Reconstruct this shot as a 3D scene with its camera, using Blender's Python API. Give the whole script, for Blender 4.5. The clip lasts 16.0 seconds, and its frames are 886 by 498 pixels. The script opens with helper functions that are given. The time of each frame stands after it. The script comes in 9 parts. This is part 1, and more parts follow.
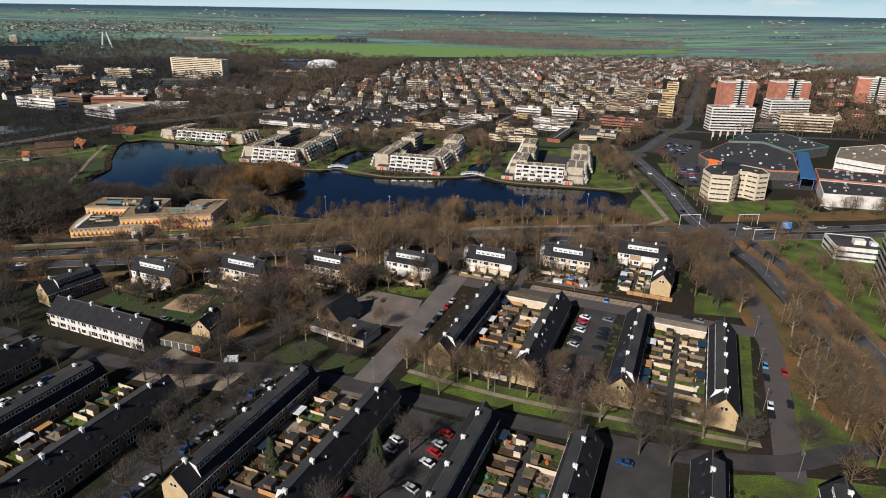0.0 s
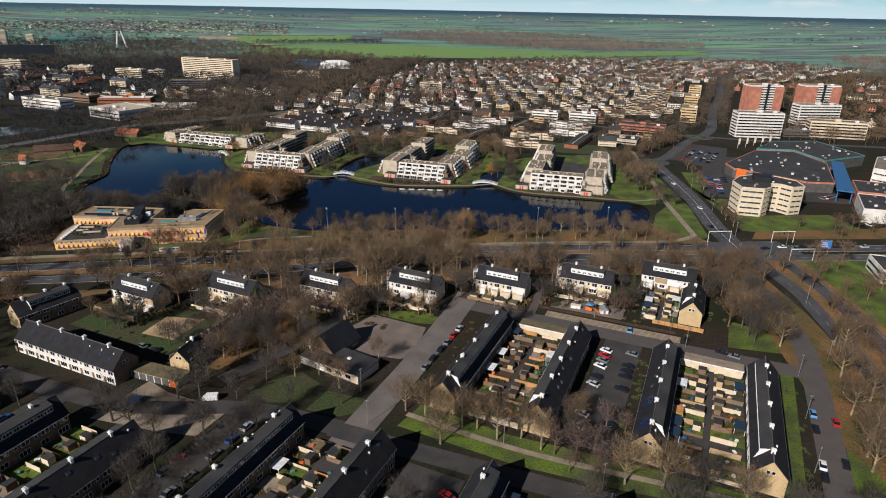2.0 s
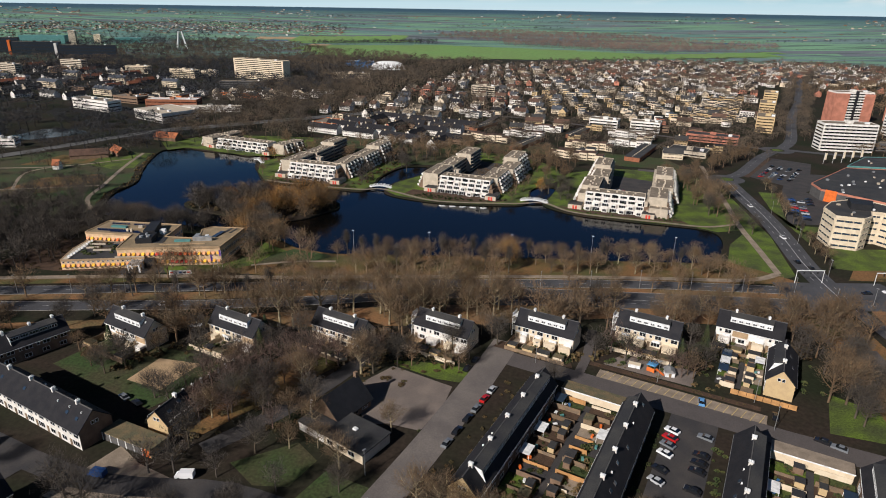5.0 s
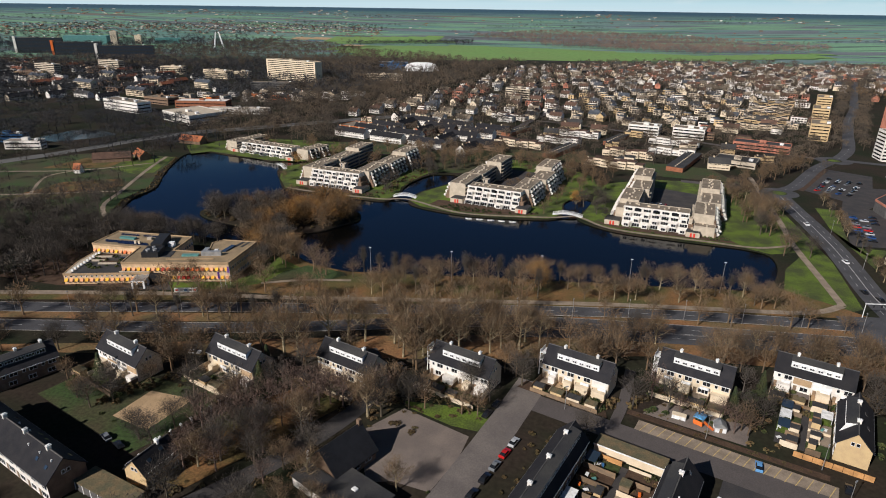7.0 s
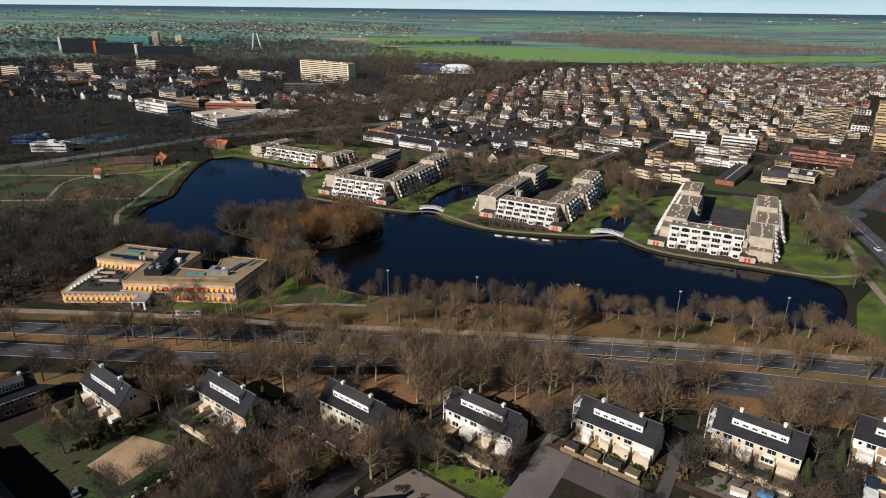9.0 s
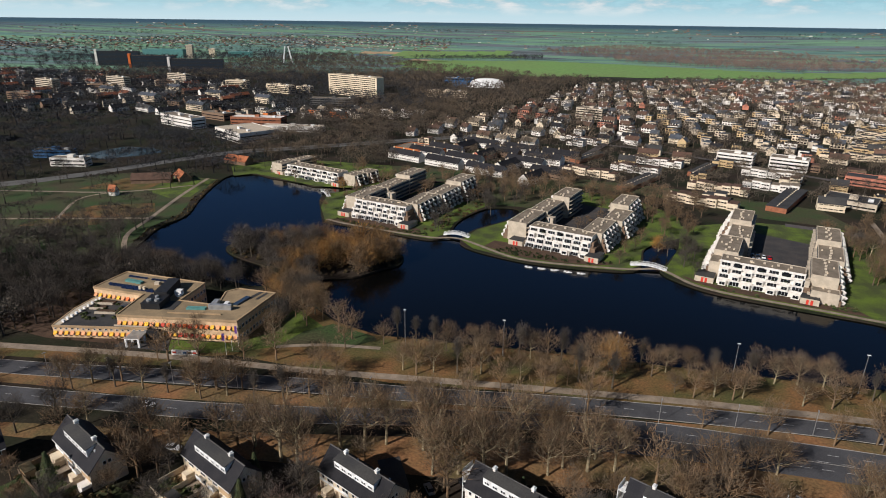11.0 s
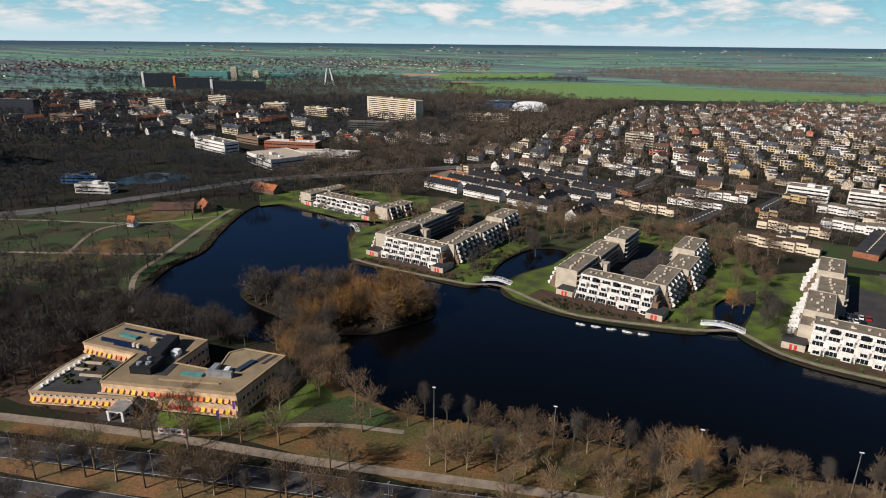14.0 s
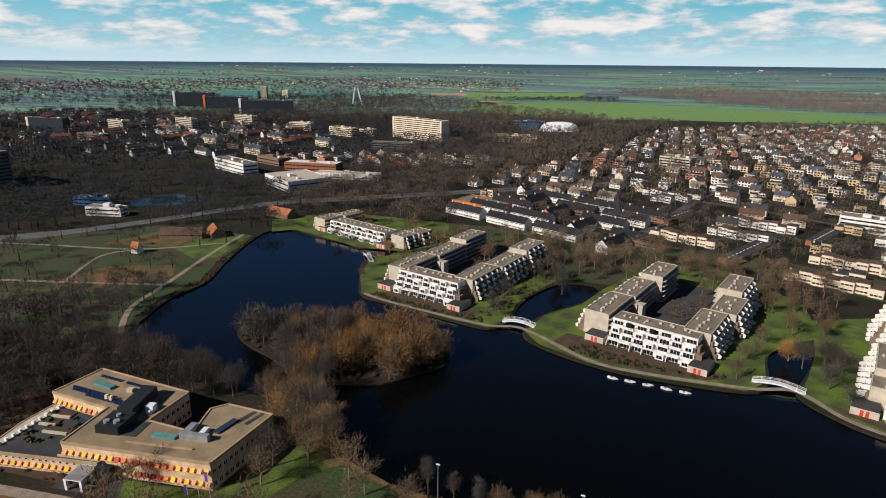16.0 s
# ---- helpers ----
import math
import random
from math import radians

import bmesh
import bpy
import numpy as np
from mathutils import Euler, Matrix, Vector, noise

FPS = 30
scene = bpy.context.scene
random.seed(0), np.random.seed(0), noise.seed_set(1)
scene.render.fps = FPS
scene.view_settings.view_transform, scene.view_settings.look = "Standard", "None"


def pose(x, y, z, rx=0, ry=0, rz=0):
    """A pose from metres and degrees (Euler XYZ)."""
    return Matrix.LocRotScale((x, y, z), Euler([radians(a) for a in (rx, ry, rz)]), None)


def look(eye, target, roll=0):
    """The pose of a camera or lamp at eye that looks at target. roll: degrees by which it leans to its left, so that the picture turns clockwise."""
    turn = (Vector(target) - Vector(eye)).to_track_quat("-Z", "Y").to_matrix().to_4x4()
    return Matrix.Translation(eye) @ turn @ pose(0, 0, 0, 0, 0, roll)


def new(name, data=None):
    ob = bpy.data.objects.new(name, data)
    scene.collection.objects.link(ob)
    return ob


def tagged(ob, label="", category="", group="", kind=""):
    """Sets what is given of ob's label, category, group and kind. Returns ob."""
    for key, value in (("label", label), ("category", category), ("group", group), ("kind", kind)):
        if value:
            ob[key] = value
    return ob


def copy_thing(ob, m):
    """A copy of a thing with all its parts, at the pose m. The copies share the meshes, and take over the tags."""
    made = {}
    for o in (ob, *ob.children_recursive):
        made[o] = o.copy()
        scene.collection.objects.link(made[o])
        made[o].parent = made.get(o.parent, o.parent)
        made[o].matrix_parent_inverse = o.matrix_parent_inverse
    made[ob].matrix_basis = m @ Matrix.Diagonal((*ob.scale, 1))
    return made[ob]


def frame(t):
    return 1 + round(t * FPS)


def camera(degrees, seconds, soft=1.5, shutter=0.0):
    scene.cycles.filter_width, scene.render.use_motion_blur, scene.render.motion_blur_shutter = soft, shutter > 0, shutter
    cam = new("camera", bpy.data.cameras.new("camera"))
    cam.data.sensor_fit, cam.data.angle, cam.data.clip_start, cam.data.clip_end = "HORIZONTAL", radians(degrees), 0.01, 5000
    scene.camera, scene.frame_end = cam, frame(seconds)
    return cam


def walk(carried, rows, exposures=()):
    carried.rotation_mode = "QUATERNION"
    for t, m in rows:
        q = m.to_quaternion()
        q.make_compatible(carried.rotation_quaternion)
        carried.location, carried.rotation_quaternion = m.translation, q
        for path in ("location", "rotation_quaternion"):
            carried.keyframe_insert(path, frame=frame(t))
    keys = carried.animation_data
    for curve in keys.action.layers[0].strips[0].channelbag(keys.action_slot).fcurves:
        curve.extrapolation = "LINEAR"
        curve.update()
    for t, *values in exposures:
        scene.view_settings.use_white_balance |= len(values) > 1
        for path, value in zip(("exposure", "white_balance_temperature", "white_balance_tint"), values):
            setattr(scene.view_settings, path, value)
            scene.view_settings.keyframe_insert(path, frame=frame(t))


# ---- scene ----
cam = camera(71.91, 16.0, soft=1.0)
PATH = [
    (0, (0.01, -0.00, 111.99), (3.77, 92.93, 75.26), 0.97),
    (0.5, (0.43, 5.84, 111.67), (3.91, 98.79, 74.97), 1.07),
    (1, (1.27, 11.81, 111.60), (4.30, 104.78, 74.90), 1.08),
    (1.5, (2.28, 17.92, 111.44), (4.61, 110.92, 74.74), 1.09),
    (2, (3.51, 24.12, 111.33), (4.98, 117.13, 74.62), 1.11),
    (2.5, (4.83, 30.78, 111.42), (5.27, 123.75, 74.60), 1.02),
    (3, (5.93, 37.42, 111.31), (4.97, 130.39, 74.49), 1.02),
    (3.5, (7.26, 44.11, 111.30), (4.77, 137.04, 74.44), 0.95),
    (4, (8.19, 50.72, 111.13), (4.30, 143.59, 74.24), 0.97),
    (4.5, (8.96, 57.14, 111.13), (3.46, 149.93, 74.26), 0.96),
    (7, (11.58, 87.34, 111.11), (-0.83, 179.45, 74.20), 0.80),
    (7.5, (11.86, 93.89, 111.10), (-1.95, 185.79, 74.19), 0.80),
    (8, (11.99, 100.20, 111.02), (-3.28, 191.88, 74.14), 0.77),
    (8.5, (11.82, 106.94, 111.07), (-4.85, 198.37, 74.14), 0.75),
    (9, (11.56, 113.90, 110.75), (-6.40, 205.11, 73.89), 0.71),
    (11.5, (5.67, 146.31, 110.03), (-17.88, 237.14, 75.44), 0.76),
    (12, (3.78, 152.49, 109.90), (-20.75, 243.19, 75.68), 0.74),
    (12.5, (2.05, 158.52, 109.99), (-23.55, 249.12, 76.27), 0.75),
    (13, (0.51, 164.67, 109.82), (-26.24, 255.15, 76.67), 0.61),
    (13.5, (-1.11, 171.02, 109.98), (-28.88, 261.37, 77.34), 0.58),
    (14, (-2.41, 177.50, 109.95), (-31.29, 267.70, 77.86), 0.56),
    (14.5, (-3.50, 184.15, 110.06), (-33.50, 274.17, 78.50), 0.62),
    (15, (-4.15, 191.08, 109.97), (-35.34, 280.92, 79.05), 0.47),
    (15.5, (-4.94, 198.31, 109.49), (-37.33, 288.01, 79.42), 0.40),
    (16, (-6.34, 205.45, 109.45), (-39.87, 294.98, 80.12), 0.51),
]
walk(cam, [(t, look(eye, target, roll)) for t, eye, target, roll in PATH])

# ---------------------------------------------------------------- light
SUN_AZ, SUN_EL = 219.0, 33.0       # compass of the sun from +y clockwise, height
world = bpy.data.worlds.new("world")
scene.world = world
world.use_nodes = True
wt = world.node_tree
wt.nodes.clear()


def wnode(kind, operation=""):
    n = wt.nodes.new(kind)
    if operation:
        n.operation = operation
    return n


w_out = wnode("ShaderNodeOutputWorld")
w_bg = wnode("ShaderNodeBackground")
w_sky = wnode("ShaderNodeTexSky")
w_sky.sky_type = "NISHITA"
w_sky.sun_disc = False
w_sky.sun_elevation = radians(SUN_EL)
w_sky.sun_rotation = radians(SUN_AZ)
w_sky.air_density, w_sky.dust_density, w_sky.ozone_density = 1.0, 0.6, 2.0
# broken rows of flat cumulus towards the horizon
w_co = wnode("ShaderNodeTexCoord")
w_sep = wnode("ShaderNodeSeparateXYZ")
w_flat = wnode("ShaderNodeMapping")
w_flat.inputs["Scale"].default_value = (12.0, 12.0, 46.0)
w_noise = wnode("ShaderNodeTexNoise")
w_noise.inputs["Scale"].default_value = 1.0
w_noise.inputs["Detail"].default_value = 7.0
w_noise.inputs["Roughness"].default_value = 0.58
w_ramp = wnode("ShaderNodeValToRGB")
w_ramp.color_ramp.elements[0].position = 0.37
w_ramp.color_ramp.elements[0].color = (0, 0, 0, 1)
w_ramp.color_ramp.elements[1].position = 0.52
w_ramp.color_ramp.elements[1].color = (1, 1, 1, 1)
# the deck lies towards the horizon and thins out overhead
w_low = wnode("ShaderNodeMapRange")
w_low.inputs["From Min"].default_value, w_low.inputs["From Max"].default_value = 0.15, 0.22
w_low.inputs["To Min"].default_value, w_low.inputs["To Max"].default_value = 0.95, 0.0
w_cover = wnode("ShaderNodeMath", "MULTIPLY")
w_rim = wnode("ShaderNodeMapRange")
w_rim.inputs["From Min"].default_value, w_rim.inputs["From Max"].default_value = 0.006, 0.03
w_rimmed = wnode("ShaderNodeMath", "MULTIPLY")
# pale haze at the horizon, clear blue above it
w_haze = wnode("ShaderNodeMapRange")
w_haze.inputs["From Min"].default_value, w_haze.inputs["From Max"].default_value = 0.0, 0.24
w_haze.inputs["To Min"].default_value, w_haze.inputs["To Max"].default_value = 0.0, 1.0
w_hue = wnode("ShaderNodeValToRGB")
w_hue.color_ramp.elements[0].position, w_hue.color_ramp.elements[0].color = 0.0, (0.62, 0.80, 0.88, 1)
w_hue.color_ramp.elements[1].position, w_hue.color_ramp.elements[1].color = 1.0, (0.045, 0.13, 0.34, 1)
for p, c in ((0.14, (0.40, 0.70, 0.81, 1)), (0.32, (0.17, 0.55, 0.69, 1)), (0.62, (0.11, 0.40, 0.58, 1))):
    w_e = w_hue.color_ramp.elements.new(p)
    w_e.color = c
w_band = wnode("ShaderNodeVectorMath", "SCALE")
w_band.inputs["Scale"].default_value = 50.0
w_fade = wnode("ShaderNodeMapRange")
w_fade.inputs["From Min"].default_value, w_fade.inputs["From Max"].default_value = 0.40, 0.65
w_fade.inputs["To Min"].default_value, w_fade.inputs["To Max"].default_value = 1.0, 0.0
w_hmix = wnode("ShaderNodeMix")
w_hmix.data_type = "RGBA"
w_mix = wnode("ShaderNodeMix")
w_mix.data_type = "RGBA"
# thin cloud is bluish grey, its thick lit tops pinkish white
w_tone = wnode("ShaderNodeValToRGB")
w_tone.color_ramp.elements[0].position, w_tone.color_ramp.elements[0].color = 0.44, (0.30, 0.56, 0.68, 1)
w_tone.color_ramp.elements[1].position, w_tone.color_ramp.elements[1].color = 0.62, (0.98, 0.92, 0.90, 1)
w_lit = wnode("ShaderNodeVectorMath", "SCALE")
w_lit.inputs["Scale"].default_value = 50.0
wt.links.new(w_noise.outputs["Fac"], w_tone.inputs[0])
wt.links.new(w_tone.outputs[0], w_lit.inputs[0])
wt.links.new(w_lit.outputs[0], w_mix.inputs["B"])
wt.links.new(w_co.outputs["Generated"], w_sep.inputs[0])
wt.links.new(w_co.outputs["Generated"], w_flat.inputs["Vector"])
wt.links.new(w_flat.outputs[0], w_noise.inputs["Vector"])
wt.links.new(w_noise.outputs["Fac"], w_ramp.inputs[0])
wt.links.new(w_sep.outputs["Z"], w_low.inputs["Value"])
wt.links.new(w_sep.outputs["Z"], w_haze.inputs["Value"])
wt.links.new(w_ramp.outputs[0], w_cover.inputs[0])
wt.links.new(w_low.outputs[0], w_cover.inputs[1])
wt.links.new(w_sky.outputs[0], w_hmix.inputs["A"])
wt.links.new(w_haze.outputs[0], w_hue.inputs[0])
wt.links.new(w_hue.outputs[0], w_band.inputs[0])
wt.links.new(w_band.outputs[0], w_hmix.inputs["B"])
wt.links.new(w_sep.outputs["Z"], w_fade.inputs["Value"])
wt.links.new(w_fade.outputs[0], w_hmix.inputs["Factor"])
wt.links.new(w_sep.outputs["Z"], w_rim.inputs["Value"])
wt.links.new(w_cover.outputs[0], w_rimmed.inputs[0])
wt.links.new(w_rim.outputs[0], w_rimmed.inputs[1])
wt.links.new(w_rimmed.outputs[0], w_mix.inputs["Factor"])
wt.links.new(w_hmix.outputs["Result"], w_mix.inputs["A"])
wt.links.new(w_mix.outputs["Result"], w_bg.inputs["Color"])
w_bg.inputs["Strength"].default_value = 0.0168
wt.links.new(w_bg.outputs[0], w_out.inputs[0])

sun_data = bpy.data.lights.new("sun", "SUN")
sun_data.energy, sun_data.angle, sun_data.color = 5.0, radians(0.53), (1.0, 0.942, 0.905)
sun = new("sun", sun_data)
sun_dir = Vector((math.sin(radians(SUN_AZ)) * math.cos(radians(SUN_EL)), math.cos(radians(SUN_AZ)) * math.cos(radians(SUN_EL)), math.sin(radians(SUN_EL))))
sun.matrix_world = look(sun_dir * 400, (0, 0, 0))
scene.view_settings.exposure = 0.14

# ---------------------------------------------------------------- materials


def material(name, colour, rough=0.85, vary=0.25, scale=0.6, fine=8.0, second=None, bump=0.0, metal=0.0, spec=0.3, random_by=0.0, amount=0.5):
    """Two scales of noise over a base colour; second: a colour that the coarse noise blends in; random_by: change from piece to piece."""
    m = bpy.data.materials.new(name)
    m.use_nodes = True
    nt = m.node_tree
    b = nt.nodes["Principled BSDF"]
    b.inputs["Roughness"].default_value = rough
    b.inputs["Metallic"].default_value = metal
    b.inputs["Specular IOR Level"].default_value = spec
    geo = nt.nodes.new("ShaderNodeNewGeometry")
    n1 = nt.nodes.new("ShaderNodeTexNoise")
    n1.inputs["Scale"].default_value = scale
    n1.inputs["Detail"].default_value = 4
    n2 = nt.nodes.new("ShaderNodeTexNoise")
    n2.inputs["Scale"].default_value = fine
    n2.inputs["Detail"].default_value = 3
    for n in (n1, n2):
        nt.links.new(geo.outputs["Position"], n.inputs["Vector"])
    mix = nt.nodes.new("ShaderNodeMix")
    mix.data_type = "RGBA"
    c2 = second or tuple(c * 0.72 for c in colour)
    mix.inputs["A"].default_value = (*colour, 1)
    mix.inputs["B"].default_value = (*c2, 1)
    ramp = nt.nodes.new("ShaderNodeMapRange")
    ramp.inputs["From Min"].default_value, ramp.inputs["From Max"].default_value = 0.38, 0.62
    ramp.inputs["To Max"].default_value = amount * 2
    nt.links.new(n1.outputs["Fac"], ramp.inputs["Value"])
    nt.links.new(ramp.outputs[0], mix.inputs["Factor"])
    val = nt.nodes.new("ShaderNodeMapRange")
    val.inputs["From Min"].default_value, val.inputs["From Max"].default_value = 0.25, 0.75
    val.inputs["To Min"].default_value, val.inputs["To Max"].default_value = 1 - vary, 1 + vary
    nt.links.new(n2.outputs["Fac"], val.inputs["Value"])
    hsv = nt.nodes.new("ShaderNodeHueSaturation")
    nt.links.new(mix.outputs["Result"], hsv.inputs["Color"])
    if random_by:
        info = nt.nodes.new("ShaderNodeObjectInfo")
        r = nt.nodes.new("ShaderNodeMapRange")
        r.inputs["To Min"].default_value, r.inputs["To Max"].default_value = 1 - random_by, 1 + random_by
        nt.links.new(info.outputs["Random"], r.inputs["Value"])
        mul = nt.nodes.new("ShaderNodeMath")
        mul.operation = "MULTIPLY"
        nt.links.new(val.outputs[0], mul.inputs[0])
        nt.links.new(r.outputs[0], mul.inputs[1])
        nt.links.new(mul.outputs[0], hsv.inputs["Value"])
    else:
        nt.links.new(val.outputs[0], hsv.inputs["Value"])
    nt.links.new(hsv.outputs[0], b.inputs["Base Color"])
    if bump:
        bp = nt.nodes.new("ShaderNodeBump")
        bp.inputs["Strength"].default_value = bump
        bp.inputs["Distance"].default_value = 0.1
        nt.links.new(n2.outputs["Fac"], bp.inputs["Height"])
        nt.links.new(bp.outputs[0], b.inputs["Normal"])
    return m


M = {}
M["scrub"] = material("scrub_ground", (0.034, 0.032, 0.019), 1, 0.35, 0.05, 0.9, (0.055, 0.038, 0.026), 0.4)
M["lawn"] = material("lawn_grass", (0.088, 0.130, 0.016), 1, 0.45, 0.10, 1.7, (0.048, 0.060, 0.018), 0.3)
M["park"] = material("park_grass", (0.032, 0.056, 0.015), 1, 0.45, 0.05, 1.1, (0.050, 0.044, 0.021), 0.3)
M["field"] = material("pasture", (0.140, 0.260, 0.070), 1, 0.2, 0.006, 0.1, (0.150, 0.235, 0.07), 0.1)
M["leaf_litter"] = material("leaf_litter", (0.215, 0.105, 0.045), 1, 0.4, 0.07, 1.2, (0.105, 0.080, 0.034), 0.4)
M["asphalt"] = material("asphalt", (0.070, 0.070, 0.075), 0.9, 0.25, 0.10, 3, (0.050, 0.050, 0.054), 0.2)
M["street"] = material("brick_paving", (0.088, 0.076, 0.072), 0.9, 0.22, 0.2, 4, (0.078, 0.068, 0.064), 0.2)
M["parking"] = material("parking_paving", (0.038, 0.036, 0.037), 0.9, 0.25, 0.15, 4, (0.056, 0.050, 0.047), 0.2)
M["footway"] = material("footway_paving", (0.27, 0.215, 0.16), 0.9, 0.2, 0.3, 4, None, 0.2)
M["street_pale"] = material("worn_brick_street", (0.150, 0.130, 0.116), 0.9, 0.2, 0.12, 3, (0.115, 0.100, 0.092), 0.2)
M["square"] = material("square_paving", (0.185, 0.150, 0.126), 0.9, 0.18, 0.12, 3, (0.14, 0.115, 0.10), 0.2)
M["sand"] = material("sand", (0.42, 0.29, 0.17), 1, 0.15, 0.2, 2, (0.33, 0.23, 0.13), 0.2)
M["soil"] = material("bare_soil", (0.075, 0.045, 0.028), 1, 0.3, 0.3, 3, None, 0.4)
M["kerb"] = material("concrete_kerb", (0.35, 0.33, 0.30), 0.9)
M["paint_white"] = material("road_paint", (0.46, 0.46, 0.45), 0.8, 0.25, 1.0, 5)
M["paint_yellow"] = material("bay_paint", (0.55, 0.40, 0.16), 0.8, 0.25, 1.0, 5)
M["brick_yellow"] = material("yellow_brick", (0.52, 0.38, 0.20), 0.9, 0.12, 0.5, 9, (0.46, 0.33, 0.18), 0.2)
M["brick_red"] = material("red_brick", (0.30, 0.115, 0.06), 0.9, 0.18, 0.5, 9, None, 0.2)
# brown brick; also darkens walls that lie in shade
M["brick_brown"] = material("brown_brick_and_shade", (0.20, 0.13, 0.085), 0.9, 0.2, 0.5, 9, None, 0.2)
M["brick_pink"] = material("pink_brick", (0.50, 0.20, 0.13), 0.9, 0.1, 0.2, 5)
M["render_white"] = material("white_render", (0.74, 0.70, 0.64), 0.8, 0.10, 0.4, 6, (0.60, 0.56, 0.50), 0.1)
M["render_cream"] = material("cream_render", (0.66, 0.56, 0.41), 0.85, 0.1, 0.4, 6, (0.58, 0.47, 0.33), 0.1)
M["concrete"] = material("concrete", (0.50, 0.42, 0.32), 0.9, 0.12, 0.4, 5, (0.40, 0.34, 0.26), 0.2)
M["concrete_dark"] = material("dark_concrete", (0.10, 0.095, 0.09), 0.9, 0.15, 0.4, 5)
M["tiles"] = material("dark_roof_tiles", (0.015, 0.015, 0.018), 0.85, 0.3, 0.35, 6, (0.022, 0.021, 0.023), 0.5, spec=0.2, random_by=0.18)
M["tiles_red"] = material("red_roof_tiles", (0.36, 0.12, 0.05), 0.8, 0.2, 0.4, 5, None, 0.3)
M["tiles_rust"] = material("rust_roof_tiles", (0.21, 0.075, 0.04), 0.85, 0.2, 0.4, 5, None, 0.3)
M["tiles_brown"] = material("brown_roof_tiles", (0.105, 0.060, 0.042), 0.85, 0.2, 0.4, 5, None, 0.3, random_by=0.3)
M["gravel_roof"] = material("gravel_roof", (0.215, 0.175, 0.130), 1, 0.25, 0.25, 5, (0.15, 0.122, 0.09), 0.2)
# grey with a blue cast: the sky's reflection on roofs, held in the colour
M["slate"] = material("sky_tinted_slate", (0.075, 0.085, 0.10), 0.55, 0.25, 0.3, 4, (0.05, 0.055, 0.065), 0.3)
M["felt_roof"] = material("black_roofing_felt", (0.030, 0.030, 0.032), 0.8, 0.25, 0.12, 3, (0.05, 0.048, 0.045), 0.2)
M["moss_roof"] = material("mossy_roof", (0.15, 0.11, 0.06), 1, 0.3, 0.4, 3, (0.09, 0.085, 0.05), 0.3)
M["white"] = material("white_paint", (0.80, 0.80, 0.78), 0.6, 0.05, 0.8, 5)
M["timber"] = material("fence_timber", (0.20, 0.135, 0.08), 0.9, 0.25, 0.5, 6, (0.13, 0.095, 0.065), 0.2, random_by=0.3)
M["tan_roof"] = material("tan_roof_gravel", (0.28, 0.205, 0.12), 1, 0.25, 0.2, 5, (0.20, 0.15, 0.09), 0.2)
M["peach"] = material("peach_render", (0.72, 0.50, 0.30), 0.85, 0.1, 0.4, 6)
M["litter_green"] = material("mossy_leaf_litter", (0.165, 0.084, 0.032), 1, 0.45, 0.07, 1.4, (0.070, 0.066, 0.020), 0.4)
M["timber_orange"] = material("new_timber", (0.50, 0.26, 0.10), 0.85, 0.2, 0.5, 6)
M["bark"] = material("bark", (0.105, 0.080, 0.055), 1, 0.25, 0.8, 6, (0.075, 0.065, 0.045), 0.3)
M["bark_light"] = material("pale_bark", (0.34, 0.275, 0.165), 1, 0.25, 0.8, 6, (0.14, 0.12, 0.075), 0.3)
M["twig"] = material("bare_twigs", (0.165, 0.104, 0.056), 1, 0.25, 0.3, 3, (0.105, 0.078, 0.052), 0, random_by=0.25)
M["twig_plum"] = material("reddish_twigs", (0.135, 0.088, 0.068), 1, 0.3, 0.3, 3, (0.085, 0.062, 0.050), 0)
M["twig_grey"] = material("grey_twigs", (0.074, 0.060, 0.048), 1, 0.25, 0.3, 3, (0.054, 0.047, 0.040), 0, random_by=0.25)
M["twig_orange"] = material("russet_twigs", (0.33, 0.165, 0.045), 1, 0.3, 0.10, 3, (0.13, 0.085, 0.045), 0, random_by=0.3)
M["bush"] = material("evergreen_leaves", (0.026, 0.042, 0.014), 0.9, 0.4, 0.5, 4, (0.06, 0.065, 0.02), 0, random_by=0.35)
M["conifer"] = material("conifer_needles", (0.030, 0.045, 0.020), 0.95, 0.4, 0.5, 4, (0.05, 0.055, 0.02), 0, random_by=0.3)
M["shrub_brown"] = material("winter_shrub", (0.12, 0.075, 0.035), 1, 0.35, 0.5, 4, (0.085, 0.07, 0.03), 0, random_by=0.35)
# paler twigs for distant woods: the haze's lightening is in the base colour
M["twig_far"] = material("haze_pale_bare_wood", (0.215, 0.150, 0.122), 1, 0.3, 0.02, 0.2, (0.135, 0.105, 0.092), 0)
M["twig_wood"] = material("brown_bare_wood", (0.115, 0.086, 0.059), 1, 0.4, 0.03, 0.3, (0.064, 0.053, 0.042), 0)
# blue-dark twigs: western shade and distance haze painted into the colour
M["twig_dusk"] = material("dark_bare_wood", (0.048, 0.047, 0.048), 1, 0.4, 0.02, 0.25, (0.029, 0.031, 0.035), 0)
M["asphalt_pale"] = material("worn_asphalt", (0.115, 0.112, 0.106), 0.9, 0.15, 0.1, 2, (0.085, 0.083, 0.08), 0.2)
M["school_orange"] = material("orange_brick", (0.58, 0.17, 0.05), 0.9, 0.15, 0.3, 4)
M["metal_grey"] = material("galvanised_steel", (0.45, 0.45, 0.44), 0.5, 0.08, 0.5, 5, metal=0.6)
M["black"] = material("black_cladding", (0.018, 0.018, 0.020), 0.6, 0.2, 0.5, 4)
M["tyre"] = material("tyre_rubber", (0.02, 0.02, 0.02), 0.9)
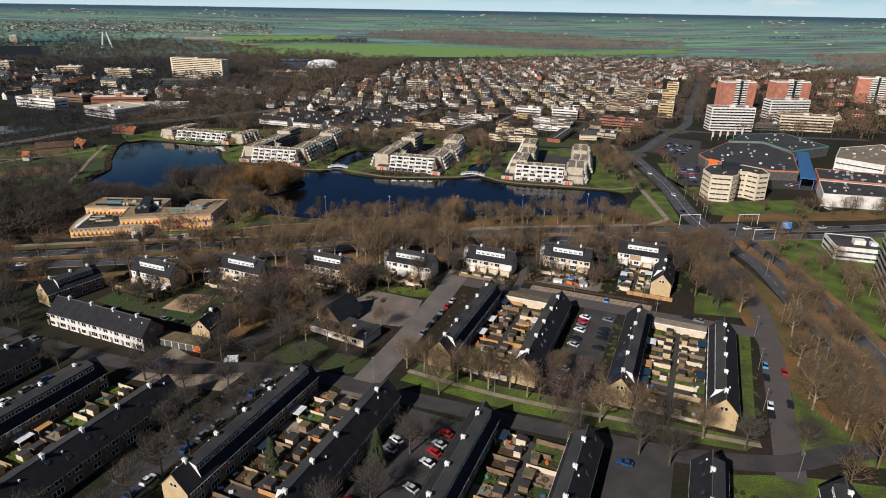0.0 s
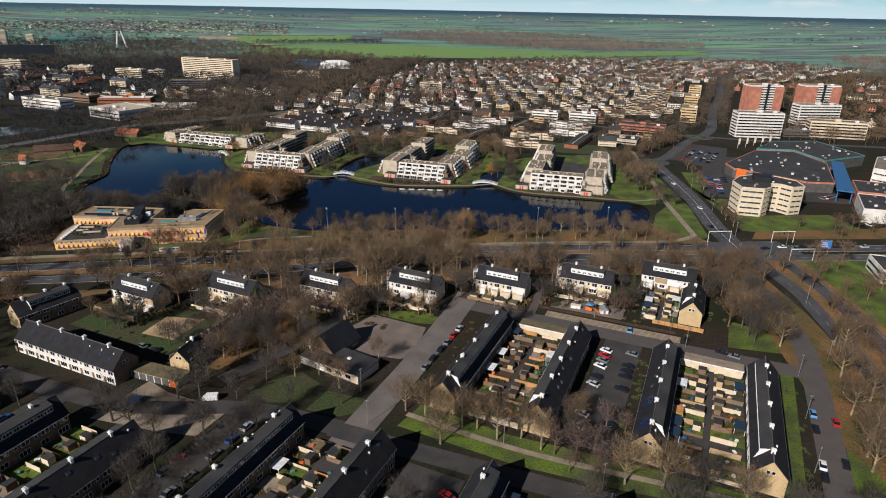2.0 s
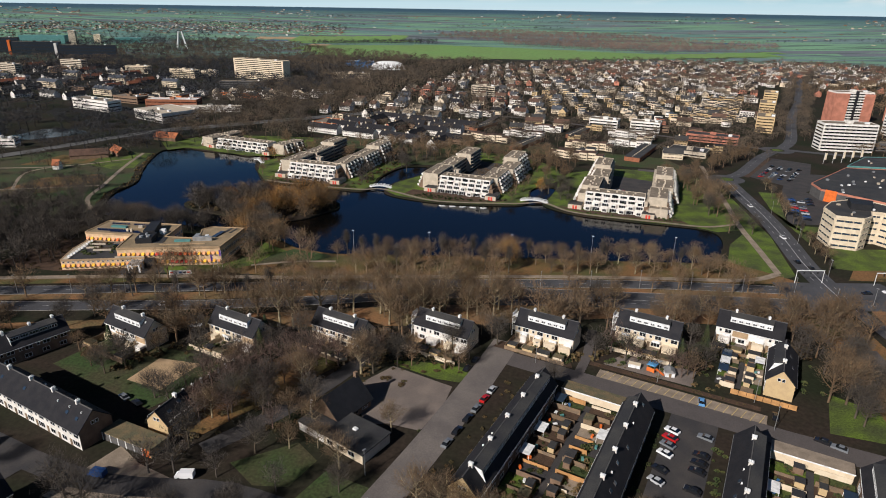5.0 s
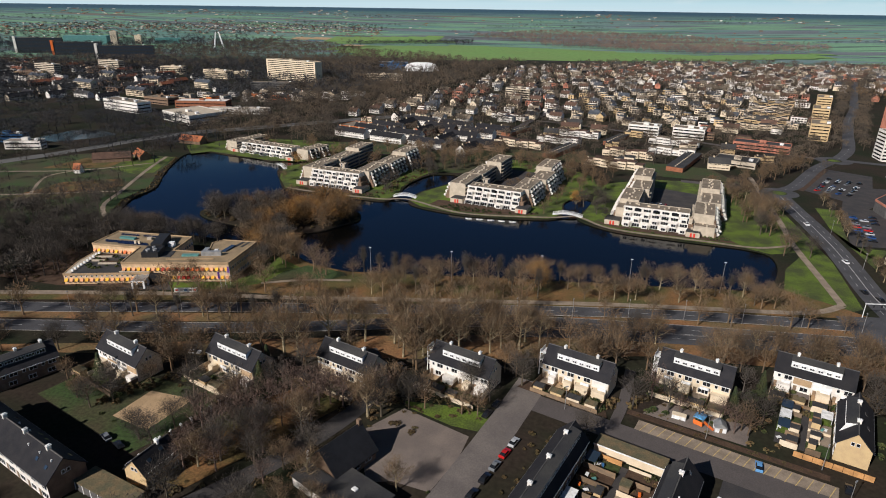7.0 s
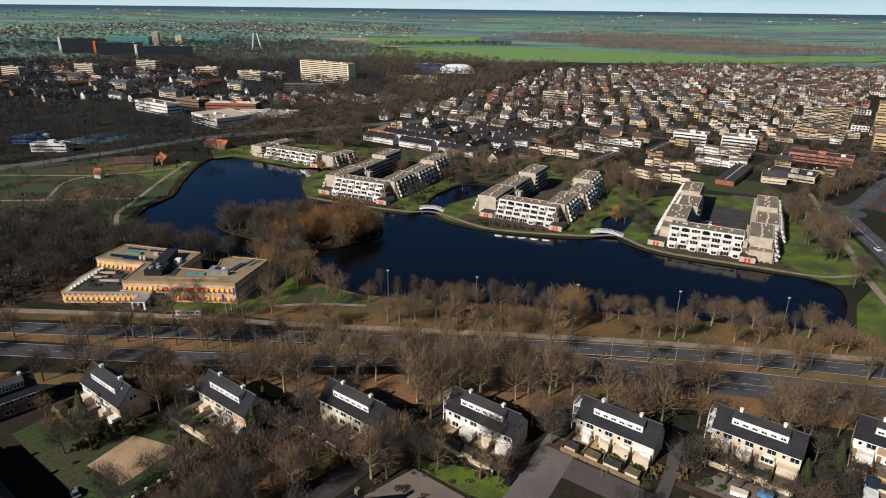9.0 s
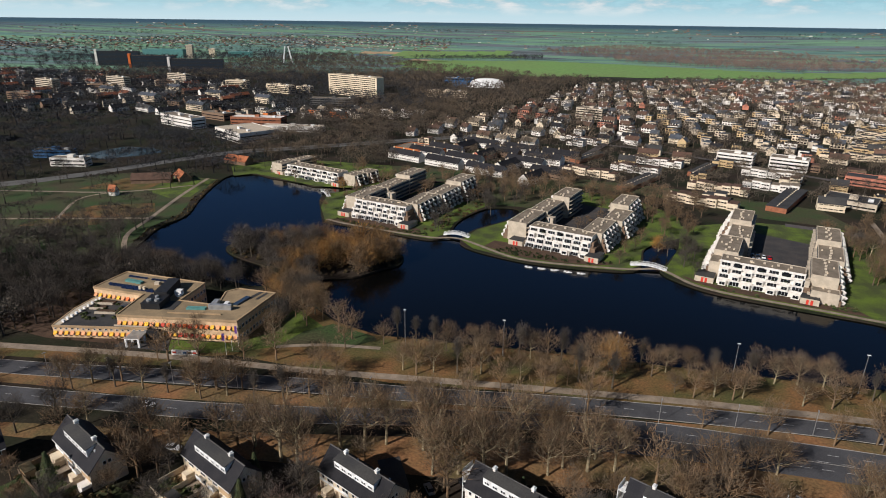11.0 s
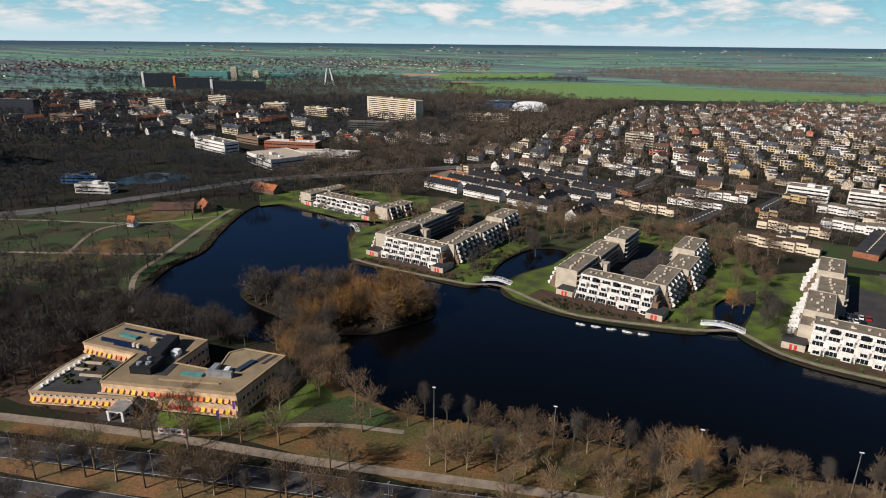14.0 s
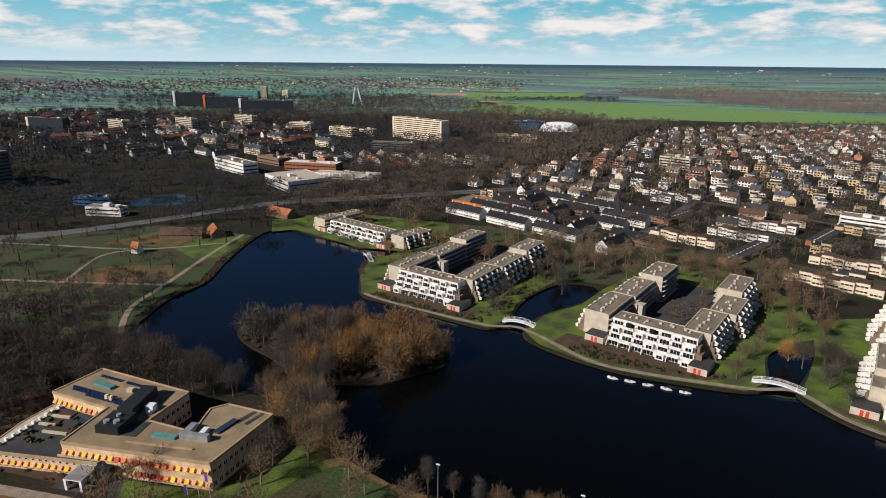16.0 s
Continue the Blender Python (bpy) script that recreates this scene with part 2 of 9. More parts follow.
M["orange"] = material("orange_panel", (0.75, 0.16, 0.03), 0.6, 0.1)
M["yellow"] = material("yellow_awning", (0.85, 0.45, 0.04), 0.7, 0.15, random_by=0.12)
M["red"] = material("red_awning", (0.62, 0.05, 0.03), 0.7, 0.15)
M["blue"] = material("blue_panel", (0.04, 0.13, 0.28), 0.6, 0.1)
M["light_blue"] = material("light_blue_sheet", (0.12, 0.35, 0.62), 0.6, 0.1)
M["flag_violet"] = material("violet_cloth", (0.16, 0.06, 0.30), 0.8, 0.1)
M["blue_sign"] = material("blue_sign_face", (0.02, 0.16, 0.50), 0.5, 0.05)
M["teal"] = material("weathered_teal", (0.10, 0.26, 0.24), 0.6, 0.1)
M["solar"] = material("solar_cells", (0.012, 0.022, 0.06), 0.25, 0.1, 0.5, 6, spec=0.6)
M["bed_mud"] = material("lake_bed", (0.02, 0.018, 0.012), 1)


def glass_material(name, colour, rough=0.08):
    m = bpy.data.materials.new(name)
    m.use_nodes = True
    b = m.node_tree.nodes["Principled BSDF"]
    b.inputs["Base Color"].default_value = (*colour, 1)
    b.inputs["Roughness"].default_value = rough
    b.inputs["Specular IOR Level"].default_value = 0.6
    return m


M["glass"] = glass_material("dark_window_glass", (0.010, 0.012, 0.015))
M["glass_blue"] = glass_material("bluish_glass", (0.025, 0.04, 0.06), 0.1)

w = bpy.data.materials.new("lake_water")
w.use_nodes = True
wb = w.node_tree.nodes["Principled BSDF"]
wb.inputs["Base Color"].default_value = (0.0018, 0.0020, 0.0020, 1)
wb.inputs["Roughness"].default_value = 0.07
wb.inputs["Specular IOR Level"].default_value = 0.23
wb.inputs["IOR"].default_value = 1.33
wn = w.node_tree.nodes.new("ShaderNodeTexNoise")
wn.inputs["Scale"].default_value = 0.9
wn.inputs["Detail"].default_value = 5
wg = w.node_tree.nodes.new("ShaderNodeNewGeometry")
wbp = w.node_tree.nodes.new("ShaderNodeBump")
wbp.inputs["Strength"].default_value = 0.35
wbp.inputs["Distance"].default_value = 0.07
w.node_tree.links.new(wg.outputs["Position"], wn.inputs["Vector"])
w.node_tree.links.new(wn.outputs["Fac"], wbp.inputs["Height"])
w.node_tree.links.new(wbp.outputs[0], wb.inputs["Normal"])
M["water"] = w


def car_paint(name, colour):
    m = bpy.data.materials.new(name)
    m.use_nodes = True
    b = m.node_tree.nodes["Principled BSDF"]
    b.inputs["Base Color"].default_value = (*colour, 1)
    b.inputs["Roughness"].default_value = 0.25
    b.inputs["Coat Weight"].default_value = 0.6
    return m


PAINT = {k: car_paint(k + "_car_paint", c) for k, c in dict(white=(0.75, 0.75, 0.75), black=(0.012, 0.012, 0.014), grey=(0.16, 0.17, 0.18), silver=(0.42, 0.43, 0.44), red=(0.42, 0.015, 0.015), blue=(0.02, 0.06, 0.18), light_blue=(0.12, 0.30, 0.55)).items()}

# ---------------------------------------------------------------- mesh helpers


class MB:
    """Collects faces with a material slot each."""

    def __init__(self):
        self.v, self.f, self.m = [], [], []

    def face(self, pts, m=0):
        k = len(self.v)
        self.v.extend(pts)
        self.f.append(tuple(range(k, k + len(pts))))
        self.m.append(m)
        return self

    def box(self, x0, y0, z0, x1, y1, z1, m=0, top=None, bottom=False):
        k = len(self.v)
        self.v += [(x0, y0, z0), (x1, y0, z0), (x1, y1, z0), (x0, y1, z0), (x0, y0, z1), (x1, y0, z1), (x1, y1, z1), (x0, y1, z1)]
        fs = [(0, 1, 5, 4), (1, 2, 6, 5), (2, 3, 7, 6), (3, 0, 4, 7), (4, 5, 6, 7)]
        if bottom:
            fs.append((3, 2, 1, 0))
        for i, f in enumerate(fs):
            self.f.append(tuple(k + a for a in f))
            self.m.append(m if top is None or i != 4 else top)
        return self

    def prism(self, poly, z0, z1, m=0, top=None):
        n = len(poly)
        for i in range(n):
            a, b = poly[i], poly[(i + 1) % n]
            self.face([(*a, z0), (*b, z0), (*b, z1), (*a, z1)], m)
        self.face([(*p, z1) for p in poly], m if top is None else top)
        return self

    def extrude_y(self, section, y0, y1, m=0, cap=None):
        """A closed x-z outline (counter-clockwise seen from -y) drawn along y."""
        n = len(section)
        for i in range(n):
            a, b = section[i], section[(i + 1) % n]
            self.face([(a[0], y0, a[1]), (a[0], y1, a[1]), (b[0], y1, b[1]), (b[0], y0, b[1])], m)
        c = m if cap is None else cap
        self.face([(p[0], y0, p[1]) for p in section], c)
        self.face([(p[0], y1, p[1]) for p in reversed(section)], c)
        return self

    def tube(self, p, q, r0, r1, n=5, m=0):
        p, q = Vector(p), Vector(q)
        d = (q - p).normalized()
        a = d.cross(Vector((0.3, 0.5, 0.8))).normalized()
        b = d.cross(a)
        k = len(self.v)
        for c, r in ((p, r0), (q, r1)):
            for i in range(n):
                t = 2 * math.pi * i / n
                self.v.append(tuple(c + a * (r * math.cos(t)) + b * (r * math.sin(t))))
        for i in range(n):
            j = (i + 1) % n
            self.f.append((k + i, k + j, k + n + j, k + n + i))
            self.m.append(m)
        self.f.append(tuple(k + n + i for i in range(n)))
        self.m.append(m)
        return self

    def mesh(self, name, mats):
        me = bpy.data.meshes.new(name)
        seen, where, v = {}, [], []
        for i, q in enumerate(self.v):
            k = i if len(self.v) > 3000 else (round(q[0], 3), round(q[1], 3), round(q[2], 3))
            if k not in seen:
                seen[k] = len(v)
                v.append(tuple(q))
            where.append(seen[k])
        me.from_pydata(v, [], [tuple(where[i] for i in f) for f in self.f])
        for mt in mats:
            me.materials.append(mt)
        me.polygons.foreach_set("material_index", self.m)
        me.update()
        return me


def part(name, mb, mats, parent, label="", at=None):
    """One mesh object under a thing or a part; at: its pose within it."""
    me = mb if isinstance(mb, bpy.types.Mesh) else mb.mesh(name, mats if isinstance(mats, (list, tuple)) else [mats])
    ob = new(name, me)
    ob.parent = parent
    if at is not None:
        ob.matrix_local = at
    if label:
        ob["label"] = label
    return ob


def root(name, m, label, category, group="", kind=""):
    ob = new(name)
    ob.matrix_world = m
    return tagged(ob, label, category, group, kind)


def solid(name, mb, mats, label, category, kind="", group="", m=None):
    ob = new(name, mb.mesh(name, mats if isinstance(mats, (list, tuple)) else [mats]))
    if m is not None:
        ob.matrix_world = m
    return tagged(ob, label, category, group, kind)


TURN = 24.7
CA, SA = math.cos(radians(TURN)), math.sin(radians(TURN))


def EN(e, n):
    """From the district's own grid (east, north) to the world."""
    return (e * CA + n * SA, -e * SA + n * CA)


def ENP(e, n, z=0.0, turn=0.0):
    x, y = EN(e, n)
    return pose(x, y, z, 0, 0, -TURN + turn)


TAKEN = []          # footprints that no tree may stand in: centre, turn, half sizes


def take(x, y, turn, hx, hy):
    TAKEN.append((x, y, math.cos(radians(turn)), math.sin(radians(turn)), hx, hy))


def is_taken(x, y, margin=1.0):
    for cx, cy, c, s, hx, hy in TAKEN:
        dx, dy = x - cx, y - cy
        if abs(dx * c + dy * s) < hx + margin and abs(-dx * s + dy * c) < hy + margin:
            return True
    return False


def inside(poly, x, y):
    hit, n = False, len(poly)
    for i in range(n):
        (x0, y0), (x1, y1) = poly[i], poly[i - 1]
        if (y0 > y) != (y1 > y) and x < (x1 - x0) * (y - y0) / (y1 - y0) + x0:
            hit = not hit
    return hit


def smooth(points, per=6, closed=True):
    out, n = [], len(points)
    for i in range(n if closed else n - 1):
        p = [Vector(points[(i + k) % n] if closed else points[min(max(i + k, 0), n - 1)]) for k in (-1, 0, 1, 2)]
        for s in range(per):
            t = s / per
            q = 0.5 * (2 * p[1] + (p[2] - p[0]) * t + (2 * p[0] - 5 * p[1] + 4 * p[2] - p[3]) * t * t + (3 * p[1] - p[0] - 3 * p[2] + p[3]) * t ** 3)
            out.append((q.x, q.y))
    if not closed:
        out.append(tuple(points[-1]))
    return out

# ---------------------------------------------------------------- ground, lake, roads
SHORE_WEST = [(-209, 375), (-217, 393), (-224, 415), (-224, 440), (-237, 471), (-249, 506), (-254, 533), (-240, 543), (-222, 536), (-194, 529), (-180, 522), (-164, 530), (-150, 524), (-163, 508), (-164, 495), (-155, 476)]
SHORE_NORTH = [(-142, 453), (-126, 448), (-89, 440), (-72, 438), (-66, 450), (-66, 470), (-62, 488), (-53, 505), (-39, 509), (-34, 501), (-40, 482), (-54, 461), (-58, 441), (-50, 430), (-28, 421), (-7, 418), (27, 420), (35, 430), (37, 452), (44, 464), (54, 461), (48, 440), (43, 424)]
SHORE_EAST = [(54, 411), (67, 404), (87, 399), (106, 395), (124, 391), (133, 384), (131, 367), (121, 346), (112, 340), (80, 338), (44, 336), (14, 336), (-30, 333)]
PENINSULA = [(-66, 331), (-84, 337), (-95, 347), (-104, 360), (-112, 371), (-94, 379), (-84, 392), (-78, 400), (-82, 413), (-100, 420), (-135, 414), (-165, 408), (-171, 398), (-160, 388), (-135, 378), (-126, 368), (-130, 358), (-150, 361), (-180, 366)]
SHORE = SHORE_WEST + SHORE_NORTH + SHORE_EAST + PENINSULA
LAKE = smooth(SHORE, 4)
WATER_Z = -0.7


def rise(d):
    """The flat land far off, drawn in from beyond the horizon."""
    if d <= 2200:
        return 0.0
    far = 2200 * math.exp((d - 2200) / 2600 * math.log(18.0))
    return 112.0 * (1 - d / far) * 0.97


bm = bmesh.new()
ring0 = [bm.verts.new((2200 * math.sin(2 * math.pi * i / 96), 2200 * math.cos(2 * math.pi * i / 96), 0)) for i in range(96)]
shore = [bm.verts.new((x, y, 0)) for x, y in LAKE]
edges = []
for loop in (ring0, shore):
    for i in range(len(loop)):
        edges.append(bm.edges.new((loop[i - 1], loop[i])))
bmesh.ops.triangle_fill(bm, use_beauty=True, use_dissolve=False, edges=edges)
for f in bm.faces:
    if f.normal.z < 0:
        f.normal_flip()
low = [bm.verts.new((v.co.x, v.co.y, -2.0)) for v in shore]
for i in range(len(shore)):
    bm.faces.new((shore[i - 1], shore[i], low[i], low[i - 1]))
prev = ring0
for d in (2400, 2600, 2850, 3100, 3400, 3700, 4000, 4300, 4600, 4800):
    ring = [bm.verts.new((d * math.sin(2 * math.pi * i / 96), d * math.cos(2 * math.pi * i / 96), rise(d))) for i in range(96)]
    for i in range(96):
        bm.faces.new((prev[i - 1], ring[i - 1], ring[i], prev[i]))
    prev = ring
bmesh.ops.recalc_face_normals(bm, faces=bm.faces[:])
up = sum(f.normal.z for f in bm.faces)
if up < 0:
    bmesh.ops.reverse_faces(bm, faces=bm.faces[:])
me = bpy.data.meshes.new("ground")
bm.to_mesh(me)
bm.free()

# town floor near, a patchwork of pasture and copse far away, in haze-tinted colours
gm = bpy.data.materials.new("open_ground")
gm.use_nodes = True
gt = gm.node_tree
gb = gt.nodes["Principled BSDF"]
gb.inputs["Roughness"].default_value = 1.0
gb.inputs["Specular IOR Level"].default_value = 0.1
g_geo = gt.nodes.new("ShaderNodeNewGeometry")
g_n1 = gt.nodes.new("ShaderNodeTexNoise")
g_n1.inputs["Scale"].default_value = 0.035
g_n1.inputs["Detail"].default_value = 6
g_n2 = gt.nodes.new("ShaderNodeTexNoise")
g_n2.inputs["Scale"].default_value = 0.8
g_n2.inputs["Detail"].default_value = 3
g_vor = gt.nodes.new("ShaderNodeTexVoronoi")
g_vor.inputs["Scale"].default_value = 1.0
g_map = gt.nodes.new("ShaderNodeMapping")
g_map.inputs["Scale"].default_value = (0.0021, 0.0170, 0.0)
g_map.inputs["Rotation"].default_value = (0, 0, radians(17))
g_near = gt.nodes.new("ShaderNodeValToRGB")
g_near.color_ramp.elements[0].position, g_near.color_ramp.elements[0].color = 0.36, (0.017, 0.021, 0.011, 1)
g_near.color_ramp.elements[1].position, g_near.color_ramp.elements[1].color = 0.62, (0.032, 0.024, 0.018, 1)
# far colours lean to teal: distance haze mixed into the fields
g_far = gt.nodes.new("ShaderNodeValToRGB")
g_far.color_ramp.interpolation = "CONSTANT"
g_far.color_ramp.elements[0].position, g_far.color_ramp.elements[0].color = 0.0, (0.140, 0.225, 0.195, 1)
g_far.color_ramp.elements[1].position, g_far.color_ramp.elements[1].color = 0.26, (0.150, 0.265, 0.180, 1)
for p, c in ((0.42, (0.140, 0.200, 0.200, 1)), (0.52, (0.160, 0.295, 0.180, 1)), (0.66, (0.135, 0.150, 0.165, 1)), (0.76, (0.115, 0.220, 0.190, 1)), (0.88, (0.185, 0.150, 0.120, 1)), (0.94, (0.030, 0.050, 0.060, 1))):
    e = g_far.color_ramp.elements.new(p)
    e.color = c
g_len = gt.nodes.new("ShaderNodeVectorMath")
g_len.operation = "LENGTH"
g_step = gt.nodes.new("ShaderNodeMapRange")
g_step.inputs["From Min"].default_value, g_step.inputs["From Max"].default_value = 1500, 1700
# hedge and tree lines between the far fields, and dark blue haze painted on the skyline
g_map2 = gt.nodes.new("ShaderNodeMapping")
g_map2.inputs["Scale"].default_value = (0.0030, 0.0300, 0.0)
g_map2.inputs["Rotation"].default_value = (0, 0, radians(8))
g_n3 = gt.nodes.new("ShaderNodeTexNoise")
g_n3.inputs["Scale"].default_value = 1.0
g_n3.inputs["Detail"].default_value = 6
g_n3.inputs["Roughness"].default_value = 0.65
g_line = gt.nodes.new("ShaderNodeMapRange")
g_line.inputs["From Min"].default_value, g_line.inputs["From Max"].default_value = 0.52, 0.60
g_line.inputs["To Min"].default_value, g_line.inputs["To Max"].default_value = 0.0, 0.85
g_hedge = gt.nodes.new("ShaderNodeMix")
g_hedge.data_type = "RGBA"
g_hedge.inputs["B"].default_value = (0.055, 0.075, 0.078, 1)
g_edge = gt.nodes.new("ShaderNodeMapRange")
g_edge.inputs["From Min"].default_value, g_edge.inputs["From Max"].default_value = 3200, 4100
g_haze = gt.nodes.new("ShaderNodeMix")
g_haze.data_type = "RGBA"
g_haze.inputs["B"].default_value = (0.040, 0.085, 0.120, 1)
gt.links.new(g_geo.outputs["Position"], g_map2.inputs["Vector"])
gt.links.new(g_map2.outputs[0], g_n3.inputs["Vector"])
gt.links.new(g_n3.outputs["Fac"], g_line.inputs["Value"])
gt.links.new(g_line.outputs[0], g_hedge.inputs["Factor"])
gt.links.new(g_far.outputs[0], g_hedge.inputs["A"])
gt.links.new(g_hedge.outputs["Result"], g_haze.inputs["A"])
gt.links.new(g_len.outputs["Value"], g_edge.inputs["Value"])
gt.links.new(g_edge.outputs[0], g_haze.inputs["Factor"])
g_mix = gt.nodes.new("ShaderNodeMix")
g_mix.data_type = "RGBA"
g_val = gt.nodes.new("ShaderNodeMapRange")
g_val.inputs["From Min"].default_value, g_val.inputs["From Max"].default_value = 0.25, 0.75
g_val.inputs["To Min"].default_value, g_val.inputs["To Max"].default_value = 0.7, 1.3
g_hsv = gt.nodes.new("ShaderNodeHueSaturation")
for n in (g_n1, g_n2):
    gt.links.new(g_geo.outputs["Position"], n.inputs["Vector"])
gt.links.new(g_geo.outputs["Position"], g_map.inputs["Vector"])
gt.links.new(g_map.outputs[0], g_vor.inputs["Vector"])
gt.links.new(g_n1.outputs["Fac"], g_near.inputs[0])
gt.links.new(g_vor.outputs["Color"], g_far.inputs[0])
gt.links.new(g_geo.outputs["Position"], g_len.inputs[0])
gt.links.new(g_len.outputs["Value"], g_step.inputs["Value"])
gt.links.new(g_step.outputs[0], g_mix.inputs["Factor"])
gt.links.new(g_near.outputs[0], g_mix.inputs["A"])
gt.links.new(g_haze.outputs["Result"], g_mix.inputs["B"])
gt.links.new(g_n2.outputs["Fac"], g_val.inputs["Value"])
gt.links.new(g_val.outputs[0], g_hsv.inputs["Value"])
gt.links.new(g_mix.outputs["Result"], g_hsv.inputs["Color"])
gt.links.new(g_hsv.outputs[0], gb.inputs["Base Color"])
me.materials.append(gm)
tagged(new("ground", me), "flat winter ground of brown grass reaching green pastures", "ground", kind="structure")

solid("water", MB().face([(-300, 310, WATER_Z), (160, 310, WATER_Z), (160, 570, WATER_Z), (-300, 570, WATER_Z)]), M["water"], "dark still lake water with faint ripples", "lake", "structure")

LEVEL = [0.02]


def sheet(name, pts, mat, label, category, z=None, kind="structure"):
    """A thin flat surface laid on the ground."""
    if z is None:
        LEVEL[0] += 0.0015
        z = LEVEL[0]
    bm = bmesh.new()
    vs = [bm.verts.new((x, y, z)) for x, y in pts]
    f = bm.faces.new(vs)
    if f.normal.z == 0:
        f.normal_update()
    if f.normal.z < 0:
        f.normal_flip()
    bmesh.ops.triangulate(bm, faces=[f])
    me = bpy.data.meshes.new(name)
    bm.to_mesh(me)
    bm.free()
    me.materials.append(mat)
    return tagged(new(name, me), label, category, kind=kind)


ROADS = []          # polylines with half widths, kept free of trees


def offset(pts, d):
    out = []
    for i, p in enumerate(pts):
        a, b = Vector(pts[max(i - 1, 0)]), Vector(pts[min(i + 1, len(pts) - 1)])
        t = (b - a).normalized()
        out.append((p[0] - t.y * d, p[1] + t.x * d))
    return out


def ribbon(name, pts, width, mat, label, category, z=None, curve=True, keep=True):
    line = smooth(pts, 5, False) if curve and len(pts) > 2 else list(pts)
    if z is None:
        LEVEL[0] += 0.0015
        z = LEVEL[0]
    a, b = offset(line, width / 2), offset(line, -width / 2)
    mb = MB()
    for i in range(len(line) - 1):
        mb.face([(*b[i], z), (*b[i + 1], z), (*a[i + 1], z), (*a[i], z)])
    if keep:
        ROADS.append((line, width / 2))
    return solid(name, mb, mat, label, category, "structure")


def kerb(pts, side, name="kerb"):
    """A raised kerb stone line beside a road."""
    line = smooth(pts, 5, False) if len(pts) > 2 else list(pts)
    a, b = offset(line, side), offset(line, side + (0.16 if side > 0 else -0.16))
    mb = MB()
    for i in range(len(line) - 1):
        p, q, r, s = a[i], a[i + 1], b[i + 1], b[i]
        mb.face([(*p, 0.12), (*q, 0.12), (*r, 0.12), (*s, 0.12)])
        mb.face([(*p, 0), (*q, 0), (*q, 0.12), (*p, 0.12)])
        mb.face([(*s, 0), (*r, 0), (*r, 0.12), (*s, 0.12)])
    return solid(name, mb, M["kerb"], "pale concrete kerb along the road", "kerb", "structure")


def dashes(pts, off, on, gap, width=0.16, name="road_marking"):
    line = offset(smooth(pts, 5, False) if len(pts) > 2 else list(pts), off)
    mb, s, zb = MB(), 0.0, LEVEL[0] + 0.02
    for i in range(len(line) - 1):
        a, b = Vector(line[i]), Vector(line[i + 1])
        d, t = (b - a).length, (b - a).normalized()
        k = 0.0
        while k < d:
            if (s + k) % (on + gap) < on:
                p, q = a + t * k, a + t * min(k + 1.0, d)
                nrm = Vector((-t.y, t.x)) * width / 2
                mb.face([(*(p - nrm), zb), (*(q - nrm), zb), (*(q + nrm), zb), (*(p + nrm), zb)])
            k += 1.0
        s += d
    return solid(name, mb, M["paint_white"], "white painted lane line on asphalt", "road marking", "structure")


# lawns and other ground covers (world outlines)
def en_poly(pts):
    return [EN(e, n) for e, n in pts]


sheet("lawn", [(-213, 372), (-222, 393), (-229, 415), (-229, 440), (-243, 473), (-256, 520), (-330, 520), (-420, 420), (-420, 380), (-300, 355)], M["park"], "wide park lawn of dull winter grass", "lawn")
sheet("verge", [(-120, 299), (-108, 303), (-50, 301), (-58, 322), (-64, 330), (-84, 336), (-98, 346), (-106, 340)], M["litter_green"], "mossy verge under bare trees", "grass verge")
sheet("lawn", [(-130, 300), (-108, 305), (-97, 312), (-85, 330), (-104, 343), (-106, 318), (-118, 306)], M["lawn"], "green lawn beside the yellow office", "lawn")
sheet("lawn", [(-96, 313), (-70, 320), (-62, 328), (-84, 334), (-92, 326)], M["park"], "dull lawn by the lake path", "lawn")
sheet("lawn", [(-251, 533), (-240, 544), (-180, 523), (-150, 526), (-128, 560), (-140, 600), (-240, 600), (-270, 560)], M["lawn"], "green lakeside lawn round the flats", "lawn")
sheet("lawn", [(-164, 507), (-155, 477), (-142, 454), (-89, 441), (-73, 439), (-67, 451), (-68, 470), (-60, 500), (-50, 520), (-95, 560), (-130, 540), (-150, 523)], M["lawn"], "green lakeside lawn round the flats", "lawn")
sheet("lawn", [(-57, 441), (-49, 431), (-28, 422), (-7, 419), (27, 421), (34, 430), (36, 452), (44, 466), (60, 480), (60, 520), (30, 560), (-10, 560), (-32, 505), (-39, 481), (-53, 461)], M["lawn"], "green lakeside lawn round the flats", "lawn")
sheet("lawn", [(44, 425), (55, 412), (68, 405), (106, 396), (124, 392), (134, 385), (150, 390), (160, 430), (165, 480), (150, 520), (100, 520), (60, 500), (55, 462), (49, 440)], M["lawn"], "green lakeside lawn round the flats", "lawn")
sheet("lawn", [(124, 340), (134, 366), (150, 388), (158, 440), (168, 500), (160, 380), (150, 328), (135, 320)], M["lawn"], "green verge at the lake's end", "lawn")
sheet("verge", [(-60, 322), (-66, 330), (-30, 332), (14, 335), (80, 337), (112, 339), (122, 345), (140, 330), (150, 320), (120, 317), (60, 314), (0, 308), (-50, 301)], M["litter_green"], "mossy lakeside verge under bare trees", "grass verge")
sheet("verge", [(-215, 262), (-160, 270), (-123, 273), (-60, 284), (0, 297), (30, 302), (145, 302), (145, 309), (60, 306), (0, 298), (-60, 290), (-119, 281), (-160, 275), (-215, 267)], M["leaf_litter"], "central verge of russet leaf litter", "grass verge")
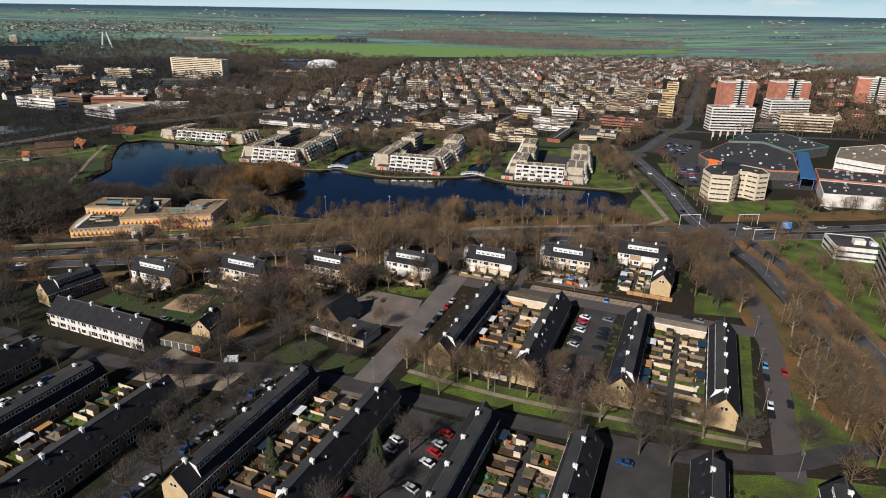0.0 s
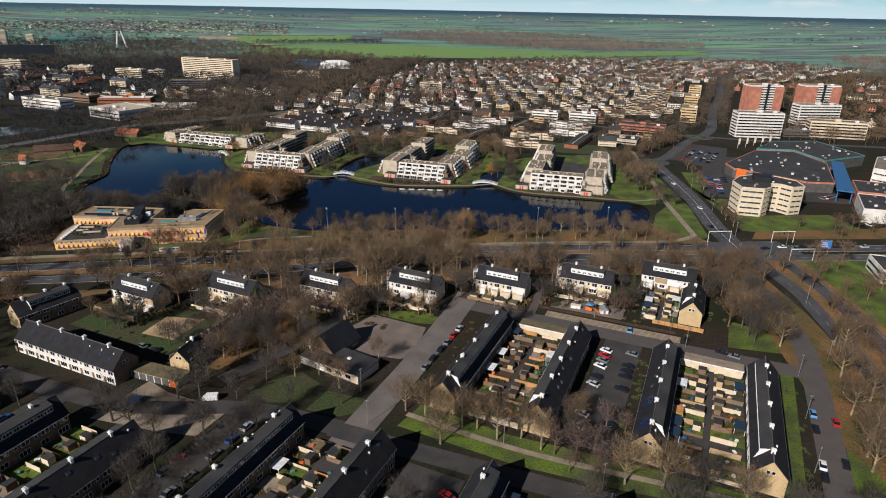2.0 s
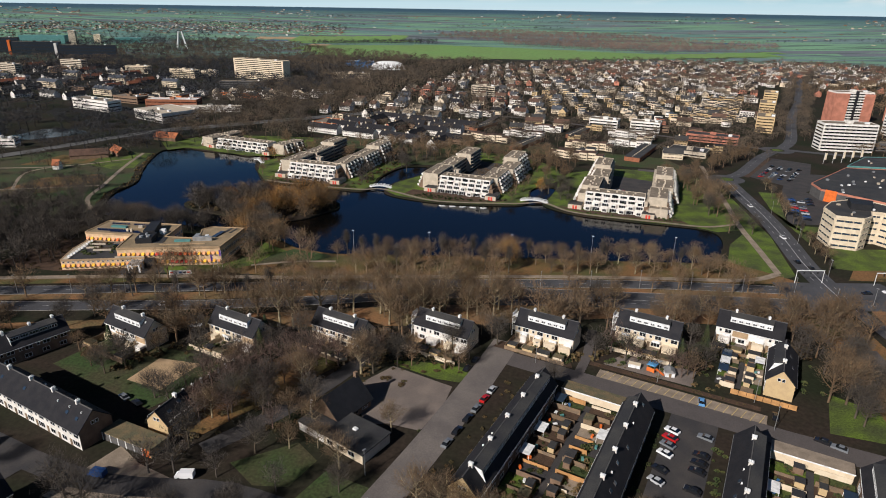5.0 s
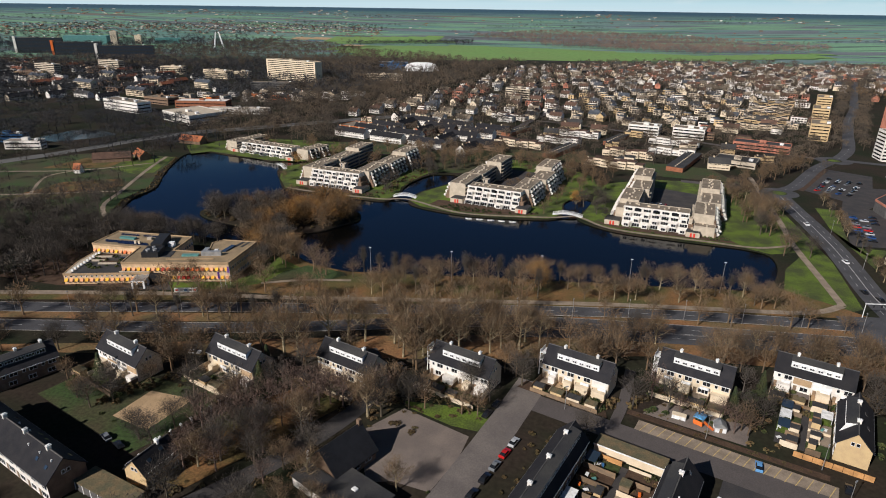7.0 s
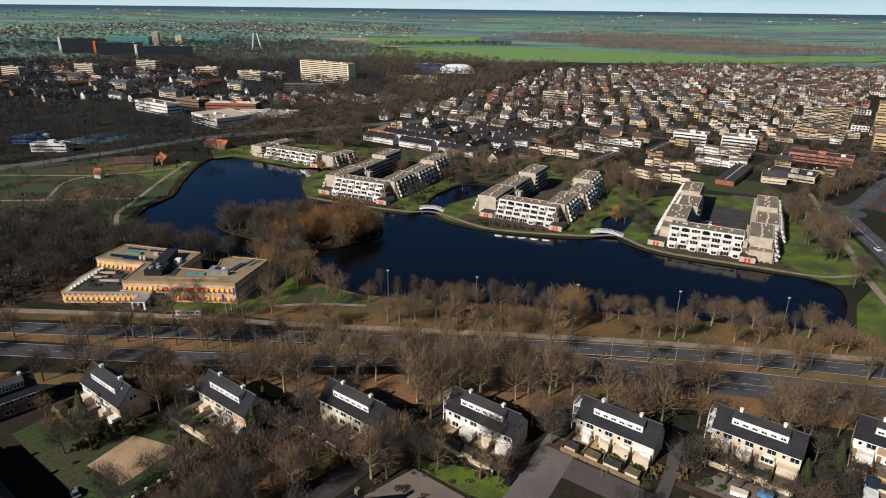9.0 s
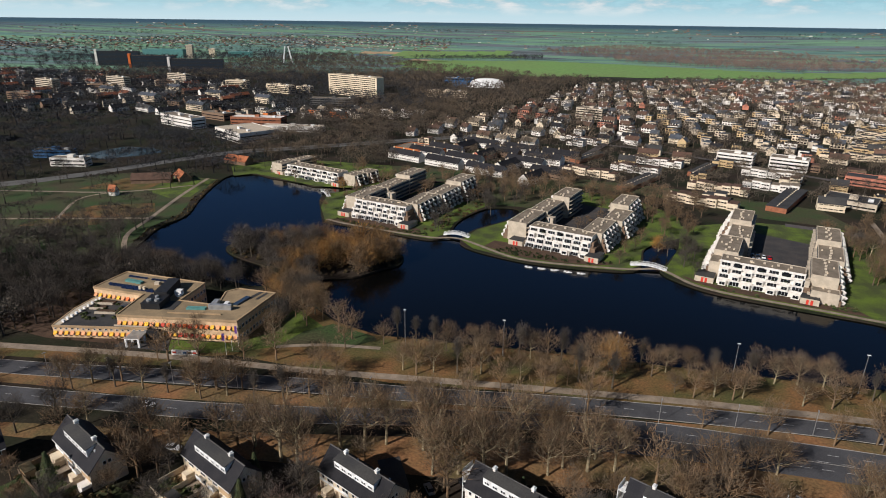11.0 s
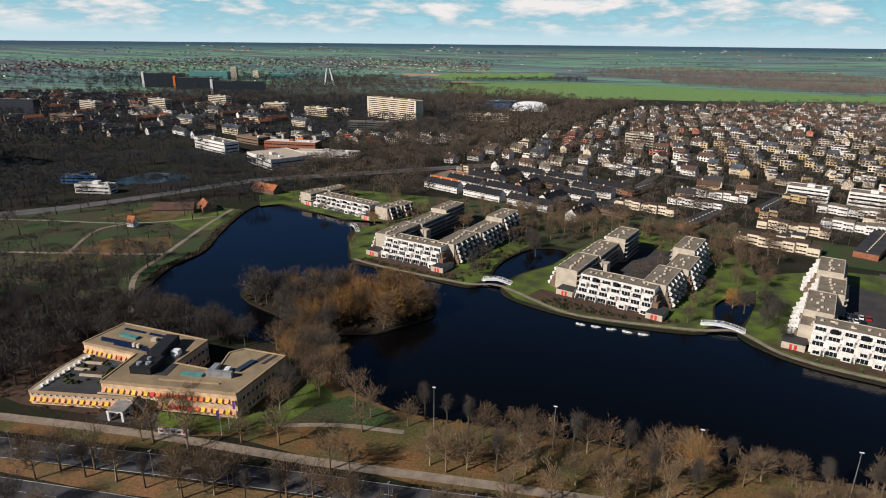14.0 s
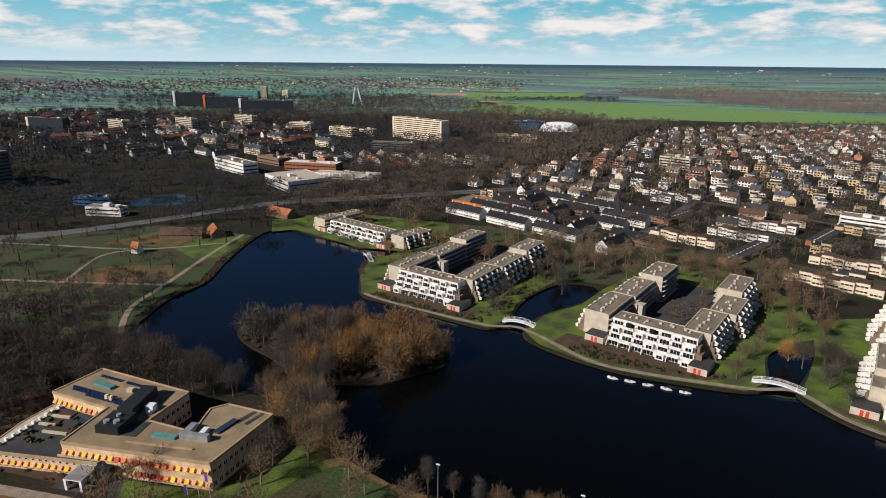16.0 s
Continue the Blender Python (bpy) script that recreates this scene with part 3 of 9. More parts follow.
sheet("verge", [(-215, 240), (-100, 262), (-20, 280), (60, 292), (140, 292), (140, 276), (60, 278), (0, 266), (-60, 258), (-140, 248)], M["leaf_litter"], "wooded verge with russet leaf litter", "grass verge")
sheet("lawn", en_poly([(40, 160), (41, 230), (46, 268), (60, 235), (64, 195), (74, 170), (62, 166)]), M["lawn"], "green roadside lawn with bare trees", "lawn")
sheet("lawn", [(172, 150), (174, 300), (300, 310), (300, 150)], M["lawn"], "broad green lawn beside the boulevard", "lawn")
sheet("lawn", en_poly([(14, 143), (14, 132), (60, 130), (60, 158), (36, 152)]), M["lawn"], "green lawn beside the street corner", "lawn")
sheet("lawn", en_poly([(24, 168), (29, 170), (30, 232), (24.5, 232)]), M["lawn"], "front garden strip with shrubs", "lawn")
sheet("lawn", en_poly([(-104, 145), (-103.5, 156), (-88, 157), (-89, 151), (-93, 146.5)]), M["park"], "shaded lawn by the chapel", "lawn")
sheet("lawn", en_poly([(-127, 146), (-117, 161), (-108, 158), (-108, 147), (-116, 143)]), M["park"], "shaded lawn under trees by the chapel", "lawn")
sheet("lawn", en_poly([(-76, 150), (-74, 162), (-46, 160), (-10, 163), (30, 164), (26, 158), (-12, 152), (-40, 149)]), M["lawn"], "green verge with street trees", "lawn")
sheet("lawn", en_poly([(-118, 209), (-104, 215), (-88, 219), (-89.5, 209.5), (-100, 206.8), (-116, 207)]), M["lawn"], "green lawn behind the square", "lawn")
sheet("lawn", en_poly([(-213, 150), (-165, 150), (-160, 182), (-213, 170)]), M["park"], "rough playground grass", "lawn")
sheet("lawn", en_poly([(10, 240), (30, 244), (26, 258), (10, 262)]), M["lawn"], "green lawn with bare trees", "lawn")
sheet("playground_sand", en_poly([(-184, 156.5), (-186, 170), (-171.5, 174.5), (-170, 158)]), M["sand"], "pale trodden sand pitch", "sand")

# paved areas
sheet("square", en_poly([(-121, 187), (-116, 206), (-93.5, 205.5), (-91.5, 197), (-91, 182), (-101, 180), (-106, 176), (-114, 184)]), M["square"], "pinkish paved schoolyard square", "square")
sheet("car_park", en_poly([(-31, 164), (-31, 233), (-18, 233), (-18, 164)]), M["parking"], "brick paved car park between the rows", "car park")
sheet("car_park", en_poly([(-66, 60), (-66, 138), (-50, 138), (-50, 60)]), M["parking"], "brick paved car park between the rows", "car park")
sheet("car_park", en_poly([(-8, 60), (-8, 146), (8, 146), (8, 60)]), M["parking"], "brick paved court between the rows", "car park")
sheet("car_park", en_poly([(-157, 115), (-135, 119), (-124, 122), (-124, 135), (-147, 134), (-157, 136)]), M["footway"], "sandy paved court with parked vans", "car park")
sheet("car_park", [(196, 512), (237, 577), (262, 558), (246, 524), (268, 522), (246, 499), (220, 473), (228, 455), (222, 430), (196, 404), (179, 404), (192, 440), (203, 470), (212, 489)], M["parking"], "large brick paved shopping car park", "car park")
sheet("hedge_bed", [(193, 511), (196, 508), (239, 574), (236, 578)], M["soil"], "brown hedge bed round the car park", "planting bed")
sheet("car_park", [(242, 398), (268, 392), (282, 420), (272, 417), (253, 419)], M["parking"], "asphalt car park by the shops", "car park")
sheet("lawn", [(172, 340), (182, 366), (240, 370), (244, 338), (200, 332)], M["lawn"], "green lawn before the office", "lawn")
sheet("lawn", [(176, 372), (182, 384), (196, 400), (178, 402), (190, 440), (200, 468), (188, 470), (180, 430)], M["lawn"], "green verge of the boulevard", "lawn")
sheet("verge", [(172, 326), (260, 330), (330, 345), (330, 360), (250, 346), (180, 338)], M["litter_green"], "brown shrub verge along the main road", "grass verge")
sheet("verge", [(-215, 284), (-176, 290), (-130, 297), (-118, 299), (-118, 292), (-150, 287), (-215, 277)], M["litter_green"], "brown verge beside the cycle path", "grass verge")
sheet("courtyard", [(-126, 474), (-98, 466), (-72, 538), (-98, 552)], M["parking"], "paved car court between the flats", "courtyard")
sheet("courtyard", [(-18, 455), (10, 446), (34, 520), (2, 530)], M["parking"], "paved car court between the flats", "courtyard")
sheet("courtyard", [(72, 425), (102, 418), (126, 486), (98, 500)], M["parking"], "paved car court between the flats", "courtyard")

sheet("planting_bed", [(-140, 455.5), (-126, 451.5), (-90, 444.5), (-80, 444), (-84, 453), (-128, 464)], M["soil"], "brown planting bed below the flats", "planting bed")
sheet("planting_bed", [(-44, 436), (-26, 426), (-7, 423), (14, 424), (22, 428), (12, 434), (-24, 443), (-40, 446)], M["soil"], "brown planting bed below the flats", "planting bed")
sheet("planting_bed", [(52, 422), (56, 416), (68, 409), (88, 404), (106, 400), (122, 397), (118, 405), (66, 415)], M["soil"], "brown planting bed below the flats", "planting bed")
sheet("planting_bed", [(-212, 300), (-180, 296), (-150, 299), (-140, 300), (-142, 307), (-176, 302), (-184, 330), (-205, 335)], M["soil"], "dark planting bed before the office", "planting bed")
sheet("forecourt", [(-152, 297), (-131, 299.5), (-132, 303), (-136, 308), (-150, 306)], M["parking"], "paved forecourt before the office door", "forecourt")
sheet("lawn", [(-131, 299.5), (-120, 301), (-105, 306), (-98, 313), (-104, 312), (-110, 311), (-136, 306.5)], M["lawn"], "green lawn before the office", "lawn")
sheet("lawn", [(-54, 514), (-30, 512), (0, 575), (60, 560), (110, 530), (160, 520), (150, 560), (60, 590), (-20, 602), (-75, 566), (-90, 556)], M["park"], "park grass between flats and rows", "lawn")
sheet("verge", [(118, 60), (140, 120), (154, 200), (165, 296), (182, 296), (176, 220), (160, 120), (146, 60)], M["leaf_litter"], "russet verge between the lanes", "grass verge")
sheet("verge", [(128, 110), (143, 160), (153, 240), (154, 296), (136, 292), (130, 230), (118, 160)], M["litter_green"], "mossy verge under boulevard trees", "grass verge")
sheet("pond", [(-412, 560), (-385, 552), (-362, 575), (-355, 592), (-376, 604), (-405, 600)], M["water"], "dark pond among the western trees", "pond")
take(-385, 578, 30, 26, 18)
sheet("lawn", [(-62, 512), (-20, 570), (-60, 600), (-150, 600), (-135, 560), (-95, 562)], M["park"], "park grass behind the flats", "lawn")
sheet("bare_field", [(-300, 395), (-262, 408), (-246, 440), (-258, 455), (-290, 440)], M["litter_green"], "worn brown patch of park grass", "grass")
sheet("bare_field", [(-330, 470), (-275, 482), (-270, 505), (-320, 505)], M["litter_green"], "worn brown patch of park grass", "grass")
sheet("sunny_lawn", [(-258, 468), (-246, 474), (-258, 520), (-290, 520), (-285, 480)], M["lawn"], "greener lawn by the lakeside path", "lawn")

N_ROAD = [(-430, 236), (-300, 256), (-215, 271), (-160, 279), (-119, 286), (-78, 292), (-36, 297.5), (-2, 303), (35, 307.5), (77, 311), (115, 312), (160, 312.5), (260, 318), (420, 345), (700, 400)]
S_ROAD = [(-430, 222), (-300, 242), (-215, 257), (-161, 264), (-123, 269), (-100, 272), (-60, 280), (-17, 290), (27, 297), (70, 298.5), (110, 299), (160, 300), (260, 306), (420, 332), (700, 385)]
for line in (N_ROAD, S_ROAD):
    ribbon("road", line, 7.4, M["asphalt"], "grey asphalt carriageway of the dual road", "road")
    kerb(line, 3.8)
    kerb(line, -3.8)
    dashes(line, 0.0, 3, 6)
S_LANES = [(14, 287.5), (30, 289.3), (50, 290.6), (80, 291.6), (110, 292), (150, 293)]
ribbon("road", S_LANES, 7.6, M["asphalt"], "extra turning lanes before the junction", "road")
dashes(S_LANES, 3.8, 3, 3)
dashes(S_LANES, 0.4, 3, 3)
BIKE = [(-300, 270), (-187, 288), (-127, 296.5), (-81, 300.5), (-30, 307), (36, 314.5), (80, 318), (125, 321), (143, 330)]
ribbon("cycle_path", BIKE, 3.4, M["footway"], "reddish paved cycle path", "cycle path")
BLVD_N = [(158, 306), (160, 340), (165, 372), (169, 400), (172, 433), (174, 466), (176, 492)]
ribbon("road", BLVD_N, 11.5, M["asphalt"], "grey asphalt boulevard with lanes", "road")
dashes(BLVD_N, 0.0, 60, 0.5, 0.3)
dashes(BLVD_N, 3.0, 3, 6)
dashes(BLVD_N, -3.0, 3, 6)
BLVD_FAR = [(184, 509), (197, 523), (230, 575), (250, 600)]
ribbon("road", BLVD_FAR, 9.0, M["asphalt"], "grey asphalt road between roundabouts", "road")
dashes(BLVD_FAR, 0.0, 3, 6)
BLVD_TOP = [(264, 616), (288, 654), (322, 732), (360, 817), (406, 908), (470, 1050), (560, 1250)]
ribbon("road", BLVD_TOP, 10.0, M["asphalt"], "grey asphalt avenue between trees", "road")
dashes(BLVD_TOP, 0.0, 3, 6)


def ring(cx, cy, r, width, mat, label):
    mb, n = MB(), 32
    for i in range(n):
        a0, a1 = 2 * math.pi * i / n, 2 * math.pi * (i + 1) / n
        mb.face([(cx + (r + s) * math.cos(a), cy + (r + s) * math.sin(a), 0.125) for a, s in ((a0, -width / 2), (a0, width / 2), (a1, width / 2), (a1, -width / 2))])
    ROADS.append(([(cx + r * math.cos(2 * math.pi * i / n), cy + r * math.sin(2 * math.pi * i / n)) for i in range(n + 1)], width / 2))
    return solid("roundabout", mb, mat, label, "road", "structure")


ring(178, 501, 8.5, 7, M["asphalt"], "small asphalt roundabout with green middle")
ring(257, 608, 9.5, 7.5, M["asphalt"], "asphalt roundabout before the flats")
for cx, cy in ((178, 501), (257, 608)):
    sheet("island", [(cx + 4.6 * math.cos(i * 0.3927), cy + 4.6 * math.sin(i * 0.3927)) for i in range(16)], M["lawn"], "green roundabout island", "lawn")
ribbon("road", [(172, 497), (150, 512), (120, 520)], 6.5, M["street"], "brick paved residential street", "road")
ribbon("road", [(267, 609), (300, 597), (360, 582), (430, 570)], 8.0, M["asphalt"], "asphalt road before the flats", "road")
ribbon("cycle_path", [(143, 330), (146, 360), (150, 400), (157, 440), (166, 500), (172, 540)], 3.2, M["footway"], "brown paved cycle path", "cycle path")
BLVD_S = [(158, 306), (161, 265), (157, 235), (150, 195), (143, 152), (128, 100), (115, 60)]
ribbon("road", BLVD_S, 7.2, M["asphalt"], "grey asphalt boulevard with lanes", "road")
dashes(BLVD_S, 0.0, 3, 6)
BLVD_S2 = [(174, 306), (173, 260), (169, 225), (160, 175), (149, 125), (138, 80)]
ribbon("road", BLVD_S2, 7.2, M["asphalt"], "grey asphalt boulevard with lanes", "road")
dashes(BLVD_S2, 2.9, 60, 0.4)
sheet("road_junction", [(136, 292), (136, 320), (184, 324), (190, 298)], M["asphalt"], "wide asphalt road junction", "road")
ribbon("road", [(250, 610), (200, 640), (140, 680), (60, 730), (20, 745)], 6.5, M["street"], "brick paved residential street", "road")

ribbon("street", [EN(36.5, 150), EN(36.5, 200), EN(35.5, 245), EN(30, 275), EN(22, 300)], 7.5, M["street"], "grey paved residential street", "street")
ribbon("street", [EN(-93, 230), EN(-60, 230.3), EN(0, 231), EN(36, 233)], 8.2, M["street"], "grey paved residential street", "street", curve=False)
ribbon("street", [EN(-85, 128), EN(-85.5, 150), EN(-86, 180), EN(-88, 215), EN(-90, 240)], 9.5, M["street_pale"], "pinkish brick paved street", "street")
ribbon("street", [EN(-92, 141), EN(-60, 143), EN(-20, 146), EN(10, 149), EN(34, 156), EN(48, 166), EN(66, 177)], 6.6, M["parking"], "grey paved residential street", "street")
ribbon("street", [EN(-117, 40), EN(-117, 140)], 9.0, M["parking"], "brick paved street with parked cars", "street", curve=False)
ribbon("street", [EN(-175, 40), EN(-175, 118)], 9.0, M["parking"], "brick paved street with parked cars", "street", curve=False)
ribbon("street", [EN(-240, 118), EN(-160, 122), EN(-120, 138), EN(-90, 142)], 6.5, M["parking"], "brick paved residential street", "street")
ribbon("street", [EN(-137, 146), EN(-130, 172), EN(-127.5, 198), EN(-131, 214), EN(-146, 226)], 6.0, M["parking"], "dark brick lane between the trees", "street")
ribbon("footpath", [EN(-76, 156), EN(-40, 155), EN(0, 159), EN(30, 162)], 2.0, M["footway"], "narrow paved footpath", "footpath")
ribbon("footpath", [(-97, 312), (-80, 318), (-60, 321)], 2.0, M["footway"], "narrow sandy footpath", "footpath")
ribbon("footpath", [(-141, 455), (-126, 450), (-90, 443), (-72, 441), (-58, 443), (-28, 424), (-7, 421), (27, 423), (43, 427), (55, 413.5), (67, 407), (87, 402), (106, 398), (130, 393), (150, 400)], 2.2, M["footway"], "brown paved lakeside footpath", "footpath")
ribbon("footpath", [(-200, 362), (-230, 396), (-240, 428), (-255, 480), (-264, 520)], 2.6, M["footway"], "sandy lakeside footpath", "footpath")
ribbon("footpath", [(-240, 428), (-290, 412), (-400, 380)], 2.6, M["footway"], "sandy park footpath", "footpath")
ribbon("footpath", [(-262, 500), (-300, 470), (-360, 455), (-420, 440)], 2.4, M["footway"], "sandy park footpath", "footpath")
ribbon("footpath", [(-290, 412), (-310, 450), (-300, 470)], 2.0, M["footway"], "sandy park footpath", "footpath")
for off_y in (0, 11):
    ribbon("road", [(-900, 250), (-600, 350 + off_y), (-400, 447 + off_y), (-307, 590 + off_y), (-250, 640 + off_y), (-60, 790 + off_y)], 7.5, M["asphalt_pale"], "grey main road through the trees", "road")

# parking bays on the north street
sheet("parking_strip", en_poly([(-56, 234.4), (-6, 235.0), (-6, 239.8), (-56, 239.2)]), M["footway"], "pale brick parking strip", "car park")
mb = MB()
for i in range(20):
    x = -54.5 + i * 2.45
    a, b = EN(x, 234.6), EN(x + 1.3, 239.3)
    t = (Vector(b) - Vector(a)).normalized()
    q = Vector((-t.y, t.x)) * 0.09
    zb = LEVEL[0] + 0.02
    mb.face([(a[0] - q.x, a[1] - q.y, zb), (b[0] - q.x, b[1] - q.y, zb), (b[0] + q.x, b[1] + q.y, zb), (a[0] + q.x, a[1] + q.y, zb)])
solid("bay_marking", mb, M["paint_yellow"], "faded yellow parking bay lines", "road marking", "structure")
sheet("planting_bed", en_poly([(-93, 234.6), (-64, 234.8), (-66, 238.6), (-92, 239.4)]), M["soil"], "bare brown bed beside the street", "planting bed")
sheet("planting_bed", en_poly([(-60, 240.2), (-8, 241), (-8, 243.4), (-60, 242.6)]), M["soil"], "bare brown bed behind the bays", "planting bed")
sheet("play_yard", en_poly([(-56, 243), (-28, 244), (-28, 254), (-52, 252)]), M["square"], "pale play yard behind the bays", "yard")
ribbon("footpath", [EN(-61.5, 234), EN(-62.5, 246), EN(-66, 264)], 3.2, M["street"], "paved path between the blocks", "footpath")
sheet("verge", en_poly([(-160, 146), (-158, 176), (-147, 203), (-133, 212), (-132, 196), (-137, 172), (-142, 150)]), M["litter_green"], "russet verge under the lane trees", "grass verge")

# ---------------------------------------------------------------- shared small meshes


def window_mesh(w, h, bars=1, frame="white", glass="glass", depth=0.08, rows=0, t=0.09):
    """A glazed window in one piece: a frame grid with its panes set back, on a wall that faces -y."""
    def lines(size, cuts, start):
        out = [start, start + t]
        for i in range(cuts):
            c = start + size * (i + 1) / (cuts + 1)
            out += [c - t / 2, c + t / 2]
        return out + [start + size - t, start + size]
    xs, zs = lines(w, bars, -w / 2), lines(h, rows, 0.0)
    mb, seen = MB(), {}

    def vid(p):
        if p not in seen:
            seen[p] = len(mb.v)
            mb.v.append(p)
        return seen[p]

    def quad(pts, m):
        mb.f.append(tuple(vid(p) for p in pts))
        mb.m.append(m)
    back = -0.03
    for i in range(len(xs) - 1):
        for j in range(len(zs) - 1):
            x0, x1, z0, z1 = xs[i], xs[i + 1], zs[j], zs[j + 1]
            if i % 2 and j % 2:
                quad([(x0, back, z0), (x1, back, z0), (x1, back, z1), (x0, back, z1)], 1)
                for (a, b) in (((x0, z0), (x1, z0)), ((x1, z0), (x1, z1)), ((x1, z1), (x0, z1)), ((x0, z1), (x0, z0))):
                    quad([(a[0], -depth, a[1]), (b[0], -depth, b[1]), (b[0], back, b[1]), (a[0], back, a[1])], 0)
            else:
                quad([(x0, -depth, z0), (x1, -depth, z0), (x1, -depth, z1), (x0, -depth, z1)], 0)
    for i in range(len(xs) - 1):
        quad([(xs[i], -depth, zs[0]), (xs[i + 1], -depth, zs[0]), (xs[i + 1], 0, zs[0]), (xs[i], 0, zs[0])], 0)
        quad([(xs[i], -depth, zs[-1]), (xs[i + 1], -depth, zs[-1]), (xs[i + 1], 0, zs[-1]), (xs[i], 0, zs[-1])], 0)
    for j in range(len(zs) - 1):
        quad([(xs[0], -depth, zs[j]), (xs[0], -depth, zs[j + 1]), (xs[0], 0, zs[j + 1]), (xs[0], 0, zs[j])], 0)
        quad([(xs[-1], -depth, zs[j]), (xs[-1], -depth, zs[j + 1]), (xs[-1], 0, zs[j + 1]), (xs[-1], 0, zs[j])], 0)
    return mb.mesh("window", [M[frame], M[glass]])


WIN = window_mesh(2.2, 1.5, 1)
WIN_BIG = window_mesh(3.0, 1.7, 2)
WIN_SMALL = window_mesh(0.9, 1.1, 0)
WIN_STRIP = window_mesh(2.5, 1.15, 2)
WIN_DORMER = window_mesh(1.45, 0.85, 1, t=0.13)
DOOR = MB().box(-0.5, -0.07, 0, 0.5, 0, 2.15, 0, bottom=True).mesh("door", [M["timber"]])
CHIMNEY = MB().box(-0.5, -0.35, -1.2, 0.5, 0.35, 1.0, 0).box(-0.62, -0.47, 1.0, 0.62, 0.47, 1.15, 1, bottom=True).box(-0.36, -0.18, 1.15, -0.1, 0.12, 1.45, 1).box(0.1, -0.18, 1.15, 0.36, 0.12, 1.45, 1).mesh("chimney", [M["render_white"], M["white"]])
ROOFLIGHT = MB().box(-0.45, -0.55, 0, 0.45, 0.55, 0.12, 0, 1).mesh("roof_window", [M["concrete_dark"], M["glass_blue"]])
VENT = MB().box(-0.18, -0.18, -0.3, 0.18, 0.18, 0.45, 0).mesh("vent", [M["white"]])


def terrace(m, length, half, eave, ridge, chimneys, dormer=0, dormer_span=None, wall="brick_yellow", front="brick_yellow", label="", group="", house=5.35, seed=0, solar=0, hidden=0):
    """A row of joined houses; the ridge runs along local y. dormer: the side (+1 or -1 in x) with the long flat dormer."""
    rnd = random.Random(seed)
    t = root("house_row", m, label, "row houses", group)
    h = length / 2
    sec = [(-half, 0), (half, 0), (half, eave), (0, ridge), (-half, eave)]
    mb = MB()
    for y, order in ((-h, 1), (h, -1)):
        mb.face([(x, y, z) for x, z in sec][::order], 0)
    mb.face([(half, -h, 0), (half, h, 0), (half, h, eave), (half, -h, eave)], 1)
    mb.face([(-half, h, 0), (-half, -h, 0), (-half, -h, eave), (-half, h, eave)], 1)
    part("wall", mb, [M[wall], M[front]], t)
    slope = (ridge - eave) / half
    over = 0.45
    zo = eave - slope * over
    th = 0.28
    w = half + over
    part("roof", MB().extrude_y([(-w, zo), (0, ridge), (w, zo), (w, zo + th), (0, ridge + th), (-w, zo + th)], -h - 0.25, h + 0.25), M["tiles"], t)
    part("ridge_cap", MB().extrude_y([(-0.16, ridge + th - 0.05), (0.16, ridge + th - 0.05), (0.1, ridge + th + 0.12), (-0.1, ridge + th + 0.12)], -h - 0.25, h + 0.25), M["concrete_dark"], t)
    for s in (-1, 1):
        part("gutter", MB().box(s * w - 0.09, -h, zo - 0.02, s * w + 0.09, h, zo + 0.16, bottom=True), M["white"] if s == dormer else M["metal_grey"], t)
    for y in chimneys:
        part("chimney", CHIMNEY, None, t, at=pose(0, y, ridge))
    n = int(round(length / house))
    if dormer:
        y0, y1 = dormer_span or (-h + house * 0.9, h - house * 0.5)
        xo = half * 0.66
        zb = ridge - (ridge - eave) * 0.66 + 0.15
        zt = ridge - 0.5
        if dormer > 0:
            outline = [(0.3, ridge - 0.2), (xo - 0.0, zb), (xo, zt), (0.3, ridge + 0.22)]
        else:
            outline = [(-0.3, ridge + 0.22), (-xo, zt), (-xo, zb), (-0.3, ridge - 0.2)]
        dm = part("dormer", MB().extrude_y(outline, y0, y1), M["white"] if dormer_span else M["concrete_dark"], t, "long white dormer" if dormer_span else "long dark dormer")
        d = dormer
        part("dormer_roof", MB().extrude_y(sorted([(d * 0.2, ridge + 0.23), (d * (xo + 0.25), zt + 0.03)]) + sorted([(d * 0.2, ridge + 0.36), (d * (xo + 0.25), zt + 0.17)], reverse=True), y0 - 0.15, y1 + 0.15), M["felt_roof"], dm)
        k = max(1, int((y1 - y0) / (2.25 if dormer_span else 2.7)))
        for i in range(k):
            y = y0 + (y1 - y0) * (i + 0.5) / k
            part("window", WIN_DORMER if dormer_span else WIN_STRIP, None, dm, at=pose(d * (xo + 0.01), y, zb + 0.5, 0, 0, 90 * d))
    for i in range(n):
        y = -h + house * (i + 0.5)
        for s in (-1, 1):
            r = 90 * s
            if s == hidden:
                continue
            part("window", WIN_BIG if rnd.random() < 0.6 else WIN, None, t, at=pose(s * (half + 0.01), y + 0.6 * s, 0.7, 0, 0, r))
            part("door", DOOR, None, t, at=pose(s * (half + 0.01), y - 1.85 * s, 0.05, 0, 0, r))
            part("window", WIN, None, t, at=pose(s * (half + 0.01), y + 1.2 * s, 3.5, 0, 0, r))
            part("window", WIN_SMALL, None, t, at=pose(s * (half + 0.01), y - 1.3 * s, 3.7, 0, 0, r))
            if s != dormer and rnd.random() < 0.6:
                u = rnd.uniform(0.25, 0.7)
                part("roof_window", ROOFLIGHT, None, t, at=pose(s * half * (1 - u), y + rnd.uniform(-1.5, 1.5), eave + (ridge - eave) * u + th, 0, s * math.degrees(math.atan(slope)), 0))
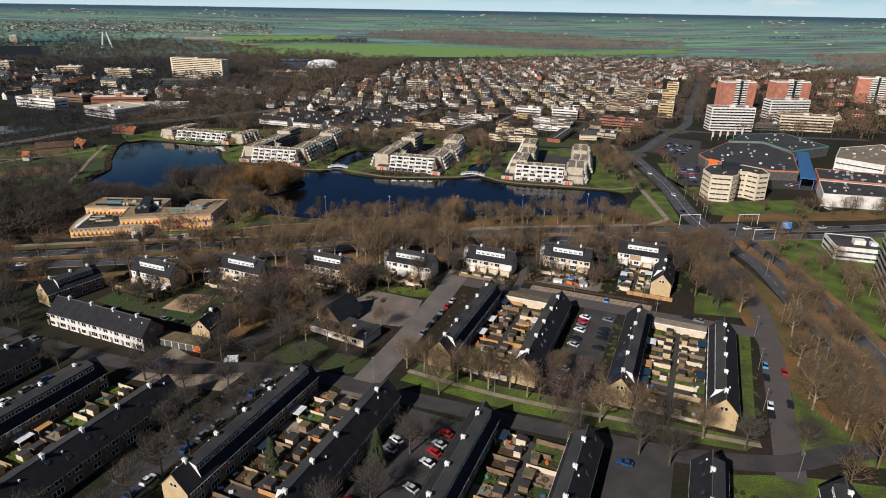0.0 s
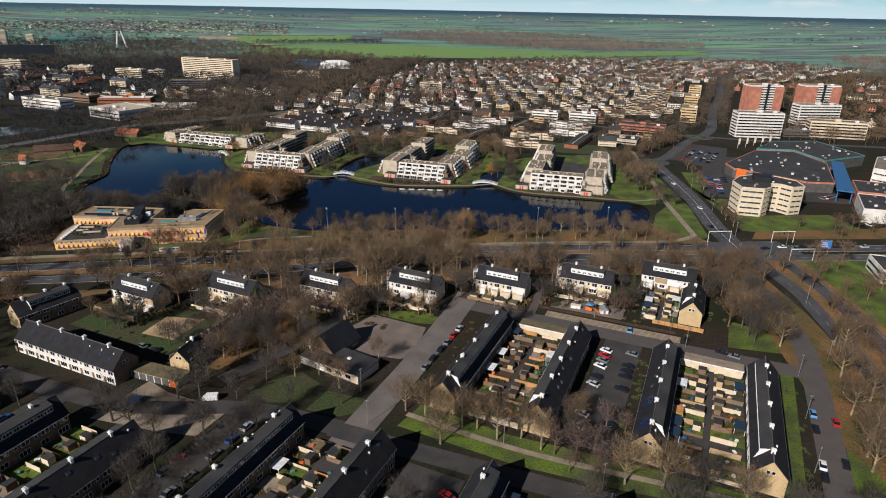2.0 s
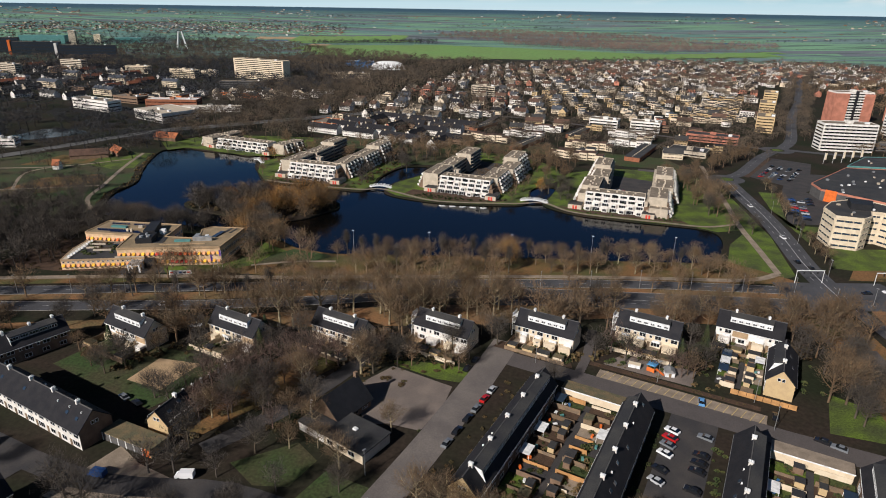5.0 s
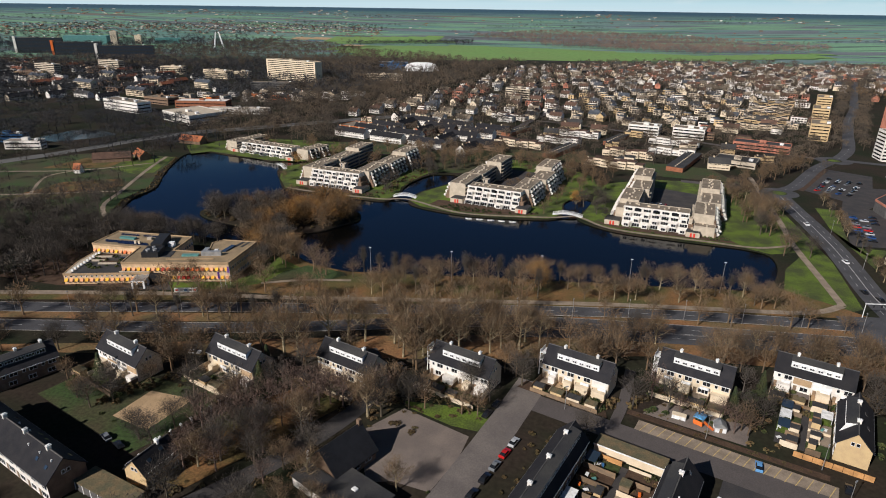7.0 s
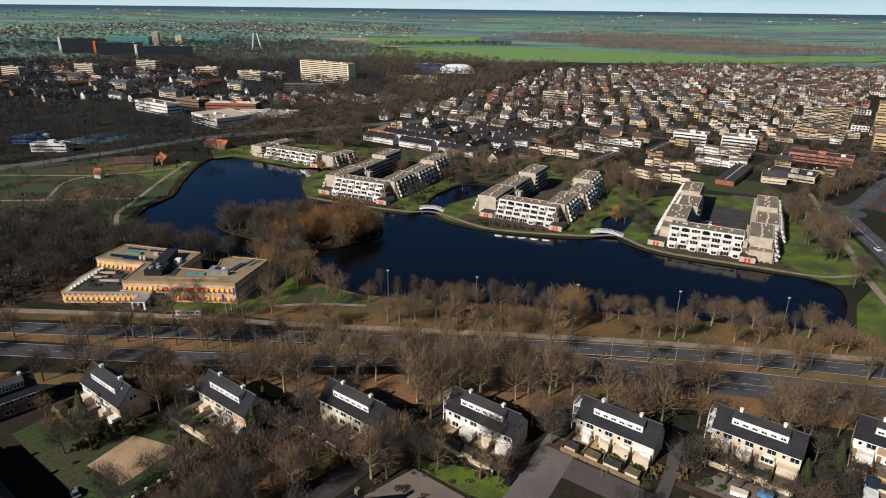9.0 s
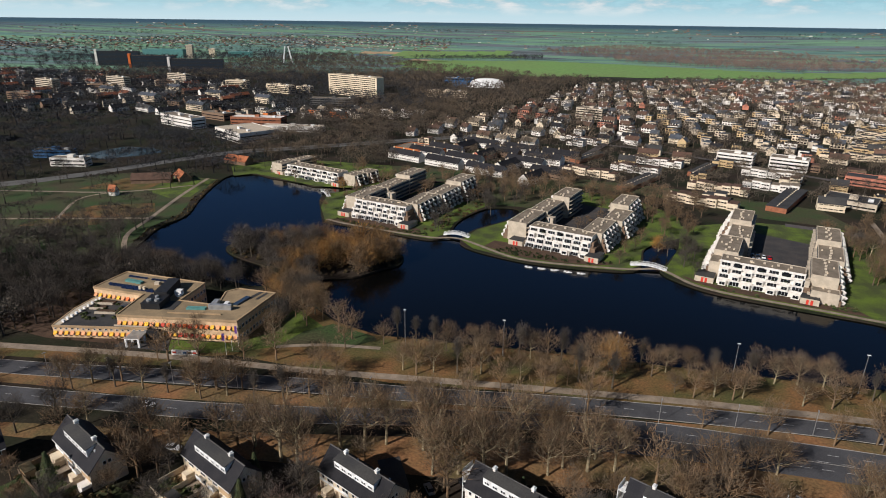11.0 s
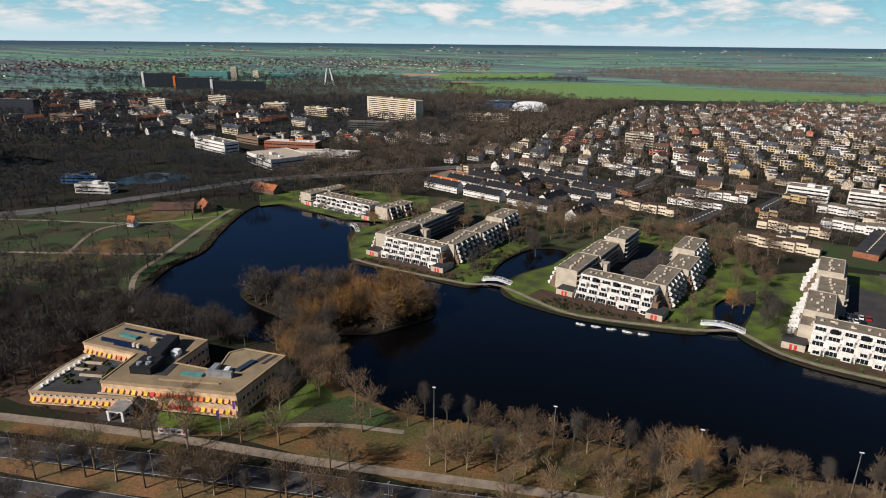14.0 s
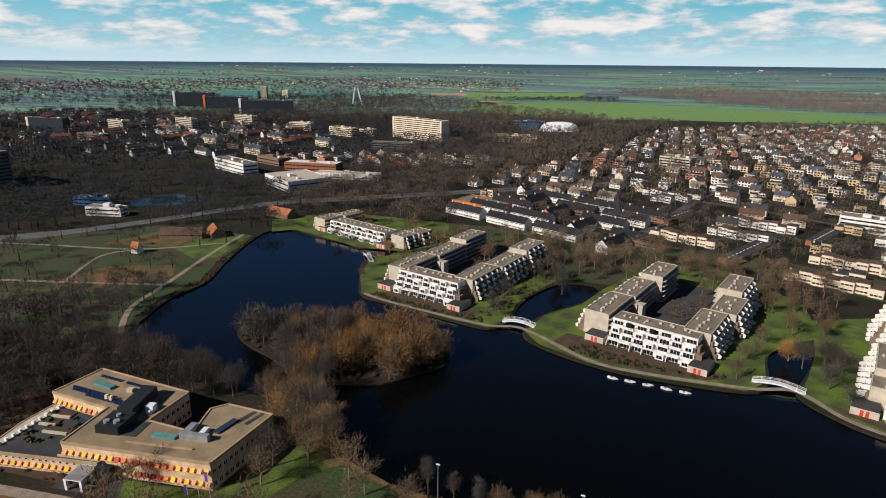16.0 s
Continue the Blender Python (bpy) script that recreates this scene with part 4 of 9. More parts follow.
        if rnd.random() < 0.5:
            part("vent", VENT, None, t, at=pose(rnd.choice((-1, 1)) * half * 0.3, y, ridge - (ridge - eave) * 0.3 + 0.25))
    if dormer and not dormer_span:
        d = dormer
        part("dormer_cheek", MB().face([(d * 0.3, y0 - 0.06, ridge + 0.2), (d * (half - 0.2), y0 - 0.06, eave + 0.6), (d * xo, y0 - 0.06, zt)]).face([(d * 0.3, y0, ridge + 0.2), (d * (half - 0.2), y0, eave + 0.6), (d * xo, y0, zt)]), M["white"], dm, "white triangular dormer cheek")
    for y, r in ((-h, 0),):
        part("window", WIN_SMALL, None, t, at=pose(-0.6, y - 0.01 if r == 0 else y + 0.01, eave + 0.4, 0, 0, r))
        part("window", WIN_SMALL, None, t, at=pose(0.6, y - 0.01 if r == 0 else y + 0.01, eave + 0.4, 0, 0, r))
    for i in range(solar):
        part("solar_panel", MB().box(-1.7, -2.2, 0, 1.7, 2.2, 0.08), M["solar"], t, at=pose(-half * 0.5, -h + 6 + i * 11, (eave + ridge) / 2 + th + 0.05, 0, -math.degrees(math.atan(slope)), 0))
    x, y = m.translation.x, m.translation.y
    take(x, y, math.degrees(m.to_euler().z), half + 0.5, h + 0.5)
    return t


ROWS = [
    # east, north from, north to, first chimney, dormer side
    (19.4, 166.0, 219.5, 169.6, -1), (-9.5, 164.5, 217.5, 168.4, 1), (-39.1, 163.5, 217.0, 167.3, -1), (-67.3, 162.0, 215.5, 166.2, 1),
    (-42.8, 83.5, 137.0, 87.3, 1), (-14.5, 84.5, 138.0, 88.2, -1), (16.0, 87.0, 140.5, 89.6, 1), (45.0, 90.0, 143.0, 94.0, -1),
    (-72.8, 82.0, 135.5, 86.0, -1), (-100.6, 80.5, 134.5, 84.7, 1), (-132.8, 57.5, 111.0, 61.4, -1), (-161.0, 56.0, 109.5, 60.0, 1), (-190.2, 55.0, 108.5, 59.0, -1),
]
for i, (e, n0, n1, c0, side) in enumerate(ROWS):
    mid = (n0 + n1) / 2
    # long sides in brown instead of yellow brick: their shade is put into the colour
    terrace(ENP(e, mid), n1 - n0, 4.0, 5.7, 10.0, [c0 + 10.75 * k - mid for k in range(5)], side, label="long terrace of yellow brick houses with dark tiled roof", group="terraces of the estate", seed=i, solar=2 if i in (1, 6) else 0, front="brick_brown", hidden=1 if e > 0 else (-1 if e < -60 else 0))

# the light-walled terrace with its ridge running east
terrace(ENP(-187, 134.2, 0, 90), 46.0, 4.6, 5.6, 10.0, [-16.8, -5.6, 5.2, 16.4], 0, wall="brick_brown", front="render_white", label="long terrace with white front and dark grey roof", group="terraces of the estate", seed=31)

terrace(ENP(-226.5, 151.0, 0, -9), 22.0, 4.2, 5.4, 9.4, [-7, 1, 8], 1, label="dark-roofed terrace with weathered brick gable", group="terraces of the estate", seed=33, wall="brick_yellow", front="brick_brown", hidden=-1)

# short blocks beside the main road
GARDEN_OF = []
for i in range(7):
    ec, nc = -204.0 + 31.5 * i, 174.9 + 18.4 * i
    t = terrace(ENP(ec, nc, 0, 90), 21.6, 4.3, 5.7, 10.1, [-5.3, 5.3], -1, (-6.9, 6.7), "render_cream", "render_white" if i % 3 == 0 else "render_cream", label="short block of pale houses with white dormer strip", group="short blocks by the main road", seed=50 + i, hidden=1)
    rnd = random.Random(90 + i)
    for k in range(4):
        yk = -10.8 + 5.4 * k
        if rnd.random() < 0.6:
            part("facade_panel", MB().box(-4.42, yk + 0.2, 2.75, -4.3, yk + 5.2, 3.4 + 2.0 * (rnd.random() < 0.4), bottom=True), M[rnd.choice(("white", "render_white", "sand"))], t)
        if rnd.random() < 0.7:
            part("lean_to", MB().box(-6.6, yk + 0.3, 0, -4.3, yk + rnd.uniform(2.2, 4.9), 2.5), M[rnd.choice(("render_cream", "render_white", "render_cream"))], t)
        if rnd.random() < 0.6:
            part("balcony", MB().box(-5.5, yk + 0.4, 2.75, -4.3, yk + 3.0, 2.9, bottom=True).box(-5.5, yk + 0.4, 2.9, -5.4, yk + 3.0, 3.7), M["white"], t)
    if i in (3, 4, 5):
        for z in (0.0, 2.7, 5.4):
            part("stair_frame", MB().box(-3.0, 10.8, z + 2.5, 1.0, 12.6, z + 2.62, bottom=True).box(-3.0, 12.5, z + 2.62, 1.0, 12.6, z + 3.6).box(-3.05, 12.4, z, -2.9, 12.6, z + 2.5).box(0.9, 12.4, z, 1.05, 12.6, z + 2.5), M["white"], t, "white steel outside gallery")
    GARDEN_OF.append((ec, nc))

# ---------------------------------------------------------------- back gardens


SHED_WALL = MB().box(-1.15, -1.0, 0, 1.15, 1.0, 2.15).mesh("wall", [M["render_cream"]])
SHED_ROOF = MB().box(-1.25, -1.1, 2.15, 1.25, 1.1, 2.28, bottom=True).mesh("roof", [M["felt_roof"]])
SHED_DOOR = MB().box(-0.45, -0.05, 0, 0.45, 0, 2.0, bottom=True).mesh("door", [M["timber"]])
SHED_KINDS = [("cream", M["render_cream"], M["felt_roof"]), ("brown brick", M["brick_brown"], M["felt_roof"]), ("wooden", M["timber"], M["moss_roof"]), ("yellow brick", M["brick_yellow"], M["felt_roof"])]
SHEDS = []
for kname, wm, rm in SHED_KINDS:
    s = root("garden_shed", pose(0, 0, -60), f"small {kname} garden shed with flat roof", "shed", "garden sheds")
    wmesh, rmesh = SHED_WALL.copy(), SHED_ROOF.copy()
    wmesh.materials.clear()
    wmesh.materials.append(wm)
    rmesh.materials.clear()
    rmesh.materials.append(rm)
    part("wall", wmesh, None, s)
    part("roof", rmesh, None, s)
    part("door", SHED_DOOR, None, s, at=pose(0.4, -1.01, 0))
    SHEDS.append(s)
PATIO = [M["footway"], M["lawn"], M["soil"], M["lawn"], M["park"], M["parking"], M["soil"]]


def leaf_blob(r, squash, n, rnd, leaf):
    """A mound of many small leaf clumps with a ragged outline."""
    v, f = [], []
    for _ in range(n):
        d = Vector((rnd.gauss(0, 1), rnd.gauss(0, 1), rnd.gauss(0, 1))).normalized() * r * rnd.uniform(0.5, 1.0)
        d.z = abs(d.z) * squash + 0.05
        a = Vector((rnd.uniform(-1, 1), rnd.uniform(-1, 1), rnd.uniform(-1, 1))).normalized() * leaf
        b = a.cross(Vector((rnd.uniform(-1, 1), rnd.uniform(-1, 1), rnd.uniform(-1, 1)))).normalized() * leaf
        k = len(v)
        v += [tuple(d - a - b * 0.4), tuple(d + b), tuple(d + a - b * 0.3), tuple(d + a * 0.2 - b)]
        f.append((k, k + 3, k + 2, k + 1))
    me = bpy.data.meshes.new("foliage")
    me.from_pydata(v, [], f)
    return me


rb = random.Random(5)
BUSHES = []
for kname, mat in (("evergreen", M["bush"]), ("evergreen", M["bush"]), ("russet winter", M["shrub_brown"]), ("brown winter", M["shrub_brown"])):
    me = leaf_blob(1.0, 0.9, 150, rb, 0.17)
    me.materials.append(mat)
    BUSHES.append((kname, me))
FOLIAGE = dict(n=0)


def bush(x, y, size, kind=None):
    k = rb.randrange(4) if kind is None else kind
    kname, me = BUSHES[k]
    if FOLIAGE["n"] >= 290:
        return
    FOLIAGE["n"] += 1
    ob = new("shrub", me)
    ob.matrix_world = pose(x, y, 0.0, 0, 0, rb.uniform(0, 360)) @ Matrix.Diagonal((size, size, size * rb.uniform(0.7, 1.2), 1))
    tagged(ob, f"{kname} garden shrub with ragged leaves", "shrub", "garden shrubs")


def gardens(e0, e1, n0, n1, seed):
    """Two strips of back gardens between rows, with fences, sheds and a brick alley between."""
    rnd = random.Random(seed)
    mid = (e0 + e1) / 2
    k = int((n1 - n0) / 5.35)
    ribbon("alley", [EN(mid, n0), EN(mid, n1)], 1.8, M["parking"], "narrow brick alley between gardens", "alley", curve=False, keep=False)
    take(*EN(mid, (n0 + n1) / 2), -TURN, (e1 - e0) / 2, (n1 - n0) / 2)
    for s in (-1, 1):
        inner, outer = mid + s * 0.95, (e1 if s > 0 else e0)
        f = root("garden_fence", ENP(0, 0), "weathered timber fence along back gardens", "fence", "garden fences")
        for i in range(k + 1):
            n = n0 + 5.35 * i
            cut = rnd.uniform(0.55, 1.0)
            a, b = inner, inner + (outer - inner) * cut
            part("fence_panel", MB().box(min(a, b), n - 0.05, 0, max(a, b), n + 0.05, rnd.choice((1.2, 1.8, 1.9))), rnd.choice((M["timber"], M["timber"], M["render_cream"], M["timber"], M["render_cream"], M["sand"], M["brick_brown"], M["timber_orange"])), f)
        for i in range(k):
            n = n0 + 5.35 * (i + 0.5)
            a, b = sorted((inner, outer))
            sheet("garden_plot", en_poly([(a, n - 2.6), (b, n - 2.6), (b, n + 2.6), (a, n + 2.6)]), rnd.choice(PATIO), "small back garden plot of paving and grass", "garden", kind="structure")
            x, y = EN(inner + s * (1.4 + rnd.uniform(0, 0.5)), n + rnd.uniform(-1.5, 1.5))
            if rnd.random() < 0.7:
                copy_thing(rnd.choice(SHEDS), pose(x, y, 0, 0, 0, -TURN + (90 if s > 0 else -90)) @ Matrix.Diagonal((rnd.uniform(0.85, 1.3), rnd.uniform(0.85, 1.35), rnd.uniform(0.92, 1.12), 1)))
            if rnd.random() < 0.5:
                q = inner + (outer - inner) * rnd.uniform(0.35, 0.8)
                x, y = EN(q, n + rnd.uniform(-1.6, 1.6))
                box_kind = rnd.choice((("blue", "garden_box", "blue plastic garden storage box"), ("white", "garden_box", "white plastic garden storage box"), ("orange", "parasol_base", "orange folded garden cushion stack"), ("teal", "garden_box", "green plastic wheelie bin")))
                solid(box_kind[1], MB().box(-0.5, -0.3, 0, 0.5, 0.3, 0.75).box(-0.55, -0.35, 0.75, 0.55, 0.35, 0.83, bottom=True), M[box_kind[0]], box_kind[2], "garden box", "", "garden clutter", pose(x, y, 0.1, 0, 0, rnd.uniform(0, 180)))
            for _ in range(4):
                if rnd.random() < 0.6:
                    bush(*EN(rnd.uniform(a + 0.8, b - 0.8), n + rnd.uniform(-2, 2)), rnd.uniform(0.5, 1.2))
            if rnd.random() < 0.35:
                x, y = EN(inner + (outer - inner) * rnd.uniform(0.5, 0.9), n)
                t = root("garden_table", pose(x, y, 0, 0, 0, rnd.uniform(0, 90)), "white garden table on a patio", "table", "garden tables")
                part("tabletop", MB().box(-0.7, -0.45, 0.68, 0.7, 0.45, 0.74, bottom=True), M["white"], t)
                part("leg", MB().box(-0.6, -0.35, 0, -0.5, -0.25, 0.68), M["white"], t)
                part("leg", MB().box(0.5, 0.25, 0, 0.6, 0.35, 0.68), M["white"], t)
            if rnd.random() < 0.25:
                x, y = EN(outer - s * 1.6, n)
                c = root("veranda", pose(x, y, 0, 0, 0, -TURN), "white veranda roof on posts behind the house", "veranda", "verandas")
                part("roof", MB().box(-1.5, -2.2, 2.35, 1.5, 2.2, 2.5, bottom=True), rnd.choice((M["white"], M["glass_blue"], M["timber_orange"])), c)
                for px in (-1.4, 1.3):
                    for py in (-2.1, 2.0):
                        part("post", MB().box(px, py, 0, px + 0.1, py + 0.1, 2.35), M["white"], c)


def short_garden(ec, nc, seed):
    """The gardens south of a short block: plots, fences, a hedge, sheds at the end."""
    rnd = random.Random(seed)
    f = root("garden_fence", ENP(ec, nc), "timber fences between short back gardens", "fence", "garden fences")
    for i in range(5):
        part("fence_panel", MB().box(-10.8 + 5.4 * i - 0.05, -13.0 + rnd.uniform(0, 3), 0, -10.8 + 5.4 * i + 0.05, -4.4, rnd.choice((1.3, 1.8))), rnd.choice((M["timber"], M["render_cream"], M["timber"])), f)
    part("fence_panel", MB().box(-10.8, -13.6, 0, 10.8, -13.45, 1.5), M["render_cream"] if seed % 2 else M["timber"], f)
    for i in range(4):
        e, w = ec - 8.1 + 5.4 * i, 2.6
        sheet("garden_plot", en_poly([(e - w, nc - 13.4), (e + w, nc - 13.4), (e + w, nc - 7.4), (e - w, nc - 7.4)]), rnd.choice((M["lawn"], M["soil"], M["park"], M["lawn"])), "small back garden plot of paving and grass", "garden")
        sheet("patio", en_poly([(e - w, nc - 7.4), (e + w, nc - 7.4), (e + w, nc - 4.4), (e - w, nc - 4.4)]), rnd.choice((M["footway"], M["square"], M["sand"])), "paved patio behind a house", "patio")
        for _ in range(3):
            bush(*EN(e + rnd.uniform(-2, 2), nc - rnd.uniform(7, 13)), rnd.uniform(0.6, 1.4))
        if rnd.random() < 0.8:
            sx = rnd.uniform(1.5, 2.3)
            s = root("garden_shed", ENP(e + rnd.uniform(-0.4, 0.4), nc - 12.0), "low garden shed with brown felt roof", "shed", "garden sheds")
            part("wall", MB().box(-sx, -1.2, 0, sx, 1.2, 2.2), rnd.choice((M["render_cream"], M["brick_yellow"], M["timber"])), s)
            part("roof", MB().box(-sx - 0.15, -1.35, 2.2, sx + 0.15, 1.35, 2.35, bottom=True), rnd.choice((M["moss_roof"], M["felt_roof"])), s)
            part("door", MB().box(-0.45, 1.2, 0, 0.45, 1.26, 2.0, bottom=True), M["timber"], s)
    take(*EN(ec, nc - 9), -TURN, 10.5, 4.2)


for k, (ec, nc) in enumerate(GARDEN_OF):
    short_garden(ec, nc, 400 + k)
gardens(-62.8, -43.6, 163.5, 217.0, 1)
gardens(-5.0, 14.9, 165.5, 219.0, 2)
gardens(-38.3, -19.0, 84.0, 137.5, 3)
gardens(20.5, 40.5, 88.0, 141.0, 4)
gardens(-96.1, -77.3, 81.0, 134.5, 5)
gardens(-156.5, -137.3, 57.0, 110.5, 6)
gardens(-22.0, -8.6, 250.0, 272.0, 9)
for s in SHEDS:
    for o in (s, *s.children_recursive):
        bpy.data.objects.remove(o)

# low garden-end walls with mossy roofed sheds beside the north street
for e0, e1 in ((-62.5, -44.0), (-4.5, 14.5)):
    s = root("garage_row", ENP((e0 + e1) / 2, 221.5 if e0 < -30 else 222.5), "low shed row with brown mossy flat roof", "shed", "shed rows")
    hw = (e1 - e0) / 2
    part("wall", MB().box(-hw, -2.3, 0, hw, 2.3, 2.5), M["render_cream"], s)
    part("roof", MB().box(-hw - 0.15, -2.45, 2.5, hw + 0.15, 2.45, 2.7, bottom=True), M["moss_roof"] if e0 < -30 else M["footway"], s)
    part("fascia", MB().box(-hw - 0.18, -2.5, 2.35, hw + 0.18, -2.45, 2.75, bottom=True), M["white"], s)
    take(*EN((e0 + e1) / 2, 221.5), -TURN, hw, 2.5)

# chapel with steep dark roof
c = root("chapel", ENP(-115.8, 178.2, 0, -6), "small chapel with steep dark slate roof", "chapel")
part("wall", MB().extrude_y([(-5.6, 0), (5.6, 0), (5.6, 3.0), (0, 8.4), (-5.6, 3.0)], -6.8, 6.8), M["brick_brown"], c)
part("roof", MB().extrude_y([(-6.2, 2.4), (0, 8.4), (6.2, 2.4), (6.2, 2.7), (0, 8.75), (-6.2, 2.7)], -7.3, 7.3), M["black"], c)
part("chimney", MB().box(-0.5, 6.0, 6, 0.5, 7.0, 10.0), M["brick_brown"], c)
part("flue", MB().box(-4.8, -7.6, 0, -4.2, -7.0, 6.2), M["white"], c)
part("vestry", MB().box(6.5, -13.4, 0, 20.6, -2.4, 3.1), M["render_cream"], c)
part("low_wing", MB().box(-3.5, -13.2, 0, 6.4, -7.4, 2.8), M["render_white"], c)
part("low_wing_roof", MB().box(-3.8, -13.5, 2.8, 6.6, -7.3, 3.05, bottom=True), M["felt_roof"], c)
part("vestry_roof", MB().box(6.2, -13.7, 3.1, 20.9, -2.1, 3.4, bottom=True), M["felt_roof"], c)
part("roof_light", MB().box(11.5, -7.5, 3.4, 12.9, -6.4, 3.75), M["white"], c)
for k in range(3):
    part("window", WIN, None, c, at=pose(5.62, -4 + 4 * k, 1.0, 0, 0, 90))
    part("window", WIN, None, c, at=pose(8.8 + 3.9 * k, -13.42, 0.9))
take(*EN(-115.8, 178.2), -TURN, 6.5, 8)
take(*EN(-103, 169), -TURN, 9.5, 6.5)

# garages and the lone gabled house by the court
g = root("garage_row", ENP(-155, 138.8, 0, 5), "row of low brick garages with mossy roof", "garage")
part("wall", MB().box(-9, -2.8, 0, 9, 2.8, 2.6), M["brick_yellow"], g)
part("roof", MB().box(-9.2, -3, 2.6, 9.2, 3, 2.8, bottom=True), M["moss_roof"], g)
for k in range(6):
    part("garage_post", MB().box(-8.95 + 2.95 * k, -2.95, 0, -8.7 + 2.95 * k, -2.8, 2.5, bottom=True), M["white"], g)
    part("garage_door", MB().box(-8.6 + 2.95 * k, -2.88, 0.05, -6.1 + 2.95 * k, -2.8, 2.3, bottom=True), M["orange"] if k == 5 else M["concrete_dark"], g)
take(*EN(-155, 138.8), -TURN, 9, 3)
terrace(ENP(-153.0, 149.3, 0, 8), 10.5, 3.6, 4.2, 7.8, [2.0], 0, label="single gabled house of yellow brick", seed=77)
terrace(ENP(-4.0, 262.0, 0, 0), 21.4, 4.0, 5.6, 9.8, [-5, 5], -1, label="short terrace with dark roof beside gardens", seed=78)
w1 = root("garden_fence", ENP(-8, 246.5), "orange new timber fence on a low wall", "fence", "garden fences")
for k in range(8):
    part("fence_panel", MB().box(-9 + 2.3 * k, -0.06, 0.3, -6.8 + 2.3 * k, 0.06, 2.0), M["timber_orange"], w1)

p = root("play_house", ENP(-35.5, 247.5, 0, 20), "small white play house with grey roof", "play house")
part("wall", MB().box(-1.5, -1.5, 0, 1.5, 1.5, 1.9), M["white"], p)
part("roof", MB().extrude_y([(-1.8, 1.8), (1.8, 1.8), (0, 3.1)], -1.8, 1.8), M["metal_grey"], p)
part("door", MB().box(-0.4, -1.56, 0, 0.4, -1.5, 1.5, bottom=True), M["timber"], p)
p = root("play_slide", ENP(-41.0, 247.0, 0, -10), "orange-red play frame with blue roof", "play frame")
for px, py in ((-1.2, -1.2), (1.1, -1.2), (-1.2, 1.1), (1.1, 1.1)):
    part("post", MB().box(px, py, 0, px + 0.12, py + 0.12, 2.8), M["timber"], p)
part("panel", MB().box(-1.3, -1.35, 0.5, 1.3, -1.2, 1.9, bottom=True), M["orange"], p)
part("roof", MB().extrude_y([(-1.5, 2.8), (1.5, 2.8), (0, 3.7)], -1.5, 1.5), M["light_blue"], p)
part("slide", MB().face([(1.3, -0.5, 1.4), (1.3, 0.5, 1.4), (4.2, 0.5, 0.1), (4.2, -0.5, 0.1)]).face([(1.3, -0.5, 1.5), (1.3, 0.5, 1.5), (4.2, 0.5, 0.2), (4.2, -0.5, 0.2)]), M["orange"], p)
p = root("storage_box", ENP(-46.5, 246.5, 0, 5), "white storage box in the play yard", "storage box")
part("body", MB().box(-1.9, -0.8, 0, 1.9, 0.8, 1.4), M["white"], p)
part("lid", MB().box(-2.0, -0.9, 1.4, 2.0, 0.9, 1.55, bottom=True), M["render_cream"], p)
p = root("grit_bin", ENP(48.5, 152.0, 0, 20), "yellow grit bin beside the street", "grit bin")
part("body", MB().box(-0.8, -0.5, 0, 0.8, 0.5, 0.8), M["yellow"], p)
part("lid", MB().box(-0.85, -0.55, 0.8, 0.85, 0.55, 1.0, bottom=True), M["yellow"], p)
gw = root("garden_wall", ENP(-162.3, 172), "dark garden wall with white posts", "garden wall")
for k in range(10):
    part("post", MB().box(-0.3, -15.2 + 3.3 * k, 0, 0.3, -14.6 + 3.3 * k, 1.9), M["white"], gw)
    if k < 9:
        part("panel", MB().box(-0.08, -14.6 + 3.3 * k, 0, 0.08, -11.9 + 3.3 * k, 1.5), M["timber"], gw)

BANDS = {}


def band(width, n, wall, glass, pillar):
    """A run of windows between pillars, one mesh for each size."""
    key = (round(width, 1), n, wall, glass, pillar)
    if key not in BANDS:
        BANDS[key] = window_mesh(width, 1.45, n - 1, wall, glass, 0.12, 0, pillar if pillar < 0.5 else min(1.0, width / n * 0.3)) if pillar < 0.5 else window_mesh(width, 1.6, n - 1, wall, glass, 0.12, 0, 0.22)
    return BANDS[key]


# ---------------------------------------------------------------- lakeside flats


def plate(profile, x0, x1):
    """A flat plate with a y-z outline between two x."""
    mb, n = MB(), len(profile)
    for i in range(n):
        p, q = profile[i], profile[(i + 1) % n]
        mb.face([(x0, *p), (x1, *p), (x1, *q), (x0, *q)])
    mb.face([(x0, *p) for p in profile])
    mb.face([(x1, *p) for p in profile])
    return mb


rp = random.Random(6)
BALCONY = MB().box(-2.3, -1.75, 0, 2.3, -1.6, 0.95, 0).box(-2.3, -1.6, 0, -2.15, 0, 0.95, 0).box(-2.3, -1.75, -0.2, 2.3, 0, 0.0, 0, bottom=True).mesh("balcony", [M["render_white"]])
FIN = plate([(0, 0), (-1.9, 0), (-1.9, 1.0), (-0.7, 2.3), (0, 2.3)], -0.13, 0.13).mesh("dividing_wall", [M["render_white"]])
WING_FIN = plate([(0.3, 0.1), (-1.3, 0.4), (-1.7, 1.5), (-0.6, 2.2), (0.3, 2.2)], -0.14, 0.14).mesh("dividing_wall", [M["render_white"]])
WING_TRAY = MB().box(-1.1, -1.5, 0.2, 1.1, -1.38, 1.0, bottom=True).box(-1.1, -1.5, 0.05, 1.1, 0, 0.2, bottom=True).mesh("balcony", [M["render_white"]])
FLAT_WIN = window_mesh(3.8, 2.0, 2)
BAY_WIN = window_mesh(2.3, 1.5, 1, t=0.07)
